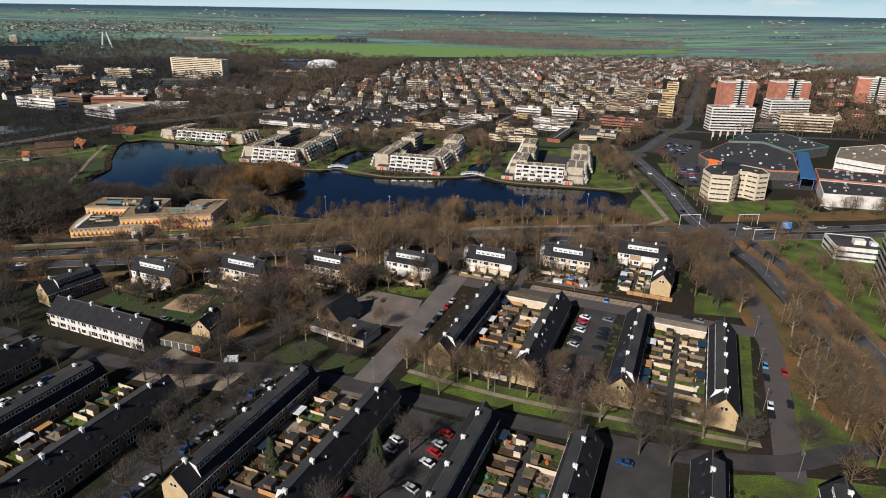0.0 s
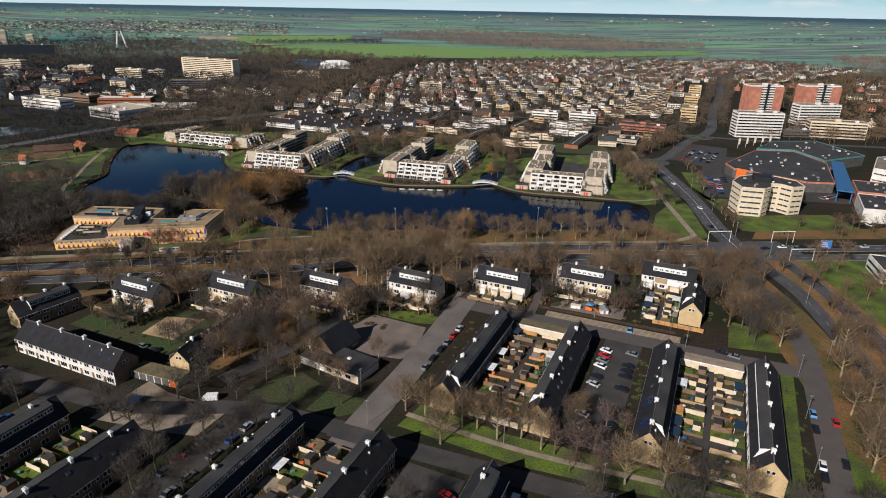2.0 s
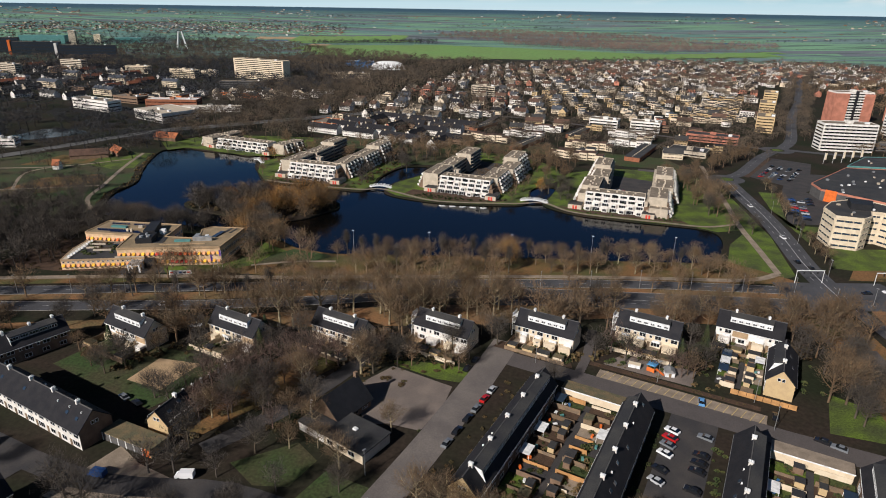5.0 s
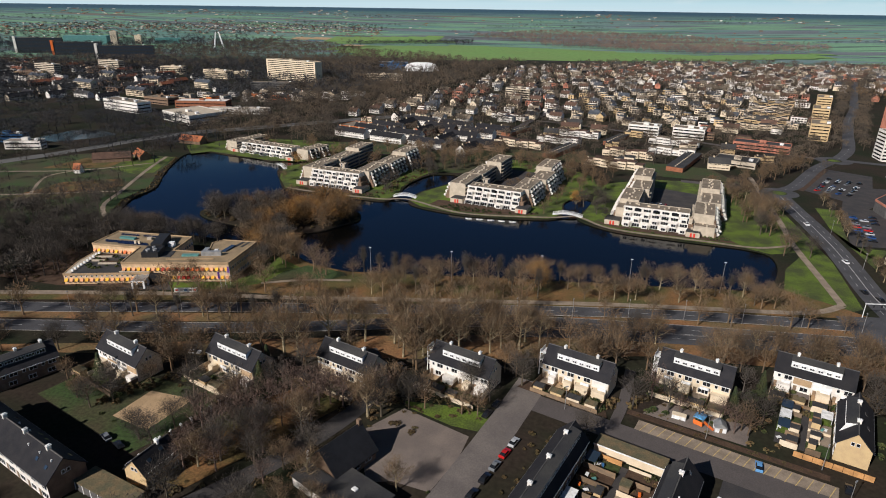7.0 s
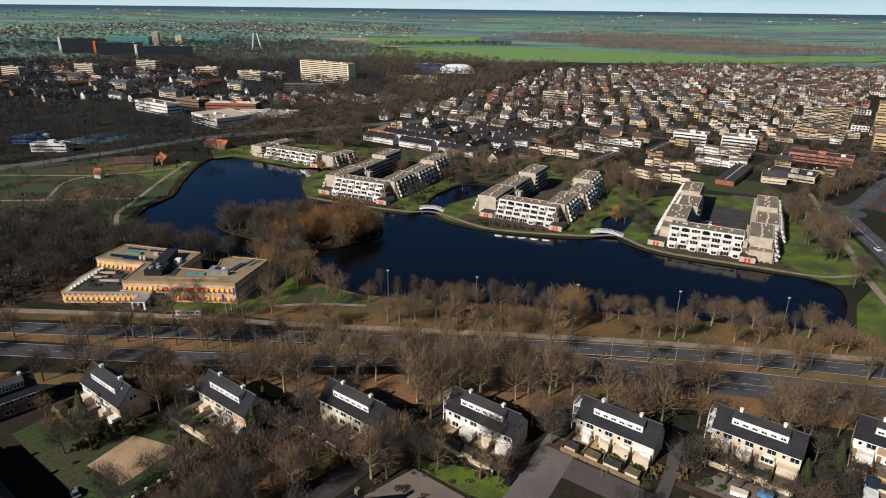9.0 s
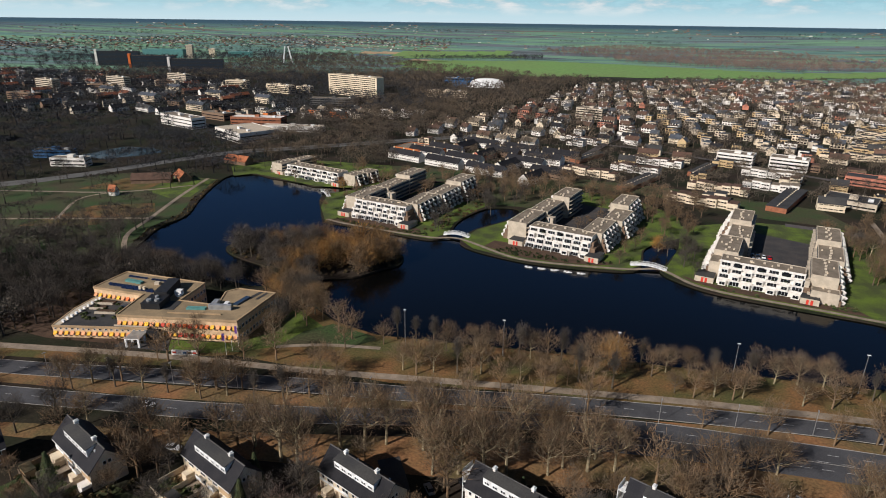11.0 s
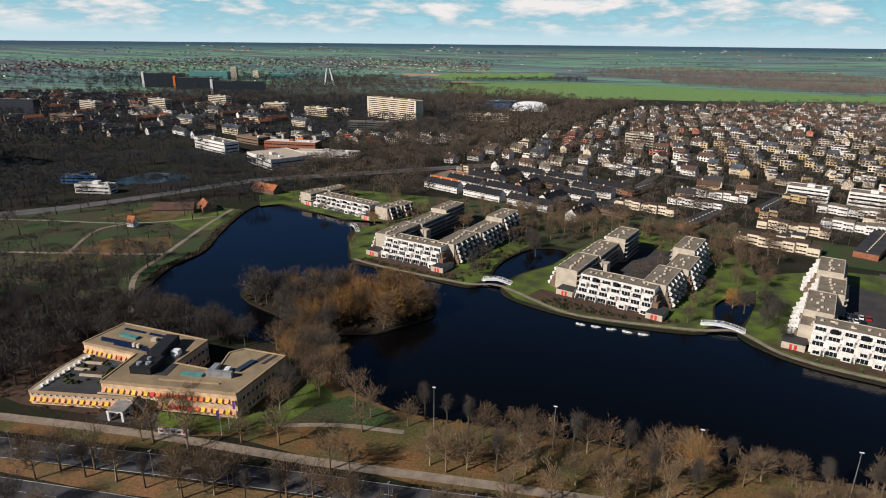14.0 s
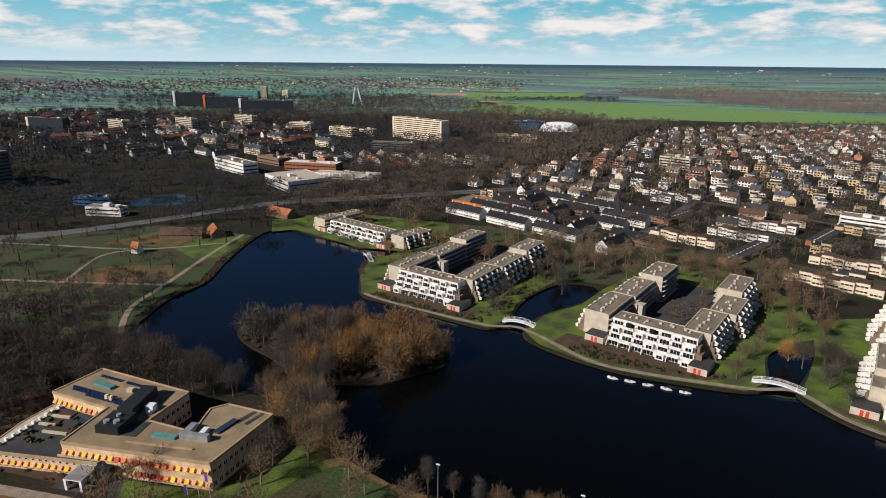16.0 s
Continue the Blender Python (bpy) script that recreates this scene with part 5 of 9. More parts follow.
# a projecting white room with a low parapet round its roof terrace, and one with a slanted side
BAY = [MB().box(-1.55, -1.7, 0, 1.65, 0, 2.3).box(-1.65, -1.8, 2.3, 1.75, -1.65, 3.0, bottom=True).box(-1.65, -1.65, 2.3, -1.5, 0, 2.8).mesh("bay", [M["render_white"]]),
       MB().prism([(-1.9, 0), (-1.15, -1.7), (1.35, -1.7), (1.35, 0)], 0, 2.3).box(-1.3, -1.8, 2.3, 1.45, -1.65, 2.95, bottom=True).box(1.3, -1.65, 2.3, 1.45, 0, 2.9).mesh("bay", [M["render_white"]])]
PLANTER = MB().box(-1.0, -0.3, 0, 1.0, 0.3, 0.6).mesh("planter", [M["concrete"]])
POT_PLANT = leaf_blob(0.75, 1.0, 40, rp, 0.3)
POT_PLANT.materials.clear()
POT_PLANT.materials.append(M["bush"])
ROOF_BOX = MB().box(-0.5, -0.45, 0, 0.5, 0.45, 0.75).mesh("roof_hatch", [M["concrete"]])
ROOF_PIPE = MB().box(-0.8, -0.3, 0, 0.8, 0.3, 0.45).mesh("roof_vent", [M["render_cream"]])
RED_DOOR = MB().box(-0.5, -0.06, 0, 0.5, 0.0, 2.2, bottom=True).mesh("door", [M["red"]])
SLIT = window_mesh(0.8, 6.0, 0)


def flat_roof(parent, x0, y0, x1, y1, z):
    part("roof", MB().box(x0 + 0.3, y0 + 0.3, z, x1 - 0.3, y1 - 0.3, z + 0.12), M["gravel_roof"], parent)
    mb = MB()
    for a in ((x0, y0, x1, y0 + 0.3), (x0, y1 - 0.3, x1, y1), (x0, y0, x0 + 0.3, y1), (x1 - 0.3, y0, x1, y1)):
        mb.box(a[0], a[1], z, a[2], a[3], z + 0.36)
    part("parapet", mb, M["concrete"], parent)


def porch(t, x0, y0, x1, y1, rnd):
    part("porch", MB().box(x0, y0, 0, x1, y1, 2.7, 0, 1), [M["concrete"], M["felt_roof"]], t)
    c = (x0 + x1) / 2
    for k in (-0.8, 0.8):
        part("door", RED_DOOR, None, t, "dark red entrance door", at=pose(c + k, y0, 0.05))


def flats(m, width, left, right, seed, floors=4, wing_w=10.5, label="white terraced lakeside flats round a court"):
    """A stepped white front block with two lower-key wings behind. Local x along the front, y away from the lake."""
    rnd = random.Random(seed)
    t = root("apartment_block", m, label, "flats", "lakeside flats")
    fh, step, deep = 2.45, 1.45, 13.5
    n = int(width / 4.6)
    for k in range(floors):
        y0 = min(k, floors - 1) * step
        part("wall", MB().box(0, y0, k * fh, width, deep, (k + 1) * fh), M["render_white"], t)
        if k < floors - 1:
            # end steps coloured brown to stand for the shade on this side
            part("end_terrace", MB().box(width, y0 + 0.6, k * fh, width + (floors - 1 - k) * 1.3, deep - 1.0, (k + 1) * fh), M["brick_brown"], t)
        for i in range(n):
            x = (i + 0.5) * width / n
            jut = 0.0 if (i + k) % 2 else -0.8
            if (i + k) % 2 == 0 and rnd.random() < 0.62:
                bay = part("bay", BAY[(i * 3 + k) % 2], None, t, at=pose(x, y0, k * fh))
                part("window", BAY_WIN, None, bay, at=pose(0.1, -1.71, 0.45))
                continue
            part("window", FLAT_WIN, None, t, at=pose(x + 0.15, y0 - 0.01, k * fh + 0.12))
            if k:
                bal = part("balcony", BALCONY, None, t, at=pose(x, y0 + jut, k * fh))
                if rnd.random() < 0.6:
                    px = rnd.uniform(-1.0, 1.0)
                    part("planter", PLANTER, None, bal, at=pose(px, -1.15, 0))
                    part("plant", POT_PLANT, None, bal, "dark evergreen balcony plant", at=pose(px, -1.15, 0.45) @ Matrix.Scale(rnd.uniform(0.7, 1.2), 4))
            else:
                part("dividing_wall", FIN, None, t, at=pose(x - 2.2, y0, 0))
            if k == floors - 1 and i % 2 == 1:
                part("bay_window", MB().box(x - 1.2, y0 - 1.0, k * fh - 0.6, x + 0.9, y0, k * fh + 2.3), M["glass"], t, "dark glazed bay with slanted frame")
    top = floors * fh
    flat_roof(t, 0, (floors - 1) * step - 0.2, width, deep, top)
    part("upper_band", MB().box(-0.12, (floors - 1) * step - 0.32, top - 0.55, width + 0.12, (floors - 1) * step - 0.2, top + 0.4, bottom=True), M["render_white"], t)
    for i in range(int(width / 5)):
        part("roof_hatch", ROOF_BOX, None, t, at=pose(2.5 + 5 * i + rnd.uniform(-0.8, 0.8), rnd.uniform(8, 10), top + 0.1))
    for i in range(int(width / 8)):
        part("roof_vent", ROOF_PIPE, None, t, at=pose(4 + 8 * i + rnd.uniform(-2, 2), rnd.uniform(6, 12), top + 0.1, 0, 0, rnd.choice((0, 90))))
    porch(t, width - 0.5, -4.5, width + 6.5, 6, rnd)
    porch(t, -9, -2, -1, 7, rnd)
    # wings, stepping in height along their length
    for side, (x0, segs) in ((-1, left), (1, right)):
        for j, (ya, yb, sh, fl) in enumerate((p - (6 if side < 0 else 11), q - (6 if side < 0 else 11), w, n) for p, q, w, n in segs):
            xa, xb = x0 + sh, x0 + sh + wing_w
            top = fl * fh + 0.3
            part("wing", MB().box(xa, ya, 0, xb, yb, top), M["concrete"], t)
            flat_roof(t, xa, ya, xb, yb, top)
            cnt = max(1, int((yb - ya) / 5.0))
            inner, outer = (xb, xa) if side < 0 else (xa, xb)
            for k in range(fl):
                ext = (fl - 1 - k) * 0.95
                face = outer + side * ext
                if ext:
                    # outer steps darkened with brown: shadow of the wing side as wall colour
                    part("terrace", MB().box(min(outer, face), ya + 0.4, k * fh, max(outer, face), yb - 0.4, (k + 1) * fh), M["brick_brown"], t)
                part("walkway", MB().box(min(inner, inner - side * 1.3), ya, k * fh + 0.8, max(inner, inner - side * 1.3), yb, k * fh + 1.0, bottom=True), M["concrete"], t)
                part("window", band(yb - ya - 0.6, cnt * 2, "concrete_dark", "glass_blue", 0.3), None, t, at=pose(inner, (ya + yb) / 2, k * fh + 0.8, 0, 0, -90 * side))
                part("window", band(yb - ya - 1.2, cnt * 2, "concrete_dark", "glass", 0.3), None, t, at=pose(face, (ya + yb) / 2, k * fh + 1.0, 0, 0, 90 * side))
                for i in range(cnt):
                    yy = ya + (i + 0.5) * (yb - ya) / cnt
                    part("dividing_wall", WING_FIN, None, t, at=pose(face, yy - 1.2, k * fh + 0.5, 0, 0, 90 * side))
                    if (i + k) % 2:
                        part("balcony", WING_TRAY, None, t, at=pose(face, yy, k * fh + 0.5, 0, 0, 90 * side))
            for i in range(max(3, int((yb - ya) / 4.0))):
                part("roof_hatch", ROOF_BOX, None, t, at=pose((xa + xb) / 2 + rnd.uniform(-1.2, 1.2), ya + 2 + 4.0 * i, top + 0.1))
                if i % 2:
                    part("roof_vent", ROOF_PIPE, None, t, at=pose(rnd.uniform(xa + 1.5, xb - 1.5), ya + 1 + 4.0 * i, top + 0.1, 0, 0, 90))
            if j == 1:
                tx = inner - side * 2.2
                part("stair_tower", MB().box(tx - 2.2, ya - 2.5, 0, tx + 2.2, ya + 2.0, top - 2.4), M["concrete"], t)
                part("window", SLIT, None, t, at=pose(tx, ya - 2.5, 2.0))
    c, s = math.cos(m.to_euler().z), math.sin(m.to_euler().z)
    for hx, hy, lx, ly in ((width / 2 + 8, 10, width / 2, 4), (9, 42, left[0] + 6, 41), (9, 38, right[0] + 7, 44)):
        take(m.translation.x + lx * c - ly * s, m.translation.y + lx * s + ly * c, math.degrees(m.to_euler().z), hx, hy)
    return t


flats(pose(-129.0, 464.0, 0, 0, 0, -13.5), 35.0, (-8.2, [(12, 40, 0, 4), (40, 66, 1.8, 4), (66, 88, 2.2, 5)]), (28.4, [(22, 48, 0, 4), (48, 73, 1.8, 4), (73, 95, 2.6, 5)]), 1)
flats(pose(-23.0, 442.0, 0, 0, 0, -16.5), 33.5, (-12.7, [(11, 38, 0, 4), (38, 64, 1.2, 4), (64, 87, 4.5, 5)]), (26.0, [(22, 48, 0, 4), (48, 71, 3.2, 4), (71, 95, 0.2, 5)]), 2)
flats(pose(66.5, 417.4, 0, 0, 0, -15.5), 34.0, (-4.2, [(12, 22.5, -0.5, 3), (22.5, 48, 0, 4), (48, 70, 3, 4), (70, 93, 1.6, 5)]), (35.4, [(10, 16, 1.5, 2), (16, 40, 0.5, 4), (40, 62, 3.2, 4), (62, 86, 2.2, 5)]), 3)
flats(pose(-216.0, 547.0, 0, 0, 0, -18.5), 50.0, (-14.0, [(6, 22, 0, 3), (22, 40, 3, 3)]), (53.0, [(14, 26, 2, 3), (26, 38, 4, 3)]), 4, floors=3, label="low white terraced flats on the lake shore")


# ---------------------------------------------------------------- yellow office by the road
y = root("office_building", pose(-110.6, 311.6, 0, 0, 0, 11.0), "two-storey office with yellow and orange awnings", "office")
M["awning_peach"] = material("peach_awning", (0.80, 0.36, 0.17), 0.7, 0.15)
AWN = MB().face([(-0.62, 0, 1.15), (0.62, 0, 1.15), (0.62, -0.95, 0.2), (-0.62, -0.95, 0.2)]).face([(-0.62, 0, 1.15), (-0.62, -0.95, 0.2), (-0.62, 0, 0.1)]).face([(0.62, 0, 1.15), (0.62, 0, 0.1), (0.62, -0.95, 0.2)]).face([(-0.62, -0.95, 0.2), (0.62, -0.95, 0.2), (0.62, -0.95, 0.0), (-0.62, -0.95, 0.0)])
AWN_Y = AWN.mesh("awning", [M["yellow"]])
AWN_P = AWN.mesh("awning", [M["awning_peach"]])
AWN_O = AWN.mesh("awning", [M["orange"]])
AWN_R = AWN.mesh("awning", [M["red"]])
OFF_WIN = window_mesh(1.3, 1.5, 1)
TOP_WIN = window_mesh(0.9, 0.7, 0)
Y_MAIN = [(0, 0), (6.2, 24.5), (-9.5, 27.5), (-13.5, 24), (-12, 12), (-28, 15), (-25.3, 31.7), (-62.5, 40.5), (-67.5, 24.2), (-44.2, 19), (-45, 1.2)]
Y_LOW = [(-33, -0.6), (-33, 1.1), (-45.3, 1.3), (-45.3, 18.5), (-46, 19), (-66.8, 23.6), (-68.8, 13), (-68.3, -1.2)]


def block_with_awnings(poly, height, floors, wall, roof_mat):
    n = len(poly)
    mb = MB()
    area = sum(poly[i][0] * poly[(i + 1) % n][1] - poly[(i + 1) % n][0] * poly[i][1] for i in range(n))
    pts = poly if area > 0 else poly[::-1]
    bm2 = bmesh.new()
    top = bm2.faces.new([bm2.verts.new((a, b, height)) for a, b in pts])
    bmesh.ops.triangulate(bm2, faces=[top])
    me2 = bpy.data.meshes.new("roof")
    bm2.to_mesh(me2)
    bm2.free()
    me2.materials.append(roof_mat)
    for i in range(n):
        a, b = pts[i], pts[(i + 1) % n]
        mb.face([(*a, 0), (*b, 0), (*b, height), (*a, height)])
    part("wall", mb, wall, y)
    part("roof", me2, None, y)
    for i in range(n):
        a, b = Vector(pts[i]), Vector(pts[(i + 1) % n])
        d = (b - a).normalized()
        nn = Vector((d.y, -d.x))
        rim = MB()
        p, q = a + nn * 0.25, b + nn * 0.25
        rim.face([(*p, height - 0.5), (*q, height - 0.5), (*q, height + 0.3), (*p, height + 0.3)])
        p2, q2 = a - nn * 0.2, b - nn * 0.2
        rim.face([(*p, height + 0.3), (*q, height + 0.3), (*q2, height + 0.3), (*p2, height + 0.3)])
        rim.face([(*p2, height), (*q2, height), (*q2, height + 0.3), (*p2, height + 0.3)])
        part("parapet", rim, M["sand"], y)
    rnd = random.Random(len(poly))
    for i in range(n):
        a, b = Vector(pts[i]), Vector(pts[(i + 1) % n])
        d = b - a
        k = int(d.length / 2.0)
        if k < 3:
            continue
        ang = math.degrees(math.atan2(d.y, d.x))
        for j in range(k):
            p = a + d * ((j + 0.5) / k)
            for fl in range(floors):
                z = 1.0 + fl * (height - 1.0) / floors
                if floors == 2 and abs(ang + 12) < 9 and fl == 0 and p.y > 15:
                    continue
                at = pose(p.x, p.y, z, 0, 0, ang)
                part("window", OFF_WIN, None, y, at=at)
                if abs(ang) < 40:
                    hot = max(0.0, 1 - abs(p.x + 18) / 11) if p.y < 10 else 0.0
                    mesh = AWN_R if rnd.random() < hot * 0.6 else (AWN_O if rnd.random() < 0.08 + hot * 0.6 else (AWN_P if (j + fl) % 2 else AWN_Y))
                    part("awning", mesh, None, y, at=at @ pose(0, -0.1, 0.55))
            if floors == 1 and abs(ang) < 40:
                part("window", TOP_WIN, None, y, at=pose(p.x, p.y, height - 1.35, 0, 0, ang))


block_with_awnings(Y_MAIN, 8.6, 2, M["peach"], M["tan_roof"])
block_with_awnings(Y_LOW, 4.6, 1, M["peach"], M["felt_roof"])
part("penthouse", MB().box(-38.6, 6.7, 8.6, -31.5, 15, 11.0), M["black"], y, "black rooftop plant room")
part("penthouse", MB().prism([(-37.6, 15), (-32.6, 15), (-33.6, 28.3), (-38.2, 28.3)], 8.6, 11.9), M["black"], y, "black rooftop plant room")
part("fan_unit", MB().tube((-36.5, 9, 11), (-36.5, 9, 11.7), 0.9, 0.9, 12), M["metal_grey"], y)
part("fan_unit", MB().tube((-33.6, 9.4, 11), (-33.6, 9.4, 11.7), 0.9, 0.9, 12), M["metal_grey"], y)
part("fan_unit", MB().tube((-35.2, 12.5, 11), (-35.2, 12.5, 11.6), 0.7, 0.7, 12), M["metal_grey"], y)
# the penthouse's cast shadow, laid on the roof as a dark felt patch
part("roof_recess", MB().box(-31.3, 7, 8.62, -26.5, 14.3, 8.72), M["felt_roof"], y)
part("plant_unit", MB().box(-31.8, 19.2, 8.6, -29.2, 21.4, 10.6), M["white"], y)
part("plant_unit", MB().box(-30.6, 18.0, 8.6, -29.4, 19.0, 9.6), M["white"], y)
part("air_duct", MB().box(-13.8, 8.2, 8.6, -5.3, 9.6, 10.6), M["metal_grey"], y)
part("air_duct", MB().box(-13.8, 9.6, 8.6, -11.8, 14.5, 10.2), M["metal_grey"], y)
part("plant_unit", MB().box(-9.2, 10.4, 8.6, -7.6, 13.4, 9.9), M["white"], y)
part("skylight", MB().box(-22.0, 7.6, 8.6, -14.9, 9.4, 9.3), M["teal"], y)
part("skylight", MB().prism([(-58.1, 30.6), (-50.4, 28.4), (-49.9, 30.2), (-57.6, 32.4)], 8.6, 9.4), M["teal"], y)
part("skylight", MB().prism([(-6.3, 12.8), (-4.4, 12.4), (-1.9, 19.4), (-3.8, 19.9)], 8.6, 9.2), M["glass_blue"], y)
part("roof_recess", MB().prism([(-3.2, 18.5), (-1.6, 18.2), (1.2, 25), (-0.2, 25.2)], 8.62, 8.72), M["felt_roof"], y)
part("roof_recess", MB().prism([(0.2, 18.4), (1.4, 18.1), (3.6, 24.4), (2.6, 24.7)], 8.62, 8.72), M["felt_roof"], y)
part("roof_curb", MB().box(-27.5, 4.2, 8.6, -7.5, 4.7, 9.0), M["sand"], y)
part("vent_box", MB().box(-46.3, 22.4, 8.6, -45.4, 23.4, 10.2), M["render_cream"], y)
part("vent_box", MB().box(-48.2, 22.9, 8.6, -47.3, 23.9, 10.2), M["render_cream"], y)
part("vent_box", MB().box(-44.6, 28.2, 8.6, -42.6, 29.8, 9.7), M["concrete"], y)
PANEL = MB().face([(-0.8, -0.5, 0.1), (0.8, -0.5, 0.1), (0.8, 0.5, 0.4), (-0.8, 0.5, 0.4)]).face([(-0.8, 0.5, 0.0), (0.8, 0.5, 0.0), (0.8, 0.5, 0.4), (-0.8, 0.5, 0.4)]).mesh("solar_panel", [M["solar"]])
for k in range(10):
    if k != 5:
        part("solar_panel", PANEL, None, y, at=pose(-58.6 + 1.85 * k, 35.8 - 0.42 * k, 8.65, 0, 0, -13))
for r in range(3):
    for k in range(11):
        if not (r == 2 and k < 3) and not (r == 0 and k > 8):
            part("solar_panel", PANEL, None, y, at=pose(-62.6 + 1.85 * k + 0.9 * r, 28.0 - 0.4 * k - 1.25 * r, 8.65, 0, 0, -13))
# roof terrace over the low wing
part("walk_strip", MB().prism([(-68.4, -0.9), (-65.8, -0.9), (-63.6, 22.6), (-66.6, 23.2), (-68.5, 13)], 4.62, 4.72), M["concrete"], y)
for k in range(10):
    part("vent_cowl", MB().box(-0.5, -0.35, 0, 0.5, 0.35, 0.9), M["white"], y, at=pose(-65.9 + 0.23 * k, 1.8 + 2.2 * k, 4.7, 0, 0, -8))
for x0, y0, ln in ((-65.2, 17.0, 9.0), (-58.8, 9.2, 8.0), (-63, 12.6, 5.5)):
    part("planter", MB().box(x0, y0, 4.62, x0 + ln, y0 + 0.7, 5.3), M["concrete"], y)
    part("planter", MB().box(x0 + 0.3, y0 + 0.8, 4.62, x0 + ln, y0 + 3.2, 5.0), M["soil"], y)
for k in range(26):
    part("plant", POT_PLANT, None, y, at=pose(rp.uniform(-63, -47), rp.uniform(5, 19), 4.6) @ Matrix.Scale(rp.uniform(0.7, 1.4), 4))
part("skylight", MB().box(-52, 15.0, 4.62, -46.5, 18.0, 5.6), M["glass_blue"], y)
part("roof_ribs", MB().box(-46, 0.2, 4.62, -33.4, 0.6, 5.1), M["concrete"], y)
part("canopy", MB().box(-38.6, -6.8, 3.3, -33.2, 0, 3.6, 0, 1, bottom=True), [M["white"], M["metal_grey"]], y, "white entrance canopy with grey roof")
for px, py in ((-38.2, -6.4), (-33.6, -6.4), (-38.2, -2.5), (-33.6, -2.5)):
    part("column", MB().box(px - 0.35, py - 0.35, 0, px + 0.35, py + 0.35, 3.3), M["white"], y)
part("porch", MB().box(-33, -2.0, 0, -28.5, 0.0, 4.4), M["black"], y)
take(-142, 322, 11, 34, 14)
take(-120, 322, 11, 18, 14)


def office_at(lx, ly, z=0.0, turn=0.0):
    c, s = math.cos(radians(11)), math.sin(radians(11))
    return pose(-110.6 + lx * c - ly * s, 311.6 + lx * s + ly * c, z, 0, 0, 11 + turn)


sign = root("sign_board", office_at(-15.3, -10.2), "long white entrance sign with coloured bars", "sign")
part("board", MB().box(-4.7, -0.35, 0.3, 4.7, 0.35, 1.9, bottom=True), M["white"], sign)
part("base", MB().box(-4.7, -0.4, 0, 4.7, 0.4, 0.3), M["concrete"], sign)
for k, c in enumerate(("red", "metal_grey", "blue", "black", "red")):
    part("bar", MB().box(-4.2 + 1.8 * k, -0.39, 0.8, -3.0 + 1.8 * k, -0.35, 1.5), M[c], sign)
for k, (lx, ly) in enumerate(((-1.3, -8.7), (-0.2, -6.0), (1.0, -3.2))):
    f = root("flagpole", office_at(lx, ly), "white flagpole on the lawn", "flagpole", "flagpoles")
    part("pole", MB().tube((0, 0, 0), (0, 0, 8.5), 0.09, 0.05, 6), M["white"], f)
    if k != 1:
        part("flag", MB().box(-0.9, -0.02, 5.4, 0, 0.02, 8.3), M["flag_violet"], f, "hanging violet banner")


# ---------------------------------------------------------------- larger buildings beyond
def slab(name, m, sx, sy, floors, wall, label, category, bands="glass", fh=2.9, roof="gravel_roof", balconies=False, group="", ends=None, columns=True):
    """A block of flats or offices with window bands, sills and a parapet. Local front faces -y; its corner at the origin."""
    t = root(name, m, label, category, group)
    hh = floors * fh + 0.6
    part("wall", MB().box(0, 0, 0, sx, sy, hh), M[wall], t)
    if ends:
        part("end_wall", MB().box(-0.12, -0.1, 0, 2.6, sy + 0.1, hh + 0.3), M[ends], t)
        part("end_wall", MB().box(sx - 2.6, -0.1, 0, sx + 0.12, sy + 0.1, hh + 0.3), M[ends], t)
    part("roof", MB().box(0.4, 0.4, hh, sx - 0.4, sy - 0.4, hh + 0.15), M[roof], t)
    rim = MB()
    for a in ((0, 0, sx, 0.35), (0, sy - 0.35, sx, sy), (0, 0, 0.35, sy), (sx - 0.35, 0, sx, sy)):
        rim.box(a[0], a[1], hh, a[2], a[3], hh + 0.5)
    if floors >= 7:
        part("rear_windows", MB().box(3.0, sy - 0.02, 1.0, sx - 3.0, sy + 0.06, hh - 1.2, bottom=True), M[bands], t)
    part("parapet", rim, M[wall], t)
    n = max(2, int(sx / 4.2))
    x0, x1 = (2.8, sx - 2.8) if ends else (0.6, sx - 0.6)
    for k in range(floors):
        z = k * fh + 0.9
        for yy, s in ((0, -1),):
            wm = band(x1 - x0, n, wall, bands, 1.0 if columns else 0.25)
            part("window", wm, None, t, at=pose((x0 + x1) / 2, yy, z, 0, 0, 0 if s < 0 else 180))
            if balconies and s < 0:
                part("balcony", MB().box(x0, -1.5, z - 1.0, x1, 0, z - 0.85, bottom=True).box(x0, -1.5, z - 0.85, x1, -1.4, z + 0.15), M[wall], t)
        for xx, s in ((0, -1), (sx, 1)):
            xa, xb = (xx - 0.05, xx + 0.02) if s < 0 else (xx - 0.02, xx + 0.05)
            if not ends:
                part("window", MB().box(xa, 1.0, z, xb, sy - 1.0, z + 1.2, bottom=True), M[bands], t)
    part("lift_house", MB().box(sx * 0.45, sy * 0.3, hh, sx * 0.45 + 5, sy * 0.3 + 4, hh + 2.4), M[wall], t)
    part("lift_house", MB().box(sx * 0.8, sy * 0.3, hh, sx * 0.8 + 3, sy * 0.3 + 3, hh + 1.8), M["white"], t)
    e = m.to_euler().z
    c, s = math.cos(e), math.sin(e)
    take(m.translation.x + sx / 2 * c - sy / 2 * s, m.translation.y + sx / 2 * s + sy / 2 * c, math.degrees(e), sx / 2, sy / 2)
    return t


# tall cream slab beyond the school
slab("tower_block", pose(-408, 1056, 0, 0, 0, -24), 104, 15, 10, "render_cream", "cream ten-storey slab of flats with a window grid", "flats", ends="render_cream")
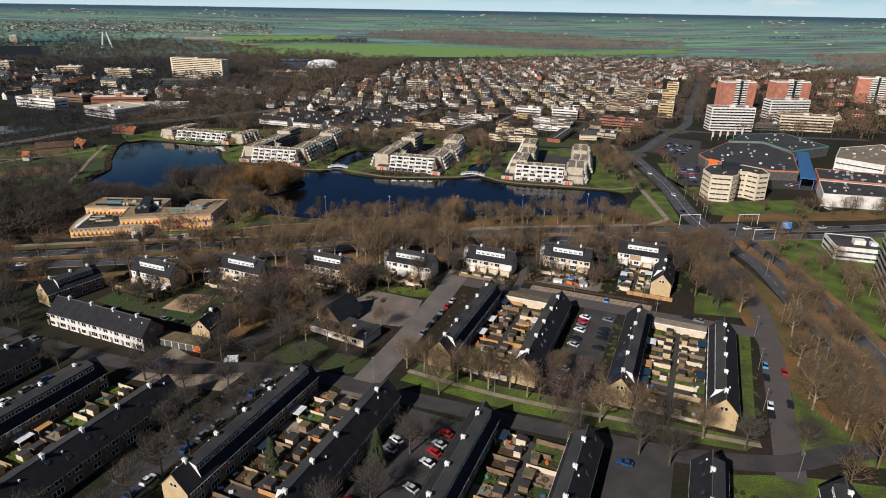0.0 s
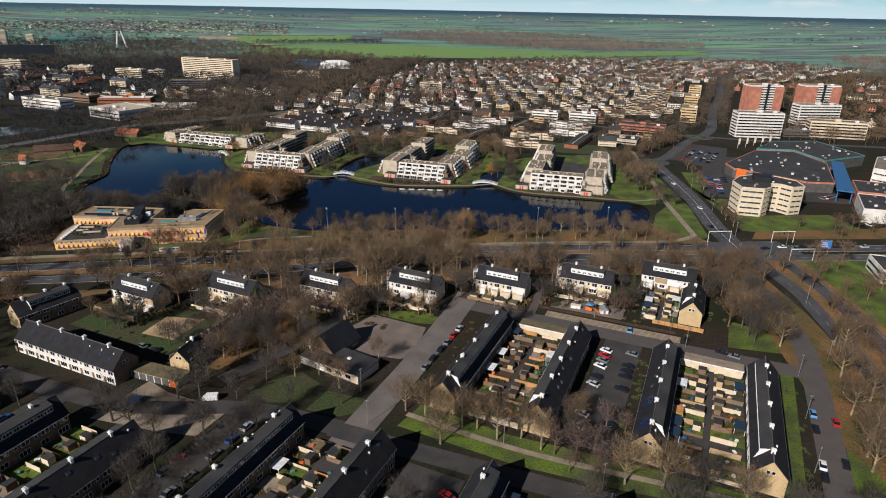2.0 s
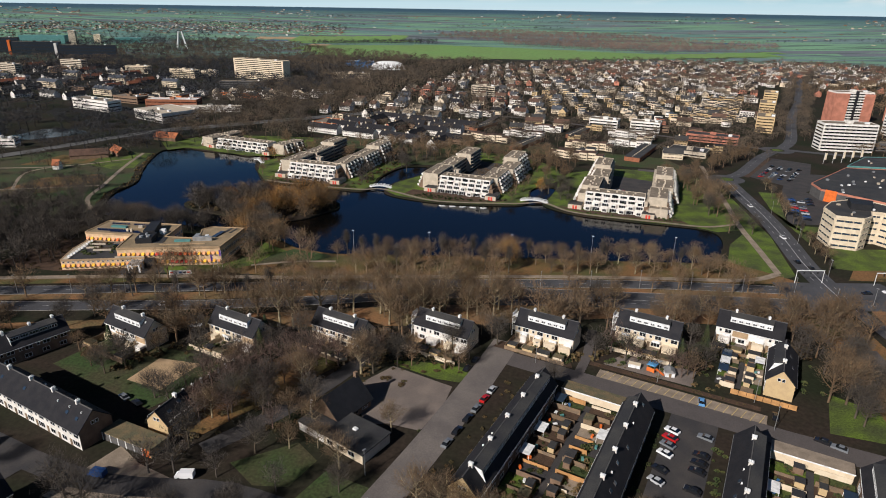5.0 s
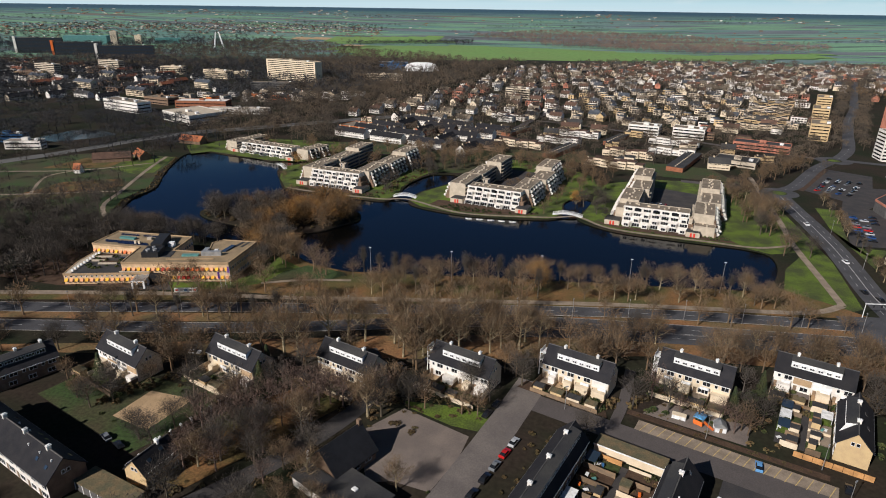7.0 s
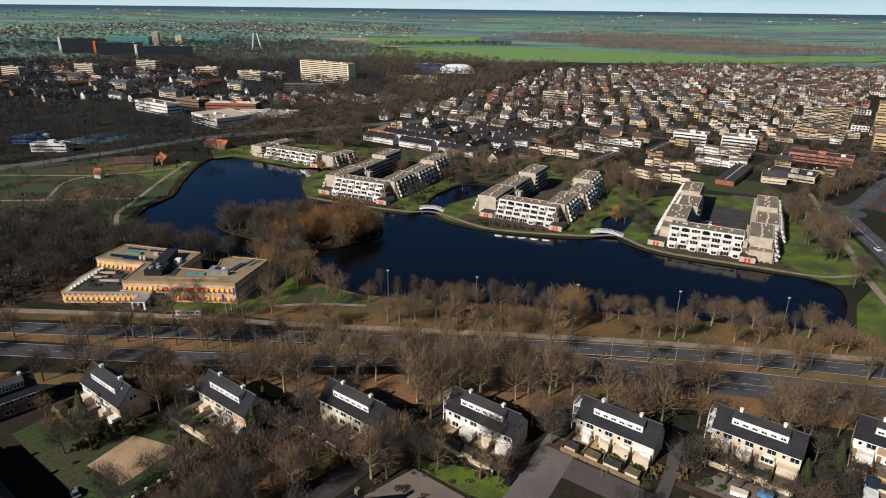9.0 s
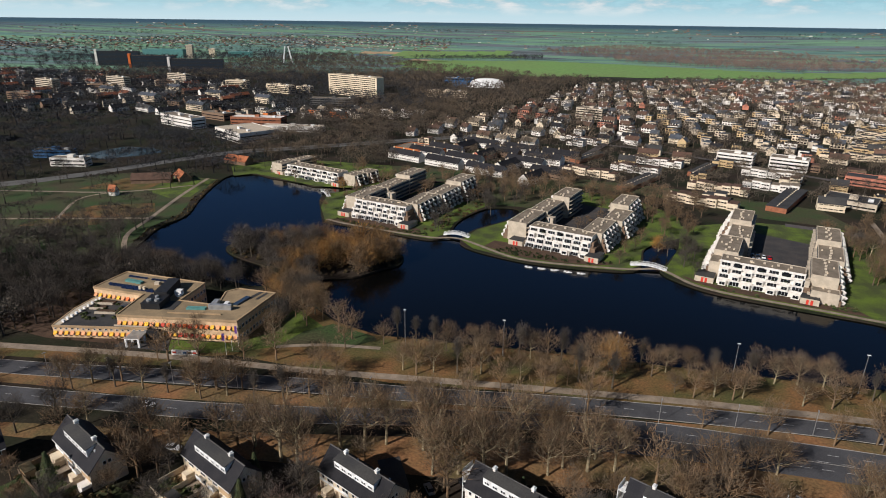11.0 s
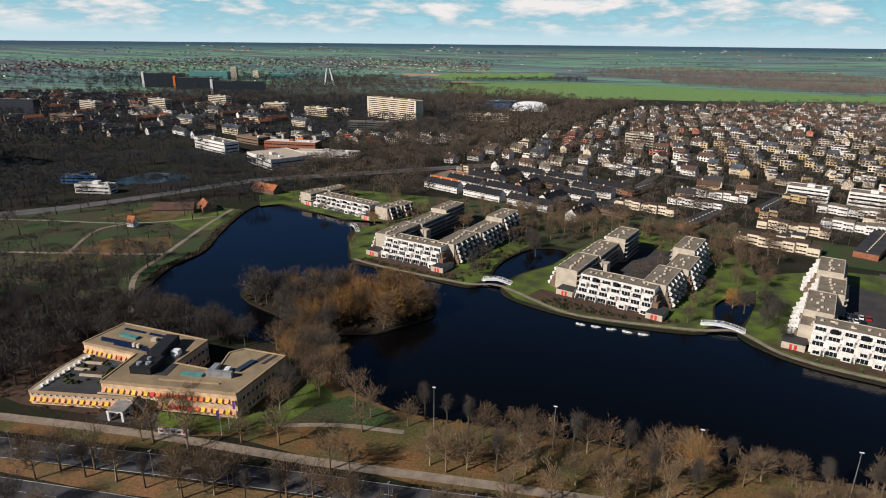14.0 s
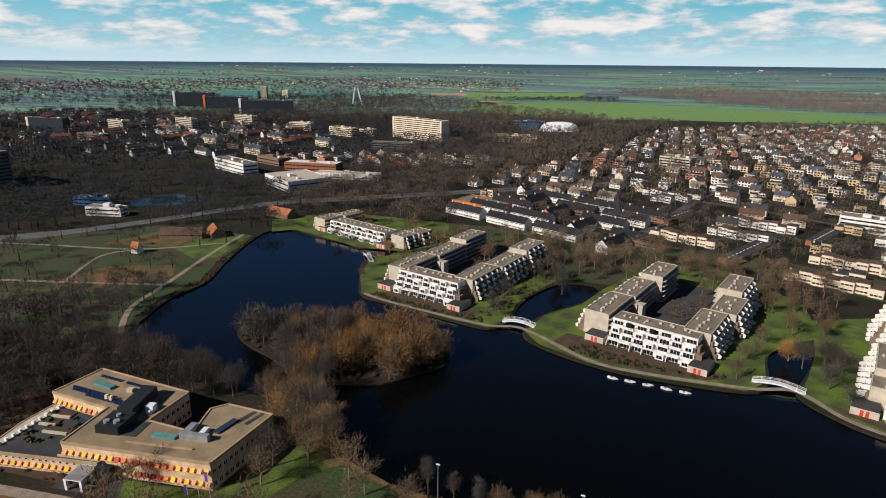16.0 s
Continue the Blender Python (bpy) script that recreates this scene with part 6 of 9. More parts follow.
# long dark slabs far west, each with a pale lift tower at its end
for x, yy, L, hgt, tn, end in ((-1150, 1400, 92, 11, 24, "render_white"), (-1035, 1372, 95, 9, 24, "orange"), (-880, 1303, 108, 9, 22, "render_white")):
    t = slab("tower_block", pose(x, yy, 0, 0, 0, tn), L, 14, hgt, "black", "long dark slab of flats far off", "flats", group="far slabs", bands="glass_blue")
    part("lift_tower", MB().box(-5.0, -1.0, 0, -0.2, 10, hgt * 2.9 + 4.5), M[end], t, "pale lift tower" if end == "render_white" else "orange lift tower")
for x, yy, L, hgt, tn in ((-847, 936, 46, 6, -16), (-778, 1006, 44, 6, -14), (-728, 1092, 46, 6, -14)):
    slab("tower_block", pose(x, yy, 0, 0, 0, tn), L, 12, hgt, "concrete", "grey mid-rise block of flats", "flats", group="mid-rise flats", fh=2.9)
slab("tower_block", pose(-612, 566, 0, 0, 0, -8), 62, 14, 10, "concrete_dark", "dark mid-rise flats with pale balcony bands", "flats", columns=False, balconies=True, fh=3.1)
t = slab("tower_block", pose(-955, 885, 0, 0, 0, 6), 66, 13, 7, "black", "dark slab of flats with a pale end", "flats", columns=False, bands="glass_blue")
part("end_wall", MB().box(-4.0, -0.5, 0, -0.1, 9, 21.5), M["render_white"], t, "pale patterned end")
# school, works and halls
slab("works_building", pose(-458, 722, 0, 0, 0, -24), 62, 16, 3, "render_white", "long white works with dark window bands", "works", columns=False, fh=3.5, bands="glass")
slab("school_building", pose(-357, 671, 0, 0, 0, -32), 52, 40, 2, "render_white", "white two-storey school with flat roof", "school", fh=4.3, roof="concrete")
slab("school_building", pose(-330, 712, 0, 0, 0, 10), 64, 12, 1, "render_white", "low white school wing with flat roof", "school", columns=False, fh=5.0, roof="concrete")
slab("sports_hall", pose(-385, 742, 0, 0, 0, 6), 58, 18, 2, "brick_red", "red brick sports hall with a pale roof", "hall", columns=False, fh=3.7, roof="render_white")
slab("sports_hall", pose(-440, 770, 0, 0, 0, -20), 40, 16, 2, "brick_brown", "brown hall with flat gravel roof", "hall", columns=False, fh=3.6)
slab("office_block", pose(-375, 919, 0, 0, 0, 8), 66, 14, 3, "concrete_dark", "low dark office with flat roof", "office", columns=False)
slab("office_block", pose(-796, 838, 0, 0, 0, -4), 52, 13, 3, "brick_brown", "long brown flats with three floors", "flats", columns=False)
slab("office_block", pose(-775, 961, 0, 0, 0, 14), 40, 12, 3, "brick_brown", "brown block with yellow brick end", "flats", columns=False, ends="brick_yellow")
slab("office_block", pose(-724, 1052, 0, 0, 0, 14), 36, 12, 3, "brick_brown", "brown block with cream end", "flats", columns=False, ends="render_cream")
for x, yy, L, fl, tn in ((-601, 1070, 38, 4, 4), (-509, 1041, 50, 4, -18), (-462, 1050, 24, 3, 0), (-250, 1065, 60, 3, 8)):
    slab("apartment_house", pose(x, yy, 0, 0, 0, tn), L, 13, fl, "render_cream", "cream flats with balconies and flat roof", "flats", balconies=True, group="cream flats", columns=False)
slab("sports_hall", pose(-1266, 1697, 0, 0, 0, 20), 110, 40, 5, "teal", "large teal hall far off", "hall", fh=4.4, bands="teal", roof="teal", columns=False)
slab("sports_hall", pose(-1090, 1850, 0, 0, 0, 30), 70, 30, 3, "teal", "teal hall far off", "hall", fh=4.2, bands="teal", roof="teal", columns=False)
slab("tower_block", pose(-1148, 1731, 0, 0, 0, 15), 17, 15, 12, "concrete", "slim grey tower far off", "flats", columns=False)
slab("tower_block", pose(-1111, 1784, 0, 0, 0, 15), 17, 15, 8, "render_cream", "short cream tower far off", "flats", columns=False)
slab("stadium_stand", pose(-284, 1302, 0, 0, 0, 5), 56, 14, 2, "blue", "blue sports stand with white roof", "stand", fh=4.0, columns=False, roof="render_white")


def gabled_flats(x, y, turn, length):
    """Four-storey cream flats under a pitched slate roof."""
    t = root("apartment_house", pose(x, y, 0, 0, 0, turn), "cream flats with pitched grey slate roof", "flats", "slate-roofed flats")
    part("wall", MB().box(0, 0, 0, length, 11, 8.2), M["render_cream"], t)
    part("gable", MB().extrude_y([(0, 8.2), (11, 8.2), (5.5, 11.2)], 0, length), M["render_cream"], t, at=Matrix.Rotation(math.pi / 2, 4, "Z") @ Matrix.Translation((0, -length, 0)))
    for sgn in (0, 1):
        y0, y1 = (-0.6, 5.5) if sgn == 0 else (5.5, 11.6)
        z0, z1 = (7.9, 11.4) if sgn == 0 else (11.4, 7.9)
        part("roof", MB().face([(-0.4, y0, z0), (length + 0.4, y0, z0), (length + 0.4, y1, z1), (-0.4, y1, z1)]).face([(-0.4, y0, z0 + 0.25), (length + 0.4, y0, z0 + 0.25), (length + 0.4, y1, z1 + 0.25), (-0.4, y1, z1 + 0.25)]), M["slate"], t)
    for k in range(3):
        part("window", band(length - 2.0, max(3, int(length / 3.2)), "render_cream", "glass", 0.3), None, t, at=pose(length / 2, 0, 0.7 + 2.6 * k))
    for k in range(int(length / 9)):
        part("chimney", MB().box(4 + 9 * k, 5.0, 10.6, 5 + 9 * k, 6.0, 12.6), M["render_cream"], t)
    c, sn = math.cos(radians(turn)), math.sin(radians(turn))
    take(x + length / 2 * c - 5.5 * sn, y + length / 2 * sn + 5.5 * c, turn, length / 2, 6)


for x, yy, tn, L in ((-656, 990, -10, 28), (-553, 943, -14, 30), (-500, 824, -20, 34), (-458, 918, -20, 28), (-619, 884, -18, 36), (-732, 937, -18, 36)):
    gabled_flats(x, yy, tn, L)
slab("office_block", pose(-20, 920, 0, 0, 0, -22), 34, 16, 4, "concrete", "grey office block among houses", "office")

# pink brick towers with white mid-rise in front
for x, yy, turn, wd in ((376, 764, 2, 40), (446, 772, 2, 44), (596, 838, -25, 46)):
    t = slab("tower_block", pose(x, yy, 0, 0, 0, turn), wd, 17, 11, "render_white", "tall tower block with pink brick ends", "flats", balconies=True, group="pink towers")
    hh = 11 * 2.9 + 0.6
    part("end_wall", MB().box(-0.5, -1.7, 0, wd * 0.34, 17.6, hh - 1.0), M["brick_pink"], t, "pink brick end")
    part("end_wall", MB().box(wd * 0.74, -1.7, 0, wd + 0.5, 17.6, hh - 1.5), M["brick_pink"], t, "pink brick end")
    part("stair_core", MB().box(wd * 0.5, -2.0, 0, wd * 0.56, 0, hh + 1.5), M["black"], t)
slab("tower_block", pose(294, 614, 0, 0, 0, -5), 43, 16, 8, "render_white", "white mid-rise flats with balconies", "flats", balconies=True, group="mid-rise flats", fh=2.8)
slab("tower_block", pose(396, 688, 0, 0, 0, 3), 46, 16, 7, "render_white", "white mid-rise flats with balconies", "flats", balconies=True, group="mid-rise flats")
slab("tower_block", pose(370, 621, 0, 0, 0, -15), 50, 16, 5, "render_cream", "cream mid-rise flats with balconies", "flats", balconies=True, group="mid-rise flats")
slab("office_block", pose(342, 619, 0, 0, 0, -8), 26, 10, 2, "concrete_dark", "low dark link building between flats", "office", columns=False)
for x, yy in ((270, 694), (312, 796), (356, 895)):
    slab("tower_block", pose(x, yy, 0, 0, 0, -22), 16, 30, 5, "brick_yellow", "yellow brick flats beside the boulevard", "flats", group="yellow flats", columns=False)
slab("school_building", pose(156, 578, 0, 0, 0, -26), 30, 22, 1, "concrete", "grey flat-roofed school hall", "school", columns=False, fh=3.6, roof="felt_roof")
slab("school_building", pose(188, 640, 0, 0, 0, -24), 44, 16, 2, "brick_pink", "red brick school wing with dark roof", "school", columns=False, roof="felt_roof")


def poly_block(name, pts, height, wall, roof_mat, label, category, group="", floors=0, rim="concrete", glass="glass_blue"):
    """A flat-roofed building on any outline, with a rim, roof units and optional window bands."""
    cx, cy = sum(p[0] for p in pts) / len(pts), sum(p[1] for p in pts) / len(pts)
    pts = [(p[0] - cx, p[1] - cy) for p in pts]
    n = len(pts)
    if sum(pts[i][0] * pts[(i + 1) % n][1] - pts[(i + 1) % n][0] * pts[i][1] for i in range(n)) < 0:
        pts = pts[::-1]
    t = root(name, pose(cx, cy, 0), label, category, group)
    wl = MB()
    for i in range(n):
        p, q = Vector(pts[i]), Vector(pts[(i + 1) % n])
        wl.face([(*p, 0), (*q, 0), (*q, height), (*p, height)])
        d = (q - p).normalized()
        o = Vector((d.y, -d.x))
        p1, q1, p2, q2 = p + o * 0.2, q + o * 0.2, p - o * 0.3, q - o * 0.3
        part("fascia", MB().face([(*p1, height - 0.9), (*q1, height - 0.9), (*q1, height + 0.3), (*p1, height + 0.3)]).face([(*p1, height + 0.3), (*q1, height + 0.3), (*q2, height + 0.3), (*p2, height + 0.3)]).face([(*p2, height), (*q2, height), (*q2, height + 0.3), (*p2, height + 0.3)]), M[rim], t)
        for k in range(floors):
            if (q - p).length > 5:
                m = (p + q) / 2
                part("window", band((q - p).length - 1.2, max(2, int((q - p).length / 3.5)), wall, glass, 0.25), None, t, at=pose(m.x, m.y, 1.0 + k * (height - 0.8) / floors, 0, 0, math.degrees(math.atan2(d.y, d.x))))
    part("wall", wl, M[wall], t)
    bm = bmesh.new()
    top = bm.faces.new([bm.verts.new((p[0], p[1], height)) for p in pts])
    bmesh.ops.triangulate(bm, faces=[top])
    me = bpy.data.meshes.new("roof")
    bm.to_mesh(me)
    bm.free()
    me.materials.append(M[roof_mat])
    part("roof", me, None, t)
    rr = random.Random(int(cx * 7 + cy))
    xs, ys = [p[0] for p in pts], [p[1] for p in pts]
    for _ in range(40):
        a, b = rr.uniform(min(xs), max(xs)), rr.uniform(min(ys), max(ys))
        if all(inside(pts, a + u, b + w) for u in (-2, 3) for w in (-2, 3)):
            k = rr.uniform(0.7, 1.7)
            part("plant_unit", MB().box(a, b, height, a + k, b + rr.uniform(0.7, 1.5), height + rr.uniform(0.5, 1.2)), rr.choice((M["white"], M["metal_grey"], M["concrete"])), t)
    HALLS.append([(p[0] + cx, p[1] + cy) for p in pts])
    return t


HALLS = []
# office with angled front at the junction
ob = poly_block("office_block", [(183, 368), (195, 364.5), (201, 369), (205, 377), (210, 376), (214, 369), (222, 371), (224, 384), (216, 394), (204, 398), (193, 393), (184, 382)], 17.0, "render_cream", "felt_roof", "cream office with dark window bands", "office", floors=5, rim="render_cream")
part("upper_storey", MB().prism([(-8, 2), (1, -1), (6, 8), (-4, 13)], 17, 20.2), M["black"], ob)
# shopping centre of low black roofs
hall = poly_block("shopping_centre", [(220, 456), (253, 420), (271, 418), (300, 476), (297, 516), (267, 519), (246, 497), (221, 471)], 7.0, "concrete_dark", "felt_roof", "low shopping hall with black roof and orange fascia", "shopping centre", "shopping halls", rim="brick_pink")
poly_block("shopping_centre", [(268, 520), (297.5, 517), (301, 480), (345, 500), (338, 556), (298, 552)], 8.2, "concrete_dark", "felt_roof", "dark shopping hall with black felt roof", "shopping centre", "shopping halls", rim="teal")
poly_block("shopping_centre", [(251, 358), (286, 349), (304, 376), (268, 390)], 8.0, "render_white", "felt_roof", "low shopping hall with white wall and black roof", "shopping centre", "shopping halls", rim="render_white")
poly_block("shopping_centre", [(268.5, 391), (304.5, 377), (325, 402), (283, 419)], 9.0, "brick_pink", "felt_roof", "low shopping hall with black roof and orange fascia", "shopping centre", "shopping halls", rim="brick_pink")
poly_block("shopping_centre", [(318, 450), (338, 424), (391, 468), (391, 500), (345, 486)], 10.0, "render_white", "gravel_roof", "white shopping hall with window bands", "shopping centre", "shopping halls", floors=2, rim="render_white")
for k in range(4):
    p = Vector((220, 456)).lerp(Vector((253, 420)), (k + 0.5) / 4)
    o = hall.matrix_world.translation
    part("shop_front", MB().box(-3.4, -0.5, 0, 3.4, 0.1, 5.2 if k else 7.6, bottom=True), M["orange" if k == 0 else "glass"], hall, "tall orange shop entrance front" if k == 0 else "dark glazed shop front", at=pose(p.x - o.x, p.y - o.y, 0, 0, 0, -47.5))
b = root("shop_canopy", pose(284, 433, 0, 0, 0, -28), "blue glazed shop canopy", "canopy")
part("roof", MB().face([(-5, -42, 8), (5, -42, 8), (4, 42, 10), (-4, 42, 10)]).box(-5, -42.2, 7.2, 5, -42, 8), M["blue"], b)
part("post", MB().box(-4.2, -41, 0, -3.6, -40.4, 8), M["blue"], b)
part("post", MB().box(3.6, -41, 0, 4.2, -40.4, 8), M["blue"], b)
part("post", MB().box(-3.4, 40, 0, -2.8, 40.6, 9.8), M["blue"], b)
for k in range(5):
    f = root("banner_pole", pose(272 + 9 * k, 560 + 4 * k, 0), "pale yellow banner on a pole by the shops", "banner", "shop banners")
    part("pole", MB().tube((0, 0, 0), (0, 0, 9), 0.12, 0.1, 6), M["white"], f)
    part("banner", MB().box(0.1, -0.03, 3.5, 1.7, 0.03, 8.8), M["render_cream"], f)
sg = root("road_sign", pose(200, 308, 0, 0, 0, -10), "large blue direction sign on posts", "road sign")
part("panel", MB().box(-2.4, -0.08, 2.6, 2.4, 0.08, 6.4, bottom=True), M["blue_sign"], sg)
part("panel_border", MB().box(-2.5, 0.08, 2.5, 2.5, 0.14, 6.5, bottom=True), M["white"], sg)
for k in (-1.6, 1.6):
    part("post", MB().tube((k, 0.2, 0), (k, 0.2, 6.2), 0.1, 0.1, 6), M["metal_grey"], sg)
for k in range(3):
    part("bar", MB().box(-1.8, -0.12, 3.2 + 1.0 * k, 1.4 - 0.5 * k, -0.08, 3.6 + 1.0 * k), M["white"], sg)
slab("office_block", pose(203, 271, 0, 0, 0, -18), 21, 20, 2, "render_white", "low white building with blue windows", "office", bands="glass_blue", columns=False, roof="felt_roof")
slab("tower_block", pose(211, 252, 0, 0, 0, -118.5), 50, 14, 12, "concrete", "tall grey flats beside the boulevard", "flats", balconies=True)
# red roofed house, farm and park huts on the west shore
for x, yy, L, wd, turn, col, lab in ((-270, 571, 22, 9, -12, "tiles_red", "long house with bright orange-red roof"), (-295, 500, 26, 9, 25, "tiles_brown", "old farmhouse with brown tiled roof"), (-279, 512, 16, 8, -40, "tiles_red", "barn with red tiled roof"), (-296, 464, 5, 4, 0, "tiles_red", "small white park kiosk")):
    t = root("farm_house", pose(x, yy, 0, 0, 0, turn + 90), lab, "house", "houses on the west shore")
    part("wall", MB().extrude_y([(-wd / 2, 0), (wd / 2, 0), (wd / 2, 3.0), (0, 6.6), (-wd / 2, 3.0)], -L / 2, L / 2), M["render_white"] if L < 6 else M["brick_brown"], t)
    part("roof", MB().extrude_y([(-wd / 2 - 0.4, 2.7), (0, 6.6), (wd / 2 + 0.4, 2.7), (wd / 2 + 0.4, 2.95), (0, 6.9), (-wd / 2 - 0.4, 2.95)], -L / 2 - 0.3, L / 2 + 0.3), M[col], t)
    take(x, yy, turn, L / 2, wd / 2)
slab("office_block", pose(-440, 540, 0, 0, 0, 12), 32, 9, 2, "blue", "low blue hall among trees", "hall", columns=False)
slab("office_block", pose(-402, 519, 0, 0, 0, 12), 28, 9, 2, "render_white", "low white hall among trees", "hall", columns=False)
# sports hall dome
take(-205, 1230, 22, 70, 50)
d = root("sports_dome", pose(-190, 1246, 0, 0, 0, 12), "white air-supported sports dome", "dome")
mb = MB()
for i in range(10):
    for j in range(8):
        def dp(a, b):
            x = -1 + 2 * a / 10
            ang = math.pi * b / 8
            k = (1 - abs(x) ** 3.0) ** 0.5
            return (x * 34, -math.cos(ang) * 17 * k, math.sin(ang) * 15 * k)
        mb.face([dp(i, j), dp(i + 1, j), dp(i + 1, j + 1), dp(i, j + 1)])
part("shell", mb, M["white"], d)
part("hall", MB().box(-62, -2, 0, -36, 14, 6.5), M["blue"], d)
part("hall_roof", MB().box(-63, -3, 6.5, -35, 15, 7.2, bottom=True), M["blue"], d)
take(-200, 1262, 22, 60, 20)
# white masts
mast = root("white_mast", pose(-800, 1672, 0), "pair of tall white leaning masts far off", "mast")
part("leg", MB().tube((-14, 0, 0), (-6, 0, 42), 2.2, 1.6, 8), M["white"], mast)
part("leg", MB().tube((12, 0, 0), (2, 0, 42), 2.2, 1.6, 8), M["white"], mast)

# ---------------------------------------------------------------- streets of smaller houses beyond the lake


FAR_MATS = ["render_white", "render_cream", "brick_yellow", "brick_pink", "brick_brown", "brick_red", "concrete", "tiles_brown", "tiles", "felt_roof", "gravel_roof", "glass", "tiles_rust", "school_orange", "slate"]


def far_row(x, yy, turn, length, wall, roofm, flat, label, group, bucket=None):
    """A short row of houses; with a bucket its faces join that one mesh of uncounted houses."""
    h = length / 2
    wl, rl, wn_, cl = MB(), MB(), MB(), MB()
    walls, roofs = [], []
    if flat:
        units = max(1, round(length / 6.0))
        for k in range(units):
            xa, xb, o = -h + length * k / units, -h + length * (k + 1) / units, 0.0 if bucket is not None else (0.9 if k % 2 else -0.9)
            top = 5.8 if k % 3 or bucket is not None else 4.6
            wl.box(xa, -4 + o, 0, xb, 4 + o, top)
            roofs.append(MB().box(xa + 0.15, -4.1 + o, top, xb - 0.05, 4.1 + o, top + 0.3))
            walls.append(MB().box(xa, -4 + o, 0, xb, 4 + o, top))
            rl.box(xa + 0.15, -4.1 + o, top, xb - 0.05, 4.1 + o, top + 0.3)
            if k == 0:
                cl.box(xa + 1.0, 0.5 + o, top + 0.3, xa + 2.0, 1.5 + o, top + 1.0)
    else:
        sec = [(-4, 0), (4, 0), (4, 5.2), (0, 8.4), (-4, 5.2)]
        for i in (1, 4):
            a, b = sec[i], sec[(i + 1) % 5]
            wl.face([(-h, a[0], a[1]), (h, a[0], a[1]), (h, b[0], b[1]), (-h, b[0], b[1])])
        for xx in (-h, h):
            wl.face([(xx, p[0], p[1]) for p in sec])
        for s in (-1, 1):
            rl.face([(-h - 0.2, s * 4.4, 4.9), (h + 0.2, s * 4.4, 4.9), (h + 0.2, 0, 8.6), (-h - 0.2, 0, 8.6)])
            rl.face([(-h - 0.2, s * 4.4, 4.7), (h + 0.2, s * 4.4, 4.7), (h + 0.2, s * 4.4, 4.9), (-h - 0.2, s * 4.4, 4.9)])
        roofs.append(rl)
        walls.append(wl)
        for k in range(max(1, int(length / 11))):
            cl.box(-h + 3 + 11 * k, -0.4, 8.0, -h + 3.9 + 11 * k, 0.4, 9.6)
    take(x, yy, turn, h, 4.5)
    if bucket is not None:
        for z in (0.8, 3.4):
            for k in range(int(length / 3.0)):
                wn_.face([(-h + 0.8 + 3 * k, -4.05, z), (-h + 2.6 + 3 * k, -4.05, z), (-h + 2.6 + 3 * k, -4.05, z + 1.3), (-h + 0.8 + 3 * k, -4.05, z + 1.3)])
        c, s = math.cos(radians(turn)), math.sin(radians(turn))
        for src, mat in ((wl, wall), (rl, roofm), (wn_, "glass"), (cl, "render_white")):
            k, mi = len(bucket.v), FAR_MATS.index(mat)
            bucket.v += [(x + p[0] * c - p[1] * s, yy + p[0] * s + p[1] * c, p[2]) for p in src.v]
            bucket.f += [tuple(k + i for i in f) for f in src.f]
            bucket.m += [mi] * len(src.f)
        return None
    t = root("house_row", pose(x, yy, 0, 0, 0, turn), label, "row houses", group)
    for one in walls:
        part("wall", one, M[wall], t)
    for one in roofs:
        part("roof", one, M[roofm], t)
    for k in range(0, len(cl.v), 8):
        one = MB()
        one.v, one.f, one.m = cl.v[k:k + 8], [(0, 1, 5, 4), (1, 2, 6, 5), (2, 3, 7, 6), (3, 0, 4, 7), (4, 5, 6, 7)], [0] * 5
        part("chimney", one, M["render_cream"], t)
    for z in (0.7, 3.3):
        if flat:
            units = max(1, round(length / 6.0))
            for k in range(units):
                if z < 2 or k % 3:
                    part("window", band(length / units - 0.6, 3, wall, "glass", 0.3), None, t, at=pose(-h + length * (k + 0.5) / units, -4.02 + (0.9 if k % 2 else -0.9), z))
        else:
            part("window", band(length - 0.8, max(2, int(length / 2.6)), wall, "glass", 0.45), None, t, at=pose(0, -4.0, z))
    return t


rf = random.Random(11)
ZIGZAG = [(6.5, 614, -23, 42), (56, 669.5, -22, 46), (94, 591.5, -20, 40), (141, 647.5, -20, 42), (40, 636, -25, 38), (78.5, 553.5, -21, 44), (131, 607, -20, 36), (-87, 700, -18, 42), (-7, 752, -30, 42)]
GARAGES = [(2, 674, 63, 44, 9), (41, 596, 63, 52, 10), (92, 652, 63, 42, 9), (134, 574, 64, 60, 12)]
FAR_ROWS = 0


def in_any(x, y, polys):
    return any(inside(p, x, y) for p in polys)


def near_road(x, y, margin=0.6):
    for line, hw in ROADS:
        lim = hw + margin
        for i in range(len(line) - 1):
            (ax, ay), (bx, by) = line[i], line[i + 1]
            if min(ax, bx) - lim > x or max(ax, bx) + lim < x or min(ay, by) - lim > y or max(ay, by) + lim < y:
                continue
            dx, dy = bx - ax, by - ay
            q = max(0, min(1, ((x - ax) * dx + (y - ay) * dy) / (dx * dx + dy * dy + 1e-9)))
            if math.hypot(x - ax - q * dx, y - ay - q * dy) < lim:
                return True
    return False


def near_line(x, y, margin):
    return near_road(x, y, margin - 4)


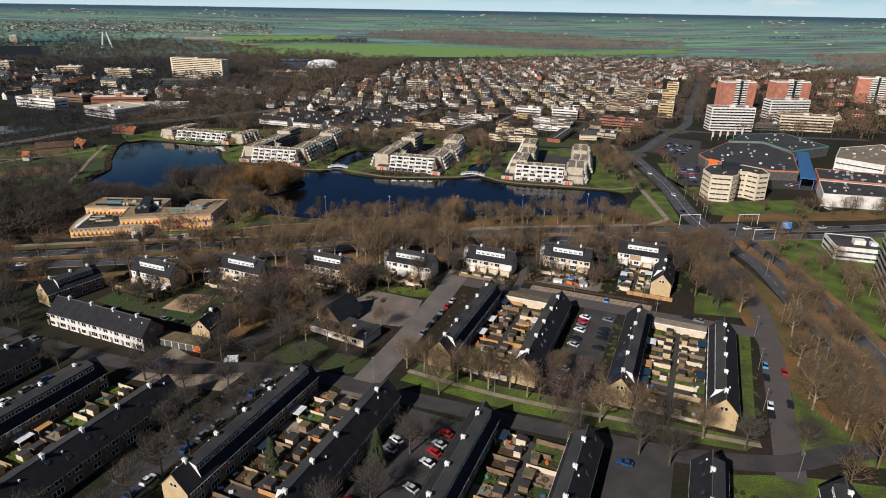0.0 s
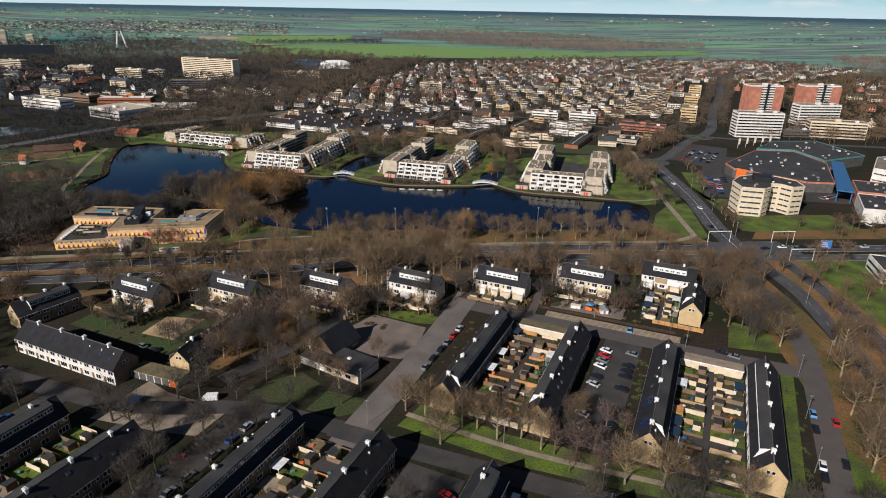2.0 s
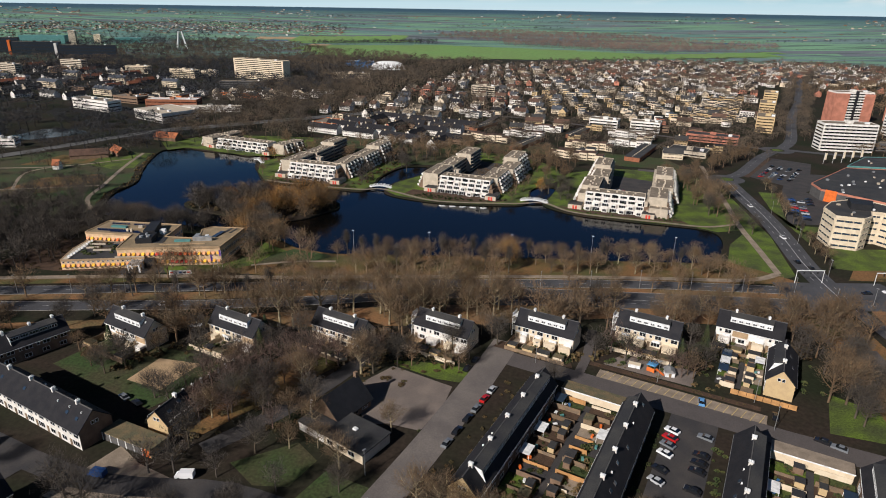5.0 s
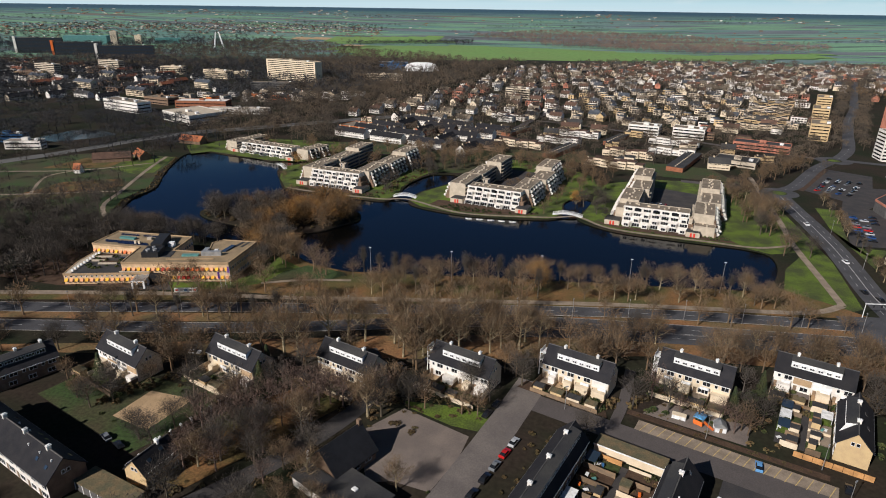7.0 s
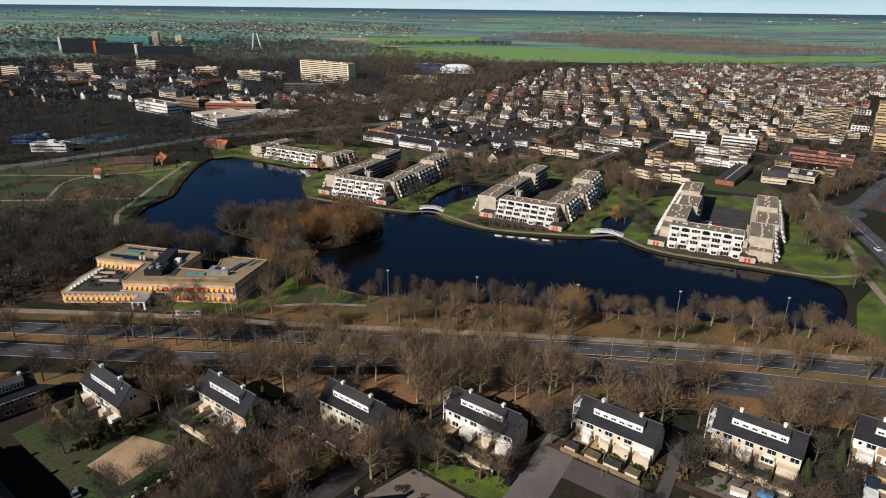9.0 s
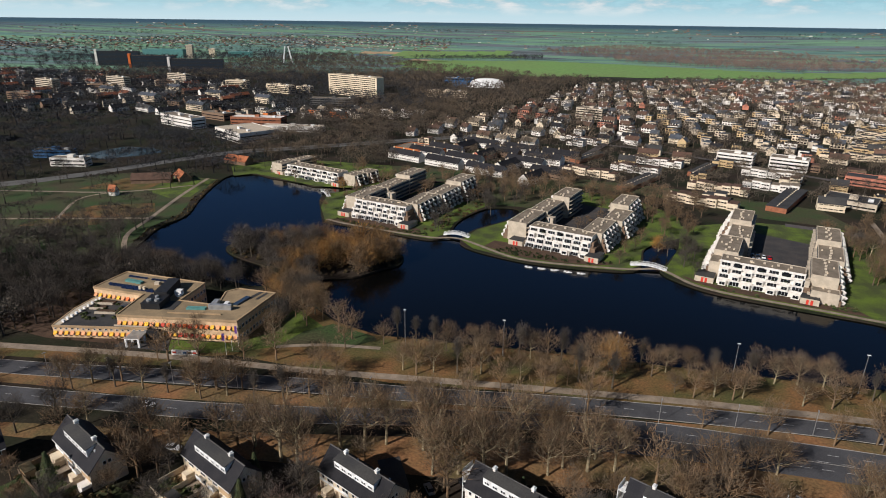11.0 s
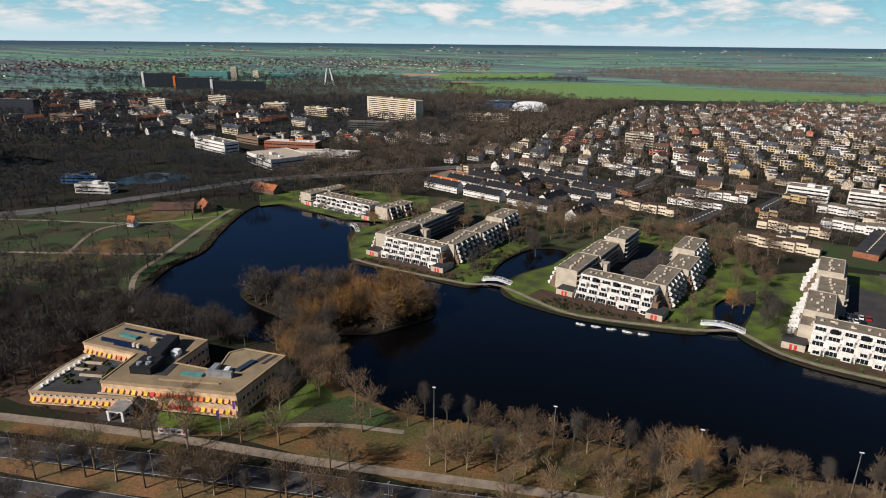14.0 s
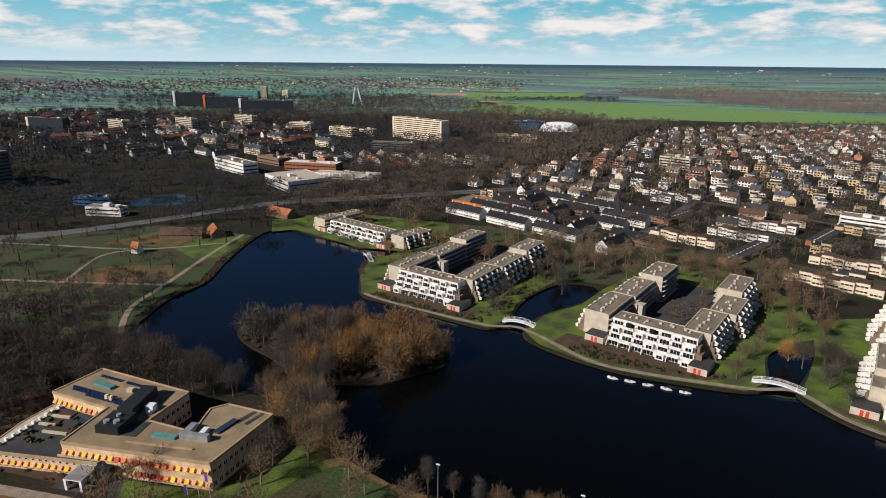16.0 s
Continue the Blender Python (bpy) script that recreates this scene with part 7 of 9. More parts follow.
# dark-roofed streets close behind the flats
for r in range(5):
    for c in range(4):
        x, yy = -146 + 37 * c + 13 * r, 626 + 18 * r - 16 * c
        if x < -18 and not is_taken(x, yy, 6) and not near_road(x, yy, 6):
            far_row(x, yy, -24 + (90 if (c + r) % 5 == 3 else 0), 26 if (c + r) % 5 == 3 else 34, rf.choice(("brick_brown", "render_white", "brick_pink", "render_white")), "tiles", False, "row of houses with dark roofs and pale gables", "dark-roofed rows")
slab("school_building", pose(-166, 652, 0, 0, 0, -20), 42, 26, 1, "school_orange", "low orange brick school with flat roof", "school", columns=False, fh=4.2)
# zigzag pale rows, black garage rows and white flats on the far side of the lake
for x, yy, tn, ln in ZIGZAG:
    if not is_taken(x, yy, 3):
        far_row(x, yy, tn, ln, "render_white" if rf.random() < 0.5 else "render_cream", rf.choice(("tiles_brown", "gravel_roof", "tiles_brown")), True, "zigzag row of pale two-storey houses", "pale rows")
for x, yy, tn, ln, wd in GARAGES:
    g = root("garage_row", pose(x, yy, 0, 0, 0, tn), "long low garage row with black felt roof", "garage", "far garages")
    part("wall", MB().box(-ln / 2, -wd / 2, 0, ln / 2, wd / 2, 3.4), M["brick_red"], g)
    part("roof", MB().box(-ln / 2 - 0.2, -wd / 2 - 0.2, 3.4, ln / 2 + 0.2, wd / 2 + 0.2, 3.65), M["felt_roof"], g)
    for k in range(int(ln / 5)):
        part("roof_vent", ROOF_PIPE, None, g, at=pose(-ln / 2 + 2.5 + 5 * k, 0, 3.65))
    take(x, yy, tn, ln / 2, wd / 2)
for r in range(8):
    for c in range(8):
        x, yy = 2 + 29 * c + 8 * r + rf.uniform(-3, 3), 590 + 17.5 * r - 8.5 * c + rf.uniform(-2, 2)
        if is_taken(x, yy, 7) or near_line(x, yy, 15) or x > 225 or yy > 720 or rf.random() < 0.3:
            continue
        far_row(x, yy, -12 + rf.uniform(-5, 5), rf.uniform(10, 18), rf.choice(("render_cream", "render_cream", "brick_brown", "brick_yellow")), rf.choice(("tiles_brown", "felt_roof", "tiles")), rf.random() < 0.5, "row of pale two-storey houses", "pale rows")
for x, yy in ((107, 690), (146, 682)):
    slab("apartment_house", pose(x, yy, 0, 0, 0, -20), 28, 15, 3, "render_white", "white three-storey flats with flat roof", "flats", balconies=True, group="white flats")
# long flat-roofed rows beside the avenue
for k in range(8):
    yy = 742 + 27 * k
    x = 243 + 0.42 * (yy - 745)
    if not is_taken(x, yy, 3):
        far_row(x, yy, -6, 46, rf.choice(("render_cream", "brick_yellow", "render_cream")), "felt_roof", True, "long row of cream houses with black flat roofs", "rows beside the avenue")
# the large quarter up to the fields
ZONE = [(-190, 720), (-160, 690), (60, 745), (300, 700), (330, 860), (420, 1080), (640, 1150), (900, 1350), (760, 1560), (300, 1540), (-20, 1330), (-90, 1000)]
quarter = MB()
yy = 700.0
while yy < 1560:
    x = -200.0
    depth = (yy - 700) / 860
    while x < 900:
        a, b = x + rf.uniform(-5, 5), yy + rf.uniform(-5, 5)
        if inside(ZONE, a, b) and not is_taken(a, b, 6) and not near_line(a, b, 11) and rf.random() < 0.9:
            w_ = rf.choice(("render_white", "render_white", "render_cream", "render_white", "render_white", "brick_pink", "render_cream"))
            court = 60 < a < 300 and 740 < b < 1010 and rf.random() < 0.7
            if court:
                w_ = rf.choice(("render_cream", "brick_yellow", "concrete"))
            near = FAR_ROWS < 50 and yy < 930
            FAR_ROWS += near
            far_row(a, b, rf.choice((-22, -22, -22, 68)) + rf.uniform(-9, 9), rf.uniform(7, 13) if court else rf.uniform(8, 17), w_, rf.choice(("felt_roof", "slate", "slate")) if court else rf.choice(("tiles_brown", "tiles_brown", "tiles_brown", "gravel_roof", "tiles", "slate")), rf.random() < (0.8 if court else 0.35), "row of small pale houses in a far street", "far streets", None if near else quarter)
        x += 24
    yy += 19 + 9 * depth
# streets of the western quarter: dark-roofed rows whose pale gables face the sun
WEST = [(-1250, 900), (-1000, 760), (-620, 740), (-470, 790), (-400, 830), (-400, 900), (-480, 1010), (-640, 1120), (-900, 1200), (-1250, 1200)]
yy = 730.0
while yy < 1200:
    x = -1250.0
    while x < -380:
        a, b = x + rf.uniform(-8, 8), yy + rf.uniform(-6, 6)
        if inside(WEST, a, b) and not is_taken(a, b, 12) and rf.random() < 0.72:
            far_row(a, b, rf.choice((66, 66, 60, -24)) + rf.uniform(-5, 5), rf.uniform(18, 34), rf.choice(("render_white", "brick_brown", "render_white", "concrete", "brick_brown")), rf.choice(("tiles", "tiles", "felt_roof", "tiles", "tiles_rust")), rf.random() < 0.12, "", "", quarter)
        x += 34
    yy += 31
# small flat-roofed villas by the cream slab
for r in range(4):
    for k in range(11):
        a, b = -425 + 19.5 * k + 7 * r + rf.uniform(-4, 4), 782 + 17 * r + 5.5 * k + rf.uniform(-4, 4)
        if not is_taken(a, b, 5) and rf.random() < 0.8:
            far_row(a, b, rf.choice((-16, -16, 74)) + rf.uniform(-4, 4), rf.uniform(9, 15), rf.choice(("render_white", "render_cream", "render_white", "concrete", "school_orange")), rf.choice(("felt_roof", "felt_roof", "gravel_roof")), rf.random() < 0.8, "", "", quarter)
for k in range(60):
    a, b = rf.uniform(470, 900), rf.uniform(560, 1150)
    if not is_taken(a, b, 8) and not near_line(a, b, 14):
        far_row(a, b, rf.choice((-20, 70)), rf.uniform(10, 20), rf.choice(("render_white", "brick_pink", "render_cream")), rf.choice(("tiles_brown", "felt_roof")), False, "", "", quarter)
tagged(new("far_houses", quarter.mesh("far_houses", [M[k] for k in FAR_MATS])), "uncounted small houses of the far quarters", "houses", kind="stuff")
# far villages: a broad town in the west, farms and greenhouses under the skyline
mb = MB()
for _ in range(2600):
    k = rf.random()
    if k < 0.78:
        a = rf.uniform(-0.98, -0.22)
        d = rf.gauss(2600, 120) + 60 * math.sin(a * 9)
        s = rf.uniform(1.0, 3.2)
    elif k < 0.90:
        a, d, s = rf.choice((-0.62, -0.48, -0.30, 0.10, 0.34, 0.52, 0.63, 0.7)) + rf.gauss(0, 0.025), rf.uniform(3300, 3900), rf.uniform(3, 9)
    else:
        a, d, s = rf.uniform(-0.9, 0.85), rf.uniform(2450, 3500), rf.uniform(2.5, 6)
    x, yy, z = d * math.sin(a), d * math.cos(a), rise(d)
    hgt = rf.uniform(1.0, 2.2) * (2.4 if rf.random() < 0.04 else 1.0)
    mb.box(x - s, yy - 4, z, x + s, yy + 4, z + hgt, rf.choice((0, 1, 1, 1, 2, 2, 4, 1)), rf.choice((3, 5, 5, 5)))
solid("far_villages", mb, [M["render_white"], M["brick_brown"], M["concrete"], M["tiles_brown"], M["brick_red"], M["tiles"]], "scattered far villages and farms on the plain", "villages", "stuff")
ribbon("road", [(-40, 585), (-26, 604), (0, 690), (22, 766), (60, 870), (104, 1008), (160, 1200)], 7, M["street"], "straight street between far houses", "road")
FARM = dict(green=[(-550, 1783), (-506, 1908), (-176, 2045), (-8, 2001), (318, 1869), (457, 1822), (843, 2038), (753, 1822), (367, 1622), (120, 1551), (-1, 1523), (-259, 1462), (-401, 1543)], meadow=[(-668, 2216), (-291, 2367), (-264, 2190), (-592, 1991)], water=[(-783, 2101), (-645, 2124), (-619, 2044), (-761, 2050)], pool=[(679, 2280), (916, 2210), (895, 2161), (669, 2246)], stubble=[(-791, 2168), (-677, 2213), (-652, 2144), (-758, 2111)], sand=[(-567, 1911), (-474, 1979), (-444, 1878), (-529, 1817)])


def far_sheet(name, pts, mat, label, category):
    """A field on the plain that follows the land's rise."""
    mb, n, rows = MB(), len(pts), 8
    xs, ys = [p[0] for p in pts], [p[1] for p in pts]
    step = 60.0
    x = math.floor(min(xs) / step) * step
    while x < max(xs):
        y = math.floor(min(ys) / 20) * 20.0
        while y < max(ys):
            if inside(pts, x + step / 2, y + 10):
                mb.face([(a, b, rise(math.hypot(a, b)) + 1.2) for a, b in ((x, y), (x + step, y), (x + step, y + 20), (x, y + 20))])
            y += 20
        x += step
    if mb.f:
        solid(name, mb, mat, label, category, "structure")


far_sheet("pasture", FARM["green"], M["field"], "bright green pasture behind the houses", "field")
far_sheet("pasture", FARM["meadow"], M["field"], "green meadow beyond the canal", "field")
far_sheet("canal", FARM["water"], M["water"], "narrow blue canal in the fields", "canal")
far_sheet("canal", FARM["pool"], M["water"], "narrow blue lake in the fields", "canal")
far_sheet("stubble", FARM["stubble"], M["sand"], "tan stubble field", "field")
far_sheet("stubble", FARM["sand"], M["sand"], "bare sandy field", "field")

# ---------------------------------------------------------------- trees


def bare_tree(height, spread, seed, twigs, thick=0.04, columnar=False, clear=0.28):
    """Clear trunk, forking limbs as tapered tubes, and a domed crown of fine upward twigs."""
    rnd = random.Random(seed)
    wood, tv, tf = MB(), [], []
    base = height * clear * rnd.uniform(0.86, 1.14)
    top = Vector((rnd.uniform(-0.4, 0.4), rnd.uniform(-0.4, 0.4), height * 0.68))
    wood.tube((0, 0, 0), (0, 0, base), height * 0.024, height * 0.018, 6)
    wood.tube((0, 0, base), top, height * 0.018, height * 0.006, 5)
    tips = []
    limbs = 9
    for i in range(limbs):
        a = i * 2.4 + rnd.uniform(-0.4, 0.4)
        q = i / (limbs - 1)
        start = Vector((0, 0, base * 0.92)).lerp(top, 0.72 * q)
        reach = spread * rnd.uniform(0.62, 0.88) * (1 - 0.45 * q)
        lift = height * rnd.uniform(0.17, 0.27) + reach * 0.25
        if columnar:
            reach, lift = reach * 0.42, height * 0.36
        end = start + Vector((math.cos(a) * reach, math.sin(a) * reach, lift))
        end.z = min(end.z, height * 0.86)
        mid = start.lerp(end, 0.48) + Vector((0, 0, -0.03 * height))
        wood.tube(start, mid, height * 0.0105, height * 0.007, 4)
        wood.tube(mid, end, height * 0.007, height * 0.003, 3)
        tips += [mid, end, mid.lerp(end, 0.5)]
        for _ in range(3):
            b = mid.lerp(end, rnd.uniform(-0.3, 0.9))
            e2 = b + Vector((rnd.uniform(-1, 1), rnd.uniform(-1, 1), rnd.uniform(0.2, 1.1))).normalized() * spread * rnd.uniform(0.3, 0.55)
            wood.tube(b, e2, height * 0.0045, height * 0.0018, 3)
            tips += [e2, b.lerp(e2, 0.6)]
    tips += [top, top + Vector((0, 0, height * 0.12)), top + Vector((0, 0, height * 0.06))]
    centre = Vector((0, 0, height * 0.45))
    for _ in range(twigs):
        st = rnd.choice(tips) + Vector((rnd.gauss(0, 1), rnd.gauss(0, 1), rnd.gauss(0, 0.8))) * spread * 0.15
        out = (st - centre).normalized() * 0.7 + Vector((rnd.gauss(0, 0.6), rnd.gauss(0, 0.6), rnd.uniform(-0.1, 0.8)))
        en = st + out.normalized() * spread * rnd.uniform(0.12, 0.36)
        sd = out.cross(Vector((rnd.uniform(-1, 1), rnd.uniform(-1, 1), rnd.uniform(-1, 1)))).normalized() * thick * rnd.uniform(0.6, 1.3)
        k = len(tv)
        tv += [tuple(st - sd), tuple(st + sd), tuple(en)]
        tf.append((k, k + 1, k + 2))
    return wood, tv, tf


def clump_tree(height, spread, seed, clumps, leaf):
    """A far bare tree: short trunk and an uneven open dome of twig clumps."""
    rnd = random.Random(seed)
    v, f = [], []
    lobes = [(Vector((rnd.gauss(0, 0.36), rnd.gauss(0, 0.36), rnd.uniform(-0.15, 0.35))), rnd.uniform(0.45, 0.75)) for _ in range(6)]
    for _ in range(clumps):
        c, r = rnd.choice(lobes)
        d = Vector((rnd.gauss(0, 1), rnd.gauss(0, 1), rnd.gauss(0.35, 0.8))).normalized()
        p = c + d * r * rnd.uniform(0.75, 1.1)
        p = Vector((p.x * spread, p.y * spread, height * (0.56 + 0.36 * p.z)))
        up = (d * 0.7 + Vector((rnd.gauss(0, 0.5), rnd.gauss(0, 0.5), rnd.uniform(-0.1, 0.8)))).normalized() * leaf * rnd.uniform(0.8, 1.6)
        side = up.cross(Vector((rnd.uniform(-1, 1), rnd.uniform(-1, 1), rnd.uniform(-1, 1)))).normalized() * leaf * 0.135
        k = len(v)
        v += [tuple(p - side), tuple(p + side), tuple(p + up)]
        f.append((k, k + 1, k + 2))
    k = len(v)
    r = height * 0.03
    v += [(-r, 0, 0), (r, 0, 0), (0, 0, height * 0.6), (0, -r, 0), (0, r, 0)]
    f += [(k, k + 1, k + 2), (k + 3, k + 4, k + 2)]
    return np.array(v), np.array(f)


def tri_mesh(name, v, f, mat):
    me = bpy.data.meshes.new(name)
    me.from_pydata(v, [], f)
    me.materials.append(mat)
    return me


TREE_KINDS = []
for i, (h, s, tw, mat, bark, col, lab) in enumerate((
        (14.5, 6.0, 2150, "twig", "bark_light", False, "bare winter tree with brown branching crown"),
        (14, 6.0, 2050, "twig_grey", "bark", False, "bare grey winter tree with wide crown"),
        (11.5, 4.9, 1800, "twig", "bark", False, "bare winter tree with dense brown twigs"),
        (16.5, 6.0, 2250, "twig", "bark_light", False, "tall bare winter tree with brown crown"),
        (13.5, 6.2, 2500, "twig_orange", "bark_light", False, "tree with russet orange winter twigs"),
        (15, 3.6, 1800, "twig_grey", "bark", True, "slender upright bare tree"),
)):
    wood, tv, tf = bare_tree(h, s, 100 + i, tw, thick=0.039, columnar=col, clear=0.05 if mat == "twig_orange" else 0.28)
    TREE_KINDS.append((wood.mesh("trunk", [M[bark]]), tri_mesh("crown", tv, tf, M[mat]), lab))
mb = MB()
cv, cf = [], []
rc = random.Random(8)
for _ in range(900):
    z = rc.uniform(0.6, 11.5)
    a, r = rc.uniform(0, 6.283), (11.8 - z) * 0.24 * rc.uniform(0.45, 1.0)
    p = Vector((math.cos(a) * r, math.sin(a) * r, z))
    d = Vector((math.cos(a), math.sin(a), -0.5)) * 0.55
    s = Vector((-math.sin(a), math.cos(a), 0.2)) * 0.22
    k = len(cv)
    cv += [tuple(p - s), tuple(p + s), tuple(p + d)]
    cf.append((k, k + 1, k + 2))
mb.tube((0, 0, 0), (0, 0, 10), 0.16, 0.04, 5)
TREE_KINDS.append((mb.mesh("trunk", [M["bark"]]), tri_mesh("crown", cv, cf, M["conifer"]), "dark green conifer with pointed crown"))
TREES = []
for wood, crown, lab in TREE_KINDS:
    t = root("tree", pose(0, 0, -80), lab, "tree", "trees")
    part("trunk", wood, None, t)
    part("crown", crown, None, t)
    TREES.append(t)

# light versions for woods that nobody could count: (fuller, lighter)
def spare(h, sp, seed, twigs, thick, limbs, clear=0.28):
    wood_, tv, tf = bare_tree(h, sp, seed, twigs, thick=thick, clear=clear)
    v, f = list(tv), list(tf)
    keep = wood_.f if limbs else wood_.f[:7]
    k = len(v)
    v += wood_.v
    for q in keep:
        for i in range(1, len(q) - 1):
            f.append((k + q[0], k + q[i], k + q[i + 1]))
    return np.array(v), np.array(f)


FULL = [spare(h, sp, 300 + i, 620, 0.07, True) for i, (h, sp) in enumerate(((13.5, 5.6), (14, 6.2), (11.5, 5.2), (15, 5.6)))]
BUSHY = [spare(h, sp, 320 + i, 900, 0.075, True, 0.04) for i, (h, sp) in enumerate(((12, 5.6), (13, 6.2), (10, 5.4), (14, 5.6)))]
SPARE = [clump_tree(h, sp, 330 + i, 270, 1.15) for i, (h, sp) in enumerate(((13, 5.4), (14, 6.0), (11, 5.0), (15, 5.6)))]
TINY = [clump_tree(h, sp, 360 + i, 62, 2.2) for i, (h, sp) in enumerate(((12, 5.0), (13, 5.8), (10, 4.8), (14, 5.4)))]


STANDING = []


def tree_ok(x, y, gap):
    if near_road(x, y) or is_taken(x, y, 1.2) or inside(LAKE, x, y) or in_any(x, y, HALLS):
        return False
    return all((x - a) ** 2 + (y - b) ** 2 > gap * gap for a, b in STANDING)


rt = random.Random(21)


def plant(x, y, kind=None, size=1.0, force=False, gap=3.2):
    if not force and not tree_ok(x, y, gap):
        return
    if len(STANDING) >= 298:
        return
    STANDING.append((x, y))
    k = rt.choice((0, 0, 1, 1, 2, 3, 3)) if kind is None else kind
    s = size * rt.uniform(0.8, 1.15)
    copy_thing(TREES[k], pose(x, y, 0, rt.uniform(-3, 3), rt.uniform(-3, 3), rt.uniform(0, 360)) @ Matrix.Scale(s, 4))


def grove(poly, count, kinds=None, size=1.0, gap=3.5):
    xs, ys = [p[0] for p in poly], [p[1] for p in poly]
    made = tries = 0
    while made < count and tries < count * 12:
        tries += 1
        x, y = rt.uniform(min(xs), max(xs)), rt.uniform(min(ys), max(ys))
        if inside(poly, x, y) and tree_ok(x, y, gap):
            plant(x, y, rt.choice(kinds) if kinds else None, size, True)
            made += 1


def avenue(a, b, step, jitter=1.0, kinds=None, size=1.0):
    d = math.hypot(b[0] - a[0], b[1] - a[1])
    for i in range(int(d / step) + 1):
        q = i * step / d
        plant(a[0] + (b[0] - a[0]) * q + rt.uniform(-jitter, jitter), a[1] + (b[1] - a[1]) * q + rt.uniform(-jitter, jitter), rt.choice(kinds) if kinds else None, size, gap=2.0)


# single trees that stand out
for x, y, k, z in ((44, 452, 4, 0.9), (48, 447, 1, 1.0), (56, 452, 1, 0.9), (-50, 490, 1, 0.9), (-56, 512, 1, 0.8), (-158, 520, 4, 0.6), (21.5, 326, 4, 1.25), (-130.5, 304.6, 0, 0.8), (-126.5, 310.0, 0, 0.8), (-100, 318, 0, 0.95), (-102, 326, 1, 0.9), (-96, 334, 0, 0.95)):
    plant(x, y, k, z, True)
# estate trees
avenue(EN(-76, 158), EN(-18, 158), 5.5, 1.6, (0, 0, 3), 1.0)
avenue(EN(-14, 155), EN(30, 160), 10, 1.5, (0, 1), 0.95)
avenue(EN(-150, 150), EN(-112, 212), 5.0, 1.8, (1, 0, 1), 0.95)
avenue(EN(-140, 146), EN(-122, 178), 6.5, 1.5, (1, 2, 1), 0.9)
avenue(EN(-113, 78), EN(-113, 140), 11, 1.0, (1, 1), 0.9)
avenue(EN(-122, 60), EN(-122, 136), 8, 1.0, (1, 1), 0.95)
avenue(EN(-111.5, 60), EN(-111.5, 136), 9, 0.8, (1, 1), 0.95)
avenue(EN(-180, 60), EN(-180, 112), 10, 0.8, (1, 1), 0.9)
avenue(EN(-150, 116), EN(-126, 116), 8, 1.0, (1, 1), 0.9)
avenue(EN(-100, 141), EN(-60, 148), 8, 1.2, (1, 0), 0.95)
for e, n in ((-1.1, 144.5), (6.8, 143.3), (-20, 142), (40, 162), (-59, 100), (-58, 120), (-66, 90)):
    plant(*EN(e, n), 1, 0.95, True)
for e, n in ((-124, 152), (-117.5, 158), (-101, 158.5), (-111, 162), (-96, 152), (-98, 178), (-118, 168)):
    plant(*EN(e, n), 0 if n > 155 else 1, 0.75, True)
grove([EN(44, 165), EN(44, 262), EN(56, 240), EN(64, 200), EN(70, 172)], 14, (0, 3), 0.95, 6)
grove([EN(14, 245), EN(14, 300), EN(28, 290), EN(28, 246)], 10, (0, 1), 0.95)
avenue(EN(-30, 166), EN(-30, 185), 7, 0.6, (1, 2), 0.75)
take(*EN(-178, 165), -TURN, 9, 9)
grove([EN(-215, 150), EN(-160, 152), EN(-155, 185), EN(-210, 172)], 10, (1, 2), 0.85, 5)
for e, n in ((-134, 165), (-66, 222), (-104, 225), (-92, 236), (-75, 262), (-128, 205), (-152, 202), (-185, 186)):
    plant(*EN(e, n), 1, 0.8, True)
for e, n, s in ((-64, 112, 1.0), (-160, 190, 0.8), (-165, 198, 0.9), (-205, 165, 0.8), (-28, 273, 0.7), (-34, 262, 0.6), (-88, 100, 0.8), (-110, 236, 0.6)):
    plant(*EN(e, n), 6, s, True)
# lake shore, nearest the water
avenue((-58, 327), (118, 334), 7.5, 2.5, (0, 0, 2, 3, 5), 0.9)
avenue((-50, 312), (110, 323), 10, 2.5, (0, 2, 5), 0.9)
# wooded verge south of the road
grove([(-80, 262), (-20, 278), (30, 289), (30, 280), (0, 268), (-60, 256)], 22, (0, 3, 3), 1.2)
grove([(30, 280), (30, 291), (140, 293), (140, 274), (80, 276)], 12, (0, 1, 3), 0.85)
grove([(-210, 225), (-210, 250), (-100, 265), (-90, 250)], 12, (0, 1), 0.95)
avenue((-150, 274), (100, 303), 9, 1.2, (0, 5, 3), 0.85)
# peninsula
grove([(-168, 396), (-135, 410), (-100, 417), (-84, 410), (-80, 400), (-96, 381), (-115, 373), (-135, 381), (-158, 391)], 14, (4, 4, 1, 4), 0.95, 4.5)
grove([(-124, 368), (-112, 370), (-104, 356), (-92, 342), (-100, 330), (-118, 345)], 14, (0, 4, 1), 0.95)
# woods north of the yellow office
grove([(-205, 370), (-180, 364), (-140, 358), (-128, 352), (-140, 344), (-200, 350)], 16, (1, 1, 2), 0.95)
avenue((168, 335), (196, 480), 12, 1.0, (0, 5), 0.6)
grove([(152, 340), (165, 470), (140, 480), (136, 400)], 14, (0, 1), 0.9)


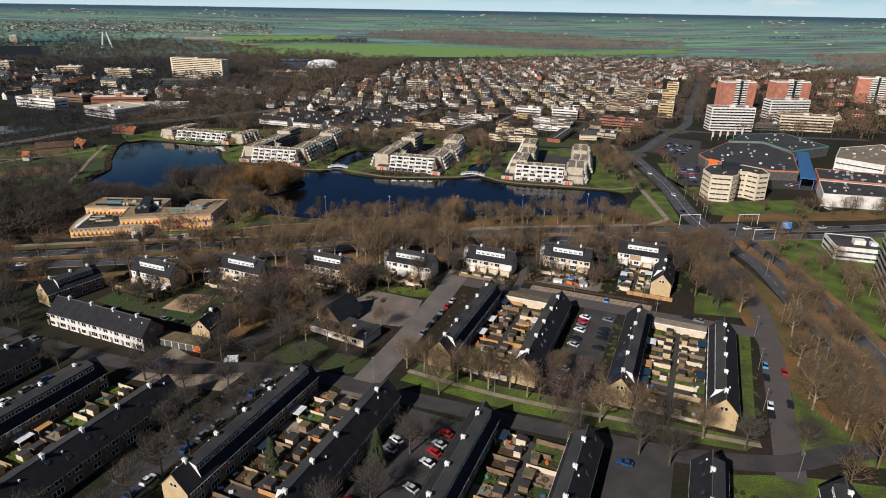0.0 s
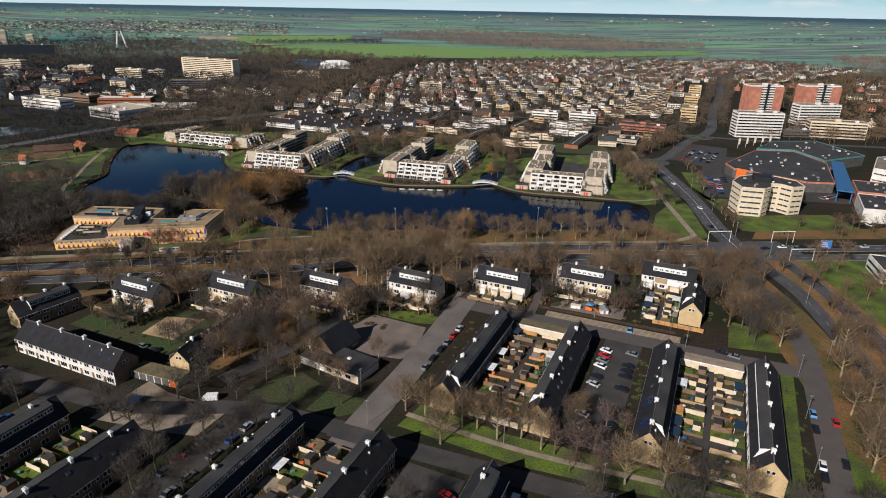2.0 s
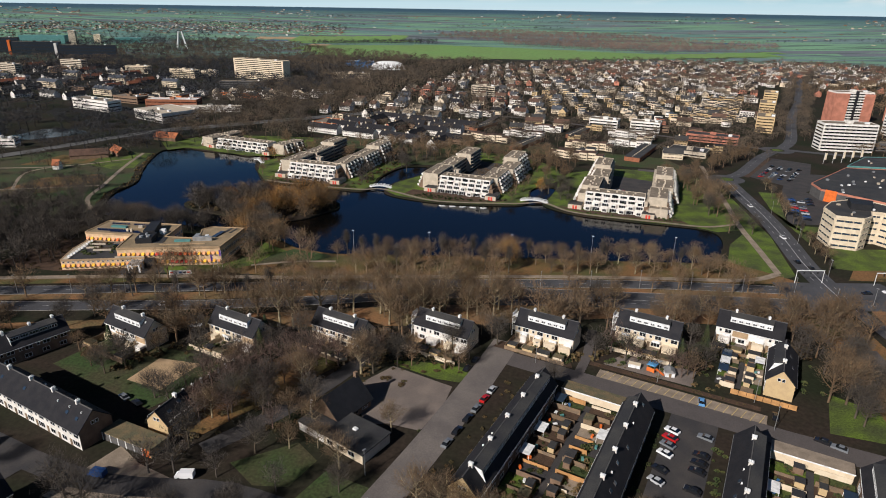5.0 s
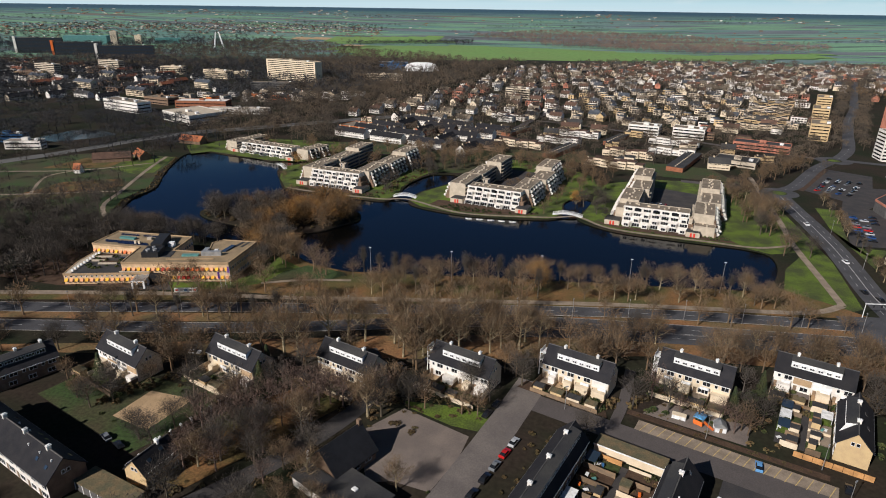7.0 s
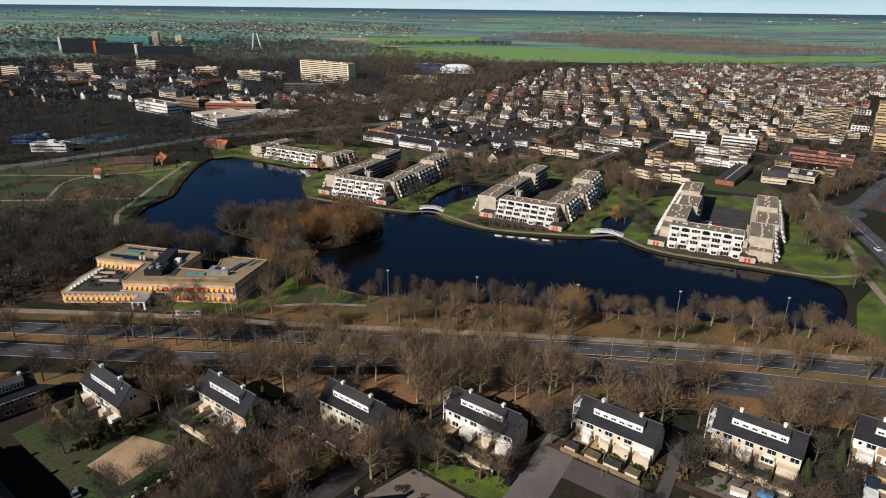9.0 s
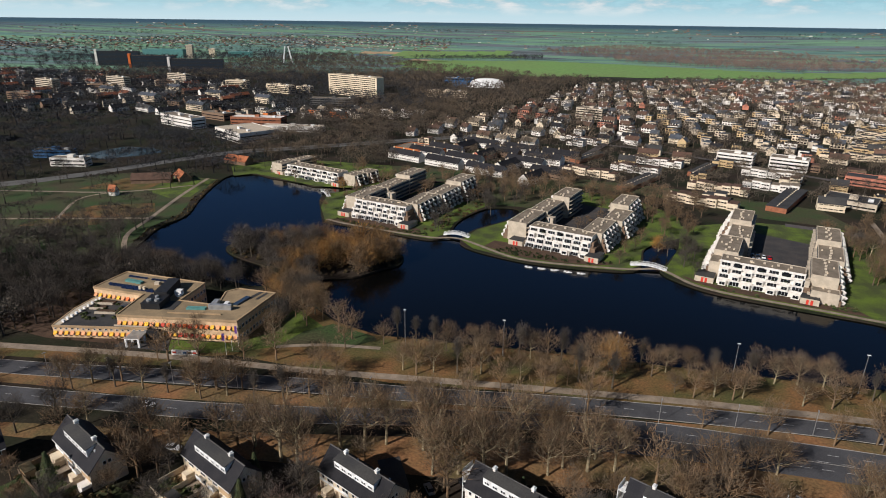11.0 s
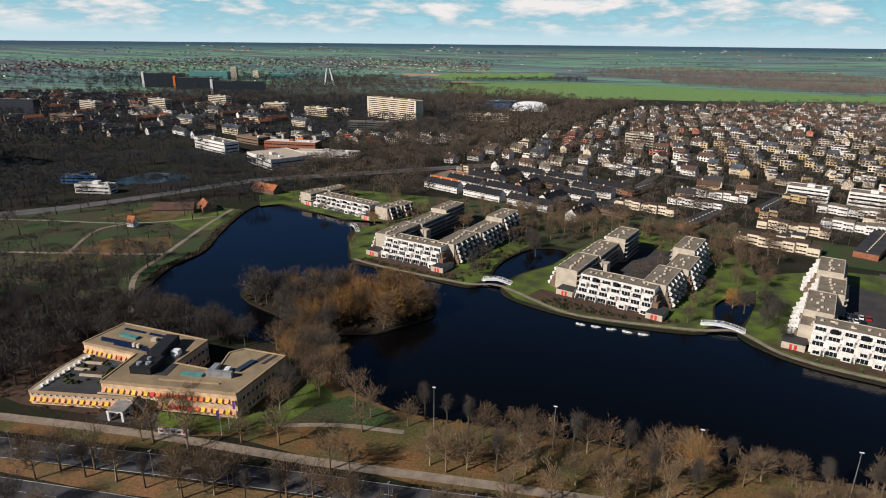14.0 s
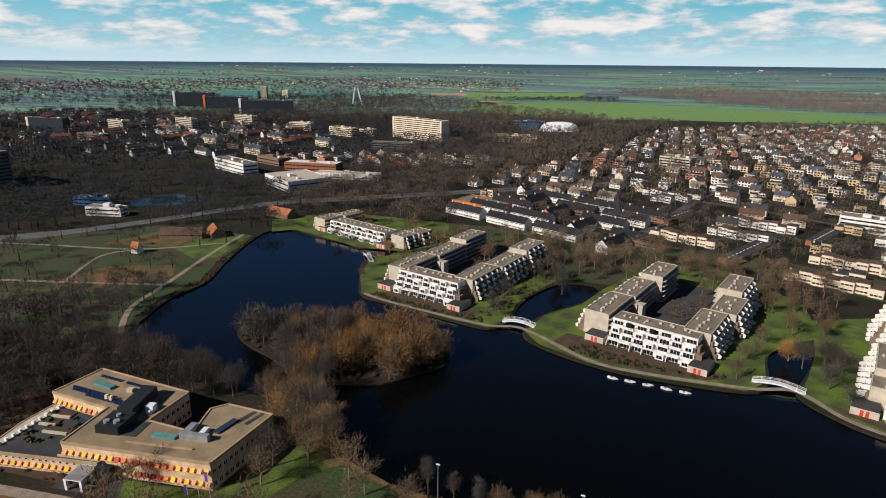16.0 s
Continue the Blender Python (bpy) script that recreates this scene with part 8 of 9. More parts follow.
def wood(name, poly, step, label, kinds=(0, 1, 2, 3), size=1.0, mat="twig", keep=1.0, z_of=None, stock=None):
    """A wood of many light trees in one object."""
    xs, ys = [p[0] for p in poly], [p[1] for p in poly]
    V, F, base = [], [], 0
    y = min(ys)
    while y < max(ys):
        x = min(xs)
        while x < max(xs):
            a, b = x + rt.uniform(-0.45, 0.45) * step, y + rt.uniform(-0.45, 0.45) * step
            if rt.random() < keep and inside(poly, a, b) and not is_taken(a, b, 1.5) and not inside(LAKE, a, b) and not in_any(a, b, HALLS) and not near_road(a, b, 0.5) and (name != "wood" or all((a - p) ** 2 + (b - q) ** 2 > 9 for p, q in STANDING)):
                tv, tf = (stock or SPARE)[rt.choice(kinds)]
                s, r = size * rt.uniform(0.75, 1.2), rt.uniform(0, 6.283)
                rot = np.array([[math.cos(r), -math.sin(r), 0], [math.sin(r), math.cos(r), 0], [0, 0, 1]]) * s
                off = np.array([a, b, z_of(math.hypot(a, b)) if z_of else 0.0])
                V.append(tv @ rot.T + off)
                F.append(tf + base)
                base += len(tv)
            x += step
        y += step
    if not V:
        return
    v, f = np.concatenate(V), np.concatenate(F)
    me = bpy.data.meshes.new(name)
    me.vertices.add(len(v))
    me.vertices.foreach_set("co", v.astype(np.float32).ravel())
    me.loops.add(f.size)
    me.loops.foreach_set("vertex_index", f.astype(np.int32).ravel())
    me.polygons.add(len(f))
    me.polygons.foreach_set("loop_start", np.arange(0, f.size, 3, dtype=np.int32))
    me.update(calc_edges=True)
    me.materials.append(M[mat])
    tagged(new(name, me), label, "woodland", kind="stuff")


wood("wood", [(-215, 236), (-100, 258), (-20, 277), (60, 290), (140, 294), (140, 272), (80, 268), (0, 256), (-60, 246), (-150, 232)], 8.0, "bare brown roadside wood among houses", keep=0.58, stock=FULL, size=0.95)
wood("wood", [EN(-225, 150), EN(-20, 270), EN(10, 280), EN(10, 262), EN(-90, 232), EN(-130, 205), EN(-222, 150)], 7.5, "bare trees in the gardens of the short blocks", keep=0.7, stock=FULL, size=0.8, mat="twig_grey")
wood("wood", [EN(-160, 142), EN(-158, 176), EN(-147, 203), EN(-131, 214), EN(-121, 204), EN(-125, 184), EN(-124, 164), EN(-134, 146), EN(-150, 133)], 5.6, "dense bare trees along the lane", keep=0.85, stock=FULL, size=0.85, mat="twig_plum")
for k, (ec, nc) in enumerate(GARDEN_OF):
    wood("wood", [EN(ec - 17, nc - 24), EN(ec + 17, nc - 19), EN(ec + 17, nc - 12), EN(ec - 17, nc - 15)], 6.0, "bare trees in the gardens of the short blocks", keep=0.5, stock=FULL, size=0.72, mat=("twig", "twig_grey", "twig_plum")[k % 3])
    wood("wood", [EN(ec - 17, nc + 6), EN(ec + 17, nc + 6), EN(ec + 17, nc + 17), EN(ec - 17, nc + 15)], 7.5, "bare trees behind the short blocks", keep=0.55, stock=FULL, size=0.95, mat="twig")
    wood("wood", [EN(ec + 12, nc - 8), EN(ec + 19, nc - 6), EN(ec + 19, nc + 8), EN(ec + 12, nc + 4)], 5.0, "bare trees between the short blocks", keep=0.55, stock=FULL, size=0.7, mat="twig_grey")
wood("wood", [(-98, 312), (-62, 318), (-10, 322), (40, 326), (110, 332), (120, 338), (60, 334), (-20, 331), (-66, 329), (-90, 334)], 7.0, "bare trees on the lake shore", keep=0.62, stock=FULL, size=0.9)
wood("wood", [(-128, 410), (-100, 419), (-82, 412), (-78, 400), (-94, 380), (-112, 371), (-126, 369), (-130, 380)], 6.0, "russet thicket on the peninsula", keep=0.85, stock=BUSHY, size=1.12, mat="twig_orange")
wood("wood", [(-170, 398), (-135, 412), (-118, 414), (-118, 376), (-135, 379), (-160, 389)], 6.4, "grey bare thicket on the peninsula", keep=0.9, stock=BUSHY, size=1.12, mat="twig_grey")
wood("wood", [(-100, 419), (-82, 412), (-78, 400), (-92, 381), (-98, 384), (-90, 400)], 6.0, "brown bare thicket at the peninsula's tip", keep=0.9, stock=BUSHY, size=1.0, mat="twig")
wood("wood", [(-130, 358), (-126, 368), (-112, 371), (-104, 360), (-92, 342), (-84, 335), (-104, 322), (-106, 340), (-128, 350)], 6.0, "bare trees at the neck of the peninsula", keep=0.75, stock=FULL, size=0.85)
wood("wood", [(-210, 374), (-180, 365), (-150, 360), (-130, 357), (-128, 350), (-140, 342), (-186, 345), (-190, 300), (-240, 290), (-260, 340)], 6.5, "bare grey wood round the office", keep=0.85, stock=FULL, mat="twig_grey", size=0.9)
wood("wood", [(-215, 262), (-160, 269), (-123, 273), (-60, 285), (0, 297), (30, 301), (140, 301), (140, 308), (60, 307), (0, 300), (-60, 291), (-119, 282), (-160, 275), (-215, 267)], 6.5, "bare trees on the central verge", keep=0.95, stock=FULL, size=0.90)
wood("wood", [(-215, 278), (-119, 292), (-36, 302), (35, 311), (115, 317), (140, 324), (110, 326), (35, 318), (-36, 311), (-60, 308), (-100, 303)], 7.0, "bare trees between road and cycle path", keep=0.75, stock=FULL, size=0.90)
wood("wood", [EN(-80, 245), EN(-14, 245), EN(-14, 264), EN(-46, 250), EN(-78, 236)], 7.5, "bare trees between street and gardens", keep=0.55, stock=FULL, size=0.75)
wood("wood", [EN(42, 150), EN(44, 262), EN(60, 262), EN(84, 240), EN(84, 170), EN(60, 140)], 9.0, "bare trees along the boulevard", keep=0.75, stock=FULL, size=0.9)
wood("wood", [(176, 150), (178, 296), (205, 300), (205, 150)], 10, "bare trees along the boulevard", keep=0.7, stock=FULL, size=0.9)
wood("wood", [(114, 218), (148, 216), (152, 288), (136, 288), (118, 252)], 7.0, "bare brown trees beside the junction", keep=0.85, stock=FULL, size=0.95)
wood("wood", [(162, 300), (171, 300), (169, 240), (159, 190), (147, 140), (142, 142), (154, 210), (163, 250)], 6.5, "bare trees between the carriageways", keep=0.95, stock=FULL, size=0.75)
wood("wood", [(136, 345), (150, 440), (164, 500), (130, 500), (124, 440), (140, 400)], 8, "bare trees at the lake's end", keep=0.6, stock=FULL, size=0.8)
wood("wood", [EN(-240, 60), EN(-200, 60), EN(-198, 120), EN(-160, 120), EN(-125, 140), EN(-90, 139), EN(-90, 146), EN(-150, 146), EN(-240, 128)], 9, "bare street trees of the estate", keep=0.6, stock=FULL, size=0.85, mat="twig_grey")
wood("wood", [(-420, 220), (-215, 240), (-190, 300), (-240, 290), (-262, 340), (-232, 400), (-300, 352), (-420, 330)], 9, "bare grey wood west of the office", mat="twig_grey")
wood("wood", [(-330, 190), (-215, 222), (-160, 236), (-135, 240), (-150, 215), (-230, 180)], 8, "bare wood south of the main road", mat="twig_grey", stock=FULL, keep=0.7, size=0.9)
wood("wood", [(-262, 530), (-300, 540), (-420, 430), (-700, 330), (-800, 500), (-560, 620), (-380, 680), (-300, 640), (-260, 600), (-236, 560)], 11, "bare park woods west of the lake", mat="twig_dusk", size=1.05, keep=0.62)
wood("wood", [(-300, 600), (-240, 560), (-130, 600), (-190, 690), (-160, 740), (-120, 820), (-200, 960), (-300, 1000), (-330, 800), (-300, 700)], 10, "bare brown wood behind the flats", size=1.05, mat="twig_wood", keep=0.8)
wood("wood", [(-250, 1000), (-150, 860), (-80, 1000), (-60, 1250), (0, 1400), (-150, 1390), (-420, 1420), (-500, 1250), (-300, 1100)], 14, "bare brown wood before the fields", size=1.3, stock=TINY, mat="twig_wood")
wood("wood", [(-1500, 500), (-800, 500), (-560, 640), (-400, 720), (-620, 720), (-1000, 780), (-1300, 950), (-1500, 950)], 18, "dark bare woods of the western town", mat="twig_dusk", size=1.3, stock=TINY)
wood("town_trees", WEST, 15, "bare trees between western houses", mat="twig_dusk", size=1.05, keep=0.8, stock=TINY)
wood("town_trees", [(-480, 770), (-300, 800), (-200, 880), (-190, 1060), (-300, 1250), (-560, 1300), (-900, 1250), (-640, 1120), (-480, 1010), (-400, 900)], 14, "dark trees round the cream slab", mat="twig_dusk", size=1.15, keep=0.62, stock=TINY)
wood("town_trees", ZONE, 13.0, "bare trees between far houses", mat="twig_wood", size=1.05, keep=0.66, stock=TINY)
wood("town_trees", [EN(-34, 146), EN(-15, 147), EN(-15, 176), EN(-34, 178)], 5.5, "dark trees at the end of the car park", size=0.72, keep=0.6, stock=FULL, mat="twig_plum")
wood("town_trees", [(-70, 515), (30, 535), (60, 505), (70, 560), (-20, 600), (-95, 585)], 8, "brown trees behind the lakeside flats", size=0.8, keep=0.5, stock=FULL)
wood("town_trees", [(-30, 570), (230, 560), (300, 700), (60, 740), (-160, 690), (-60, 560)], 9, "bare trees between the pale rows", size=0.75, keep=0.6, mat="twig_wood")
wood("town_trees", [(-170, 440), (-60, 520), (-20, 560), (-140, 590), (-250, 560), (-160, 500)], 10, "bare trees round the lakeside flats", size=0.75, keep=0.55, stock=FULL)
wood("town_trees", [(-10, 530), (60, 470), (70, 500), (80, 540), (10, 570)], 9, "bare trees round the lakeside flats", size=0.75, keep=0.6, stock=FULL)
wood("town_trees", [(420, 560), (900, 640), (1300, 1250), (900, 1300), (640, 1120), (440, 1060), (460, 900)], 17, "bare trees east of the towers", size=1.2, keep=0.8, stock=TINY)
wood("town_trees", [(274, 655), (306, 650), (338, 728), (378, 812), (424, 902), (488, 1044), (578, 1244), (545, 1256), (452, 1056), (388, 914), (342, 822), (304, 738)], 9, "avenue of bare brown trees", size=0.85, keep=0.9, mat="twig_wood")
wood("town_trees", [(140, 500), (165, 490), (185, 530), (235, 590), (225, 610), (180, 560)], 8, "bare trees beside the roundabout", size=0.8, keep=0.7, stock=FULL)
wood("town_trees", [(196, 345), (260, 352), (330, 350), (420, 360), (420, 330), (260, 328), (190, 330)], 9, "bare trees between road and shops", size=0.8, keep=0.55, stock=FULL)
wood("town_trees", [(205, 398), (240, 398), (225, 425)], 7, "bare trees beside the office", size=0.9, keep=0.8, stock=FULL)
wood("town_trees", [(180, 200), (200, 210), (330, 300), (330, 150), (180, 150)], 11, "bare trees on the eastern lawn", size=0.9, keep=0.5, stock=FULL)
wood("town_trees", [(300, 590), (440, 570), (470, 640), (440, 690), (380, 680)], 10, "bare trees between the flats", size=0.9, keep=0.5)
wood("park_trees", [(-230, 395), (-240, 470), (-262, 522), (-420, 500), (-420, 390), (-300, 358)], 19, "scattered bare trees in the lakeside park", size=0.95, keep=0.75, mat="twig_grey")
wood("park_trees", [(-213, 374), (-228, 396), (-232, 428), (-250, 430), (-262, 400), (-300, 352), (-262, 340)], 9, "bare trees at the lake's western end", size=0.9, keep=0.8, stock=FULL, mat="twig_grey")
wood("town_trees", [(-6, 470), (22, 462), (42, 520), (20, 530)], 9, "bare trees in the car court", size=0.5, keep=0.5)
wood("town_trees", [(-110, 490), (-92, 484), (-76, 530), (-92, 540)], 9, "bare trees in the car court", size=0.5, keep=0.5)
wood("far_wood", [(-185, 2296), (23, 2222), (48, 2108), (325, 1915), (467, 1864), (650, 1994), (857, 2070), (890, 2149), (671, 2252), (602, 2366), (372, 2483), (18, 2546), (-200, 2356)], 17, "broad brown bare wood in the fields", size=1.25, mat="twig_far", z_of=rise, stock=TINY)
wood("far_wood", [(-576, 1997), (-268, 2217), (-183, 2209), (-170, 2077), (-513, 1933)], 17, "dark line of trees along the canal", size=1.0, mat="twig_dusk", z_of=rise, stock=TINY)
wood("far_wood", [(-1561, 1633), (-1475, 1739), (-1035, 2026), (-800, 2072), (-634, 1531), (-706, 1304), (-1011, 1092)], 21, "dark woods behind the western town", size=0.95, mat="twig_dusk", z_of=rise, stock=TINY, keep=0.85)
wood("far_wood", [(-1050, 1210), (-830, 1420), (-950, 1622), (-811, 2097), (-581, 1876), (-440, 1731), (-119, 1482), (-230, 1199), (-473, 1553), (-519, 1178), (-865, 1063)], 17, "brown wood between the slabs and the fields", size=1.05, mat="twig_wood", z_of=rise, stock=TINY, keep=0.8)
wood("town_trees", [(20, 428), (34, 432), (38, 456), (46, 470), (62, 480), (70, 500), (40, 540), (14, 450)], 8, "bare trees on the lawn between the flats", size=0.7, keep=0.5, stock=FULL, mat="twig")
wood("town_trees", [(50, 440), (60, 462), (66, 440), (58, 420)], 6, "bare trees by the inlet", size=0.7, keep=0.7, stock=FULL, mat="twig_grey")
wood("town_trees", [(-86, 450), (-70, 452), (-66, 490), (-40, 512), (-30, 540), (-70, 560), (-72, 510)], 7.5, "bare trees round the inlet pond", size=0.75, keep=0.6, stock=FULL, mat="twig_grey")
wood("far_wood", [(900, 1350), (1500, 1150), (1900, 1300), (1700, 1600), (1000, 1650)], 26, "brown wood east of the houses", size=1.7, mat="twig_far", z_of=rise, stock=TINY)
for k in range(30):
    a, d = rf.uniform(-0.95, 0.85), rf.uniform(2450, 3500)
    x, y0 = d * math.sin(a), d * math.cos(a)
    L = rf.uniform(60, 260)
    wood("far_wood", [(x - L, y0 - 14), (x + L, y0 - 20), (x + L, y0 + 10), (x - L, y0 + 18)], 20, "thin belt of bare trees far off on the plain", size=0.8, mat="twig_dusk", z_of=rise, stock=TINY)
wood("far_wood", [(d * math.sin(a), d * math.cos(a)) for a, d in ((-1.05, 1850), (-0.7, 1950), (-0.5, 2000), (-0.42, 2150), (-0.40, 2480), (-0.7, 2500), (-1.05, 2500))], 25, "dark woods before the far town", size=1.0, mat="twig_dusk", z_of=rise, stock=TINY, keep=0.8)
wood("far_wood", [(d * math.sin(a), d * math.cos(a)) for a, d in ((-0.98, 2480), (-0.6, 2520), (-0.22, 2500), (-0.22, 2760), (-0.6, 2780), (-0.98, 2780))], 27, "dark trees among the far town", size=0.9, mat="twig_dusk", z_of=rise, stock=TINY, keep=0.7)
# low thickets of shrubs
rs = random.Random(77)


def thicket(name, poly, step, keep, mat, label, lo=0.5, hi=1.4, anywhere=False):
    xs, ys = [p[0] for p in poly], [p[1] for p in poly]
    src = leaf_blob(1.0, 0.9, 46, rs, 0.26)
    v0 = np.array([v.co[:] for v in src.vertices])
    f0 = np.array([p.vertices[:] for p in src.polygons])
    V, F, base = [], [], 0
    y = min(ys)
    while y < max(ys):
        x = min(xs)
        while x < max(xs):
            a, b = x + rs.uniform(-0.5, 0.5) * step, y + rs.uniform(-0.5, 0.5) * step
            if rs.random() < keep and inside(poly, a, b) and (anywhere or not is_taken(a, b, 0.6)) and not inside(LAKE, a, b) and not near_road(a, b, 0.4):
                s = rs.uniform(lo, hi)
                V.append(v0 * np.array([s * rs.uniform(0.8, 1.4), s * rs.uniform(0.8, 1.4), s]) + np.array([a, b, 0.0]))
                F.append(f0 + base)
                base += len(v0)
            x += step
        y += step
    if V:
        me = bpy.data.meshes.new(name)
        me.from_pydata(np.concatenate(V).tolist(), [], np.concatenate(F).tolist())
        me.materials.append(M[mat])
        tagged(new(name, me), label, "shrubs", kind="stuff")


for e0, e1, n0, n1 in ((-62.8, -43.6, 163.5, 217.0), (-5.0, 14.9, 165.5, 219.0), (-38.3, -19.0, 84.0, 137.5), (20.5, 40.5, 88.0, 141.0), (-96.1, -77.3, 81.0, 134.5), (-156.5, -137.3, 57.0, 110.5)):
    for k, mat in enumerate(("bush", "shrub_brown")):
        mid = (e0 + e1) / 2
        thicket("garden_plants", [EN(e0 + 1, n0), EN(mid - 3.4, n0), EN(mid - 3.4, n1), EN(e0 + 1, n1)], 2.2, 0.42, mat, "hedges and plants of the back gardens", 0.4, 1.1, True)
        thicket("garden_plants", [EN(mid + 3.4, n0), EN(e1 - 1, n0), EN(e1 - 1, n1), EN(mid + 3.4, n1)], 2.2, 0.42, mat, "hedges and plants of the back gardens", 0.4, 1.1, True)
thicket("shrubbery", [EN(-225, 150), EN(-20, 270), EN(10, 280), EN(10, 258), EN(-90, 236), EN(-130, 205), EN(-222, 150)], 3.4, 0.55, "bush", "dark evergreen shrubs in the gardens of the short blocks")
for k, (ec, nc) in enumerate(GARDEN_OF):
    thicket("garden_plants", [EN(ec - 11, nc - 14), EN(ec + 12, nc - 14), EN(ec + 12, nc - 5.5), EN(ec - 11, nc - 5.5)], 2.3, 0.34, "bush", "evergreen hedges and plants in short gardens", 0.6, 1.5, True)
    thicket("garden_plants", [EN(ec - 12, nc - 17), EN(ec + 15, nc - 17), EN(ec + 15, nc - 8), EN(ec - 12, nc - 8)], 2.6, 0.4, "shrub_brown", "brown winter shrubs in short gardens", 0.6, 1.7, True)
    thicket("garden_plants", [EN(ec + 11.5, nc - 10), EN(ec + 19, nc - 8), EN(ec + 19, nc + 6), EN(ec + 11.5, nc + 4)], 2.4, 0.6, "bush" if k % 2 else "shrub_brown", "dense shrubs between the short blocks", 0.9, 2.0)
thicket("shrubbery", [EN(-80, 244), EN(-20, 244), EN(-20, 262), EN(-46, 250), EN(-78, 234)], 2.6, 0.45, "shrub_brown", "brown shrubs between street and gardens", 0.4, 1.0)
thicket("shrubbery", [EN(-91.8, 181), EN(-90.2, 181), EN(-88.2, 212), EN(-89.8, 212)], 1.2, 0.95, "bush", "clipped hedge along the square", 0.5, 0.8)
thicket("shrubbery", [EN(-117, 207.0), EN(-104, 207.0), EN(-104, 208), EN(-117, 208.2)], 1.3, 0.9, "shrub_brown", "brown hedge behind the square", 0.5, 0.9)
thicket("shrubbery", [EN(-60, 240.6), EN(-10, 241.4), EN(-10, 242.6), EN(-60, 241.8)], 1.3, 0.6, "shrub_brown", "low brown hedge behind the parking strip", 0.3, 0.6)
thicket("shrubbery", [EN(-188, 155), EN(-168, 156), EN(-168, 157.4), EN(-188, 156.4)], 1.3, 0.8, "bush", "hedge along the playground", 0.5, 0.8)
thicket("shrubbery", [EN(-188, 171), EN(-170, 176), EN(-170, 178), EN(-188, 173)], 1.4, 0.8, "bush", "hedge along the playground", 0.6, 1.0)
thicket("shrubbery", [(120, 318), (60, 312), (0, 305), (-50, 299), (-50, 300.5), (0, 306.6), (60, 313.6), (120, 319.6)], 2.2, 0.4, "shrub_brown", "low shrubs along the cycle path", 0.3, 0.7)
thicket("shrubbery", [(-58, 328), (112, 336), (112, 338.5), (-30, 334), (-60, 330)], 2.0, 0.5, "shrub_brown", "brown reeds on the lake shore", 0.4, 0.9)
thicket("shrubbery", [EN(-160, 142), EN(-136, 142), EN(-98, 214), EN(-122, 226)], 3.2, 0.5, "shrub_brown", "brown winter shrubs along the lane")
thicket("shrubbery", [EN(24, 168), EN(31, 168), EN(31, 222), EN(24, 222)], 2.2, 0.5, "bush", "clipped front garden shrubs", 0.4, 0.9)
thicket("shrubbery", [EN(-80, 162), EN(-72, 162), EN(-72, 218), EN(-80, 218)], 2.2, 0.4, "shrub_brown", "brown front garden shrubs", 0.4, 0.9)
thicket("shrubbery", [EN(-34.5, 163), EN(-31.5, 163), EN(-31.5, 218), EN(-34.5, 218)], 2.0, 0.6, "bush", "front garden shrubs by the car park", 0.4, 1.0)
thicket("shrubbery", [EN(-17.5, 163), EN(-14, 163), EN(-14, 218), EN(-17.5, 218)], 2.0, 0.6, "bush", "front garden shrubs by the car park", 0.4, 1.0)
thicket("shrubbery", [(-170, 400), (-135, 413), (-82, 412), (-78, 400), (-94, 380), (-112, 372), (-135, 380), (-160, 389)], 3.0, 0.5, "shrub_brown", "brown undergrowth on the peninsula", 0.6, 1.6)
thicket("shrubbery", [(-222, 392), (-229, 415), (-229, 440), (-243, 473), (-256, 520), (-251, 533), (-246, 506), (-233, 471), (-221, 440), (-221, 415)], 2.2, 0.7, "shrub_brown", "brown reeds along the park shore", 0.5, 1.0)
thicket("shrubbery", [(-212, 300), (-180, 296), (-150, 299), (-140, 300), (-142, 307), (-176, 302), (-184, 330), (-205, 335)], 2.6, 0.6, "shrub_brown", "dark winter shrubs before the office", 0.4, 1.0)
thicket("shrubbery", [(-84, 450), (-72, 452), (-56, 510), (-62, 530)], 2.6, 0.5, "shrub_brown", "shrubs beside the flats", 0.5, 1.2)
thicket("shrubbery", [(-142, 455), (-89, 443), (-75, 441), (-80, 449), (-90, 452), (-130, 462)], 1.9, 0.75, "bush", "green shrubs below the lakeside flats", 0.5, 1.1)
thicket("shrubbery", [(-40, 432), (-25, 426), (12, 424), (22, 428), (15, 433), (-22, 440)], 1.9, 0.75, "bush", "green shrubs below the lakeside flats", 0.5, 1.1)
thicket("shrubbery", [(54, 415), (68, 409), (106, 401), (120, 400), (118, 407), (66, 414)], 1.9, 0.75, "bush", "green shrubs below the lakeside flats", 0.5, 1.1)
thicket("shrubbery", [EN(-112, 141), EN(-108, 141), EN(-108, 80), EN(-112, 80)], 2.4, 0.6, "bush", "dark hedge along the terrace fronts", 0.5, 1.0)
for t in TREES:
    for o in (t, *t.children_recursive):
        bpy.data.objects.remove(o)

# ---------------------------------------------------------------- cars


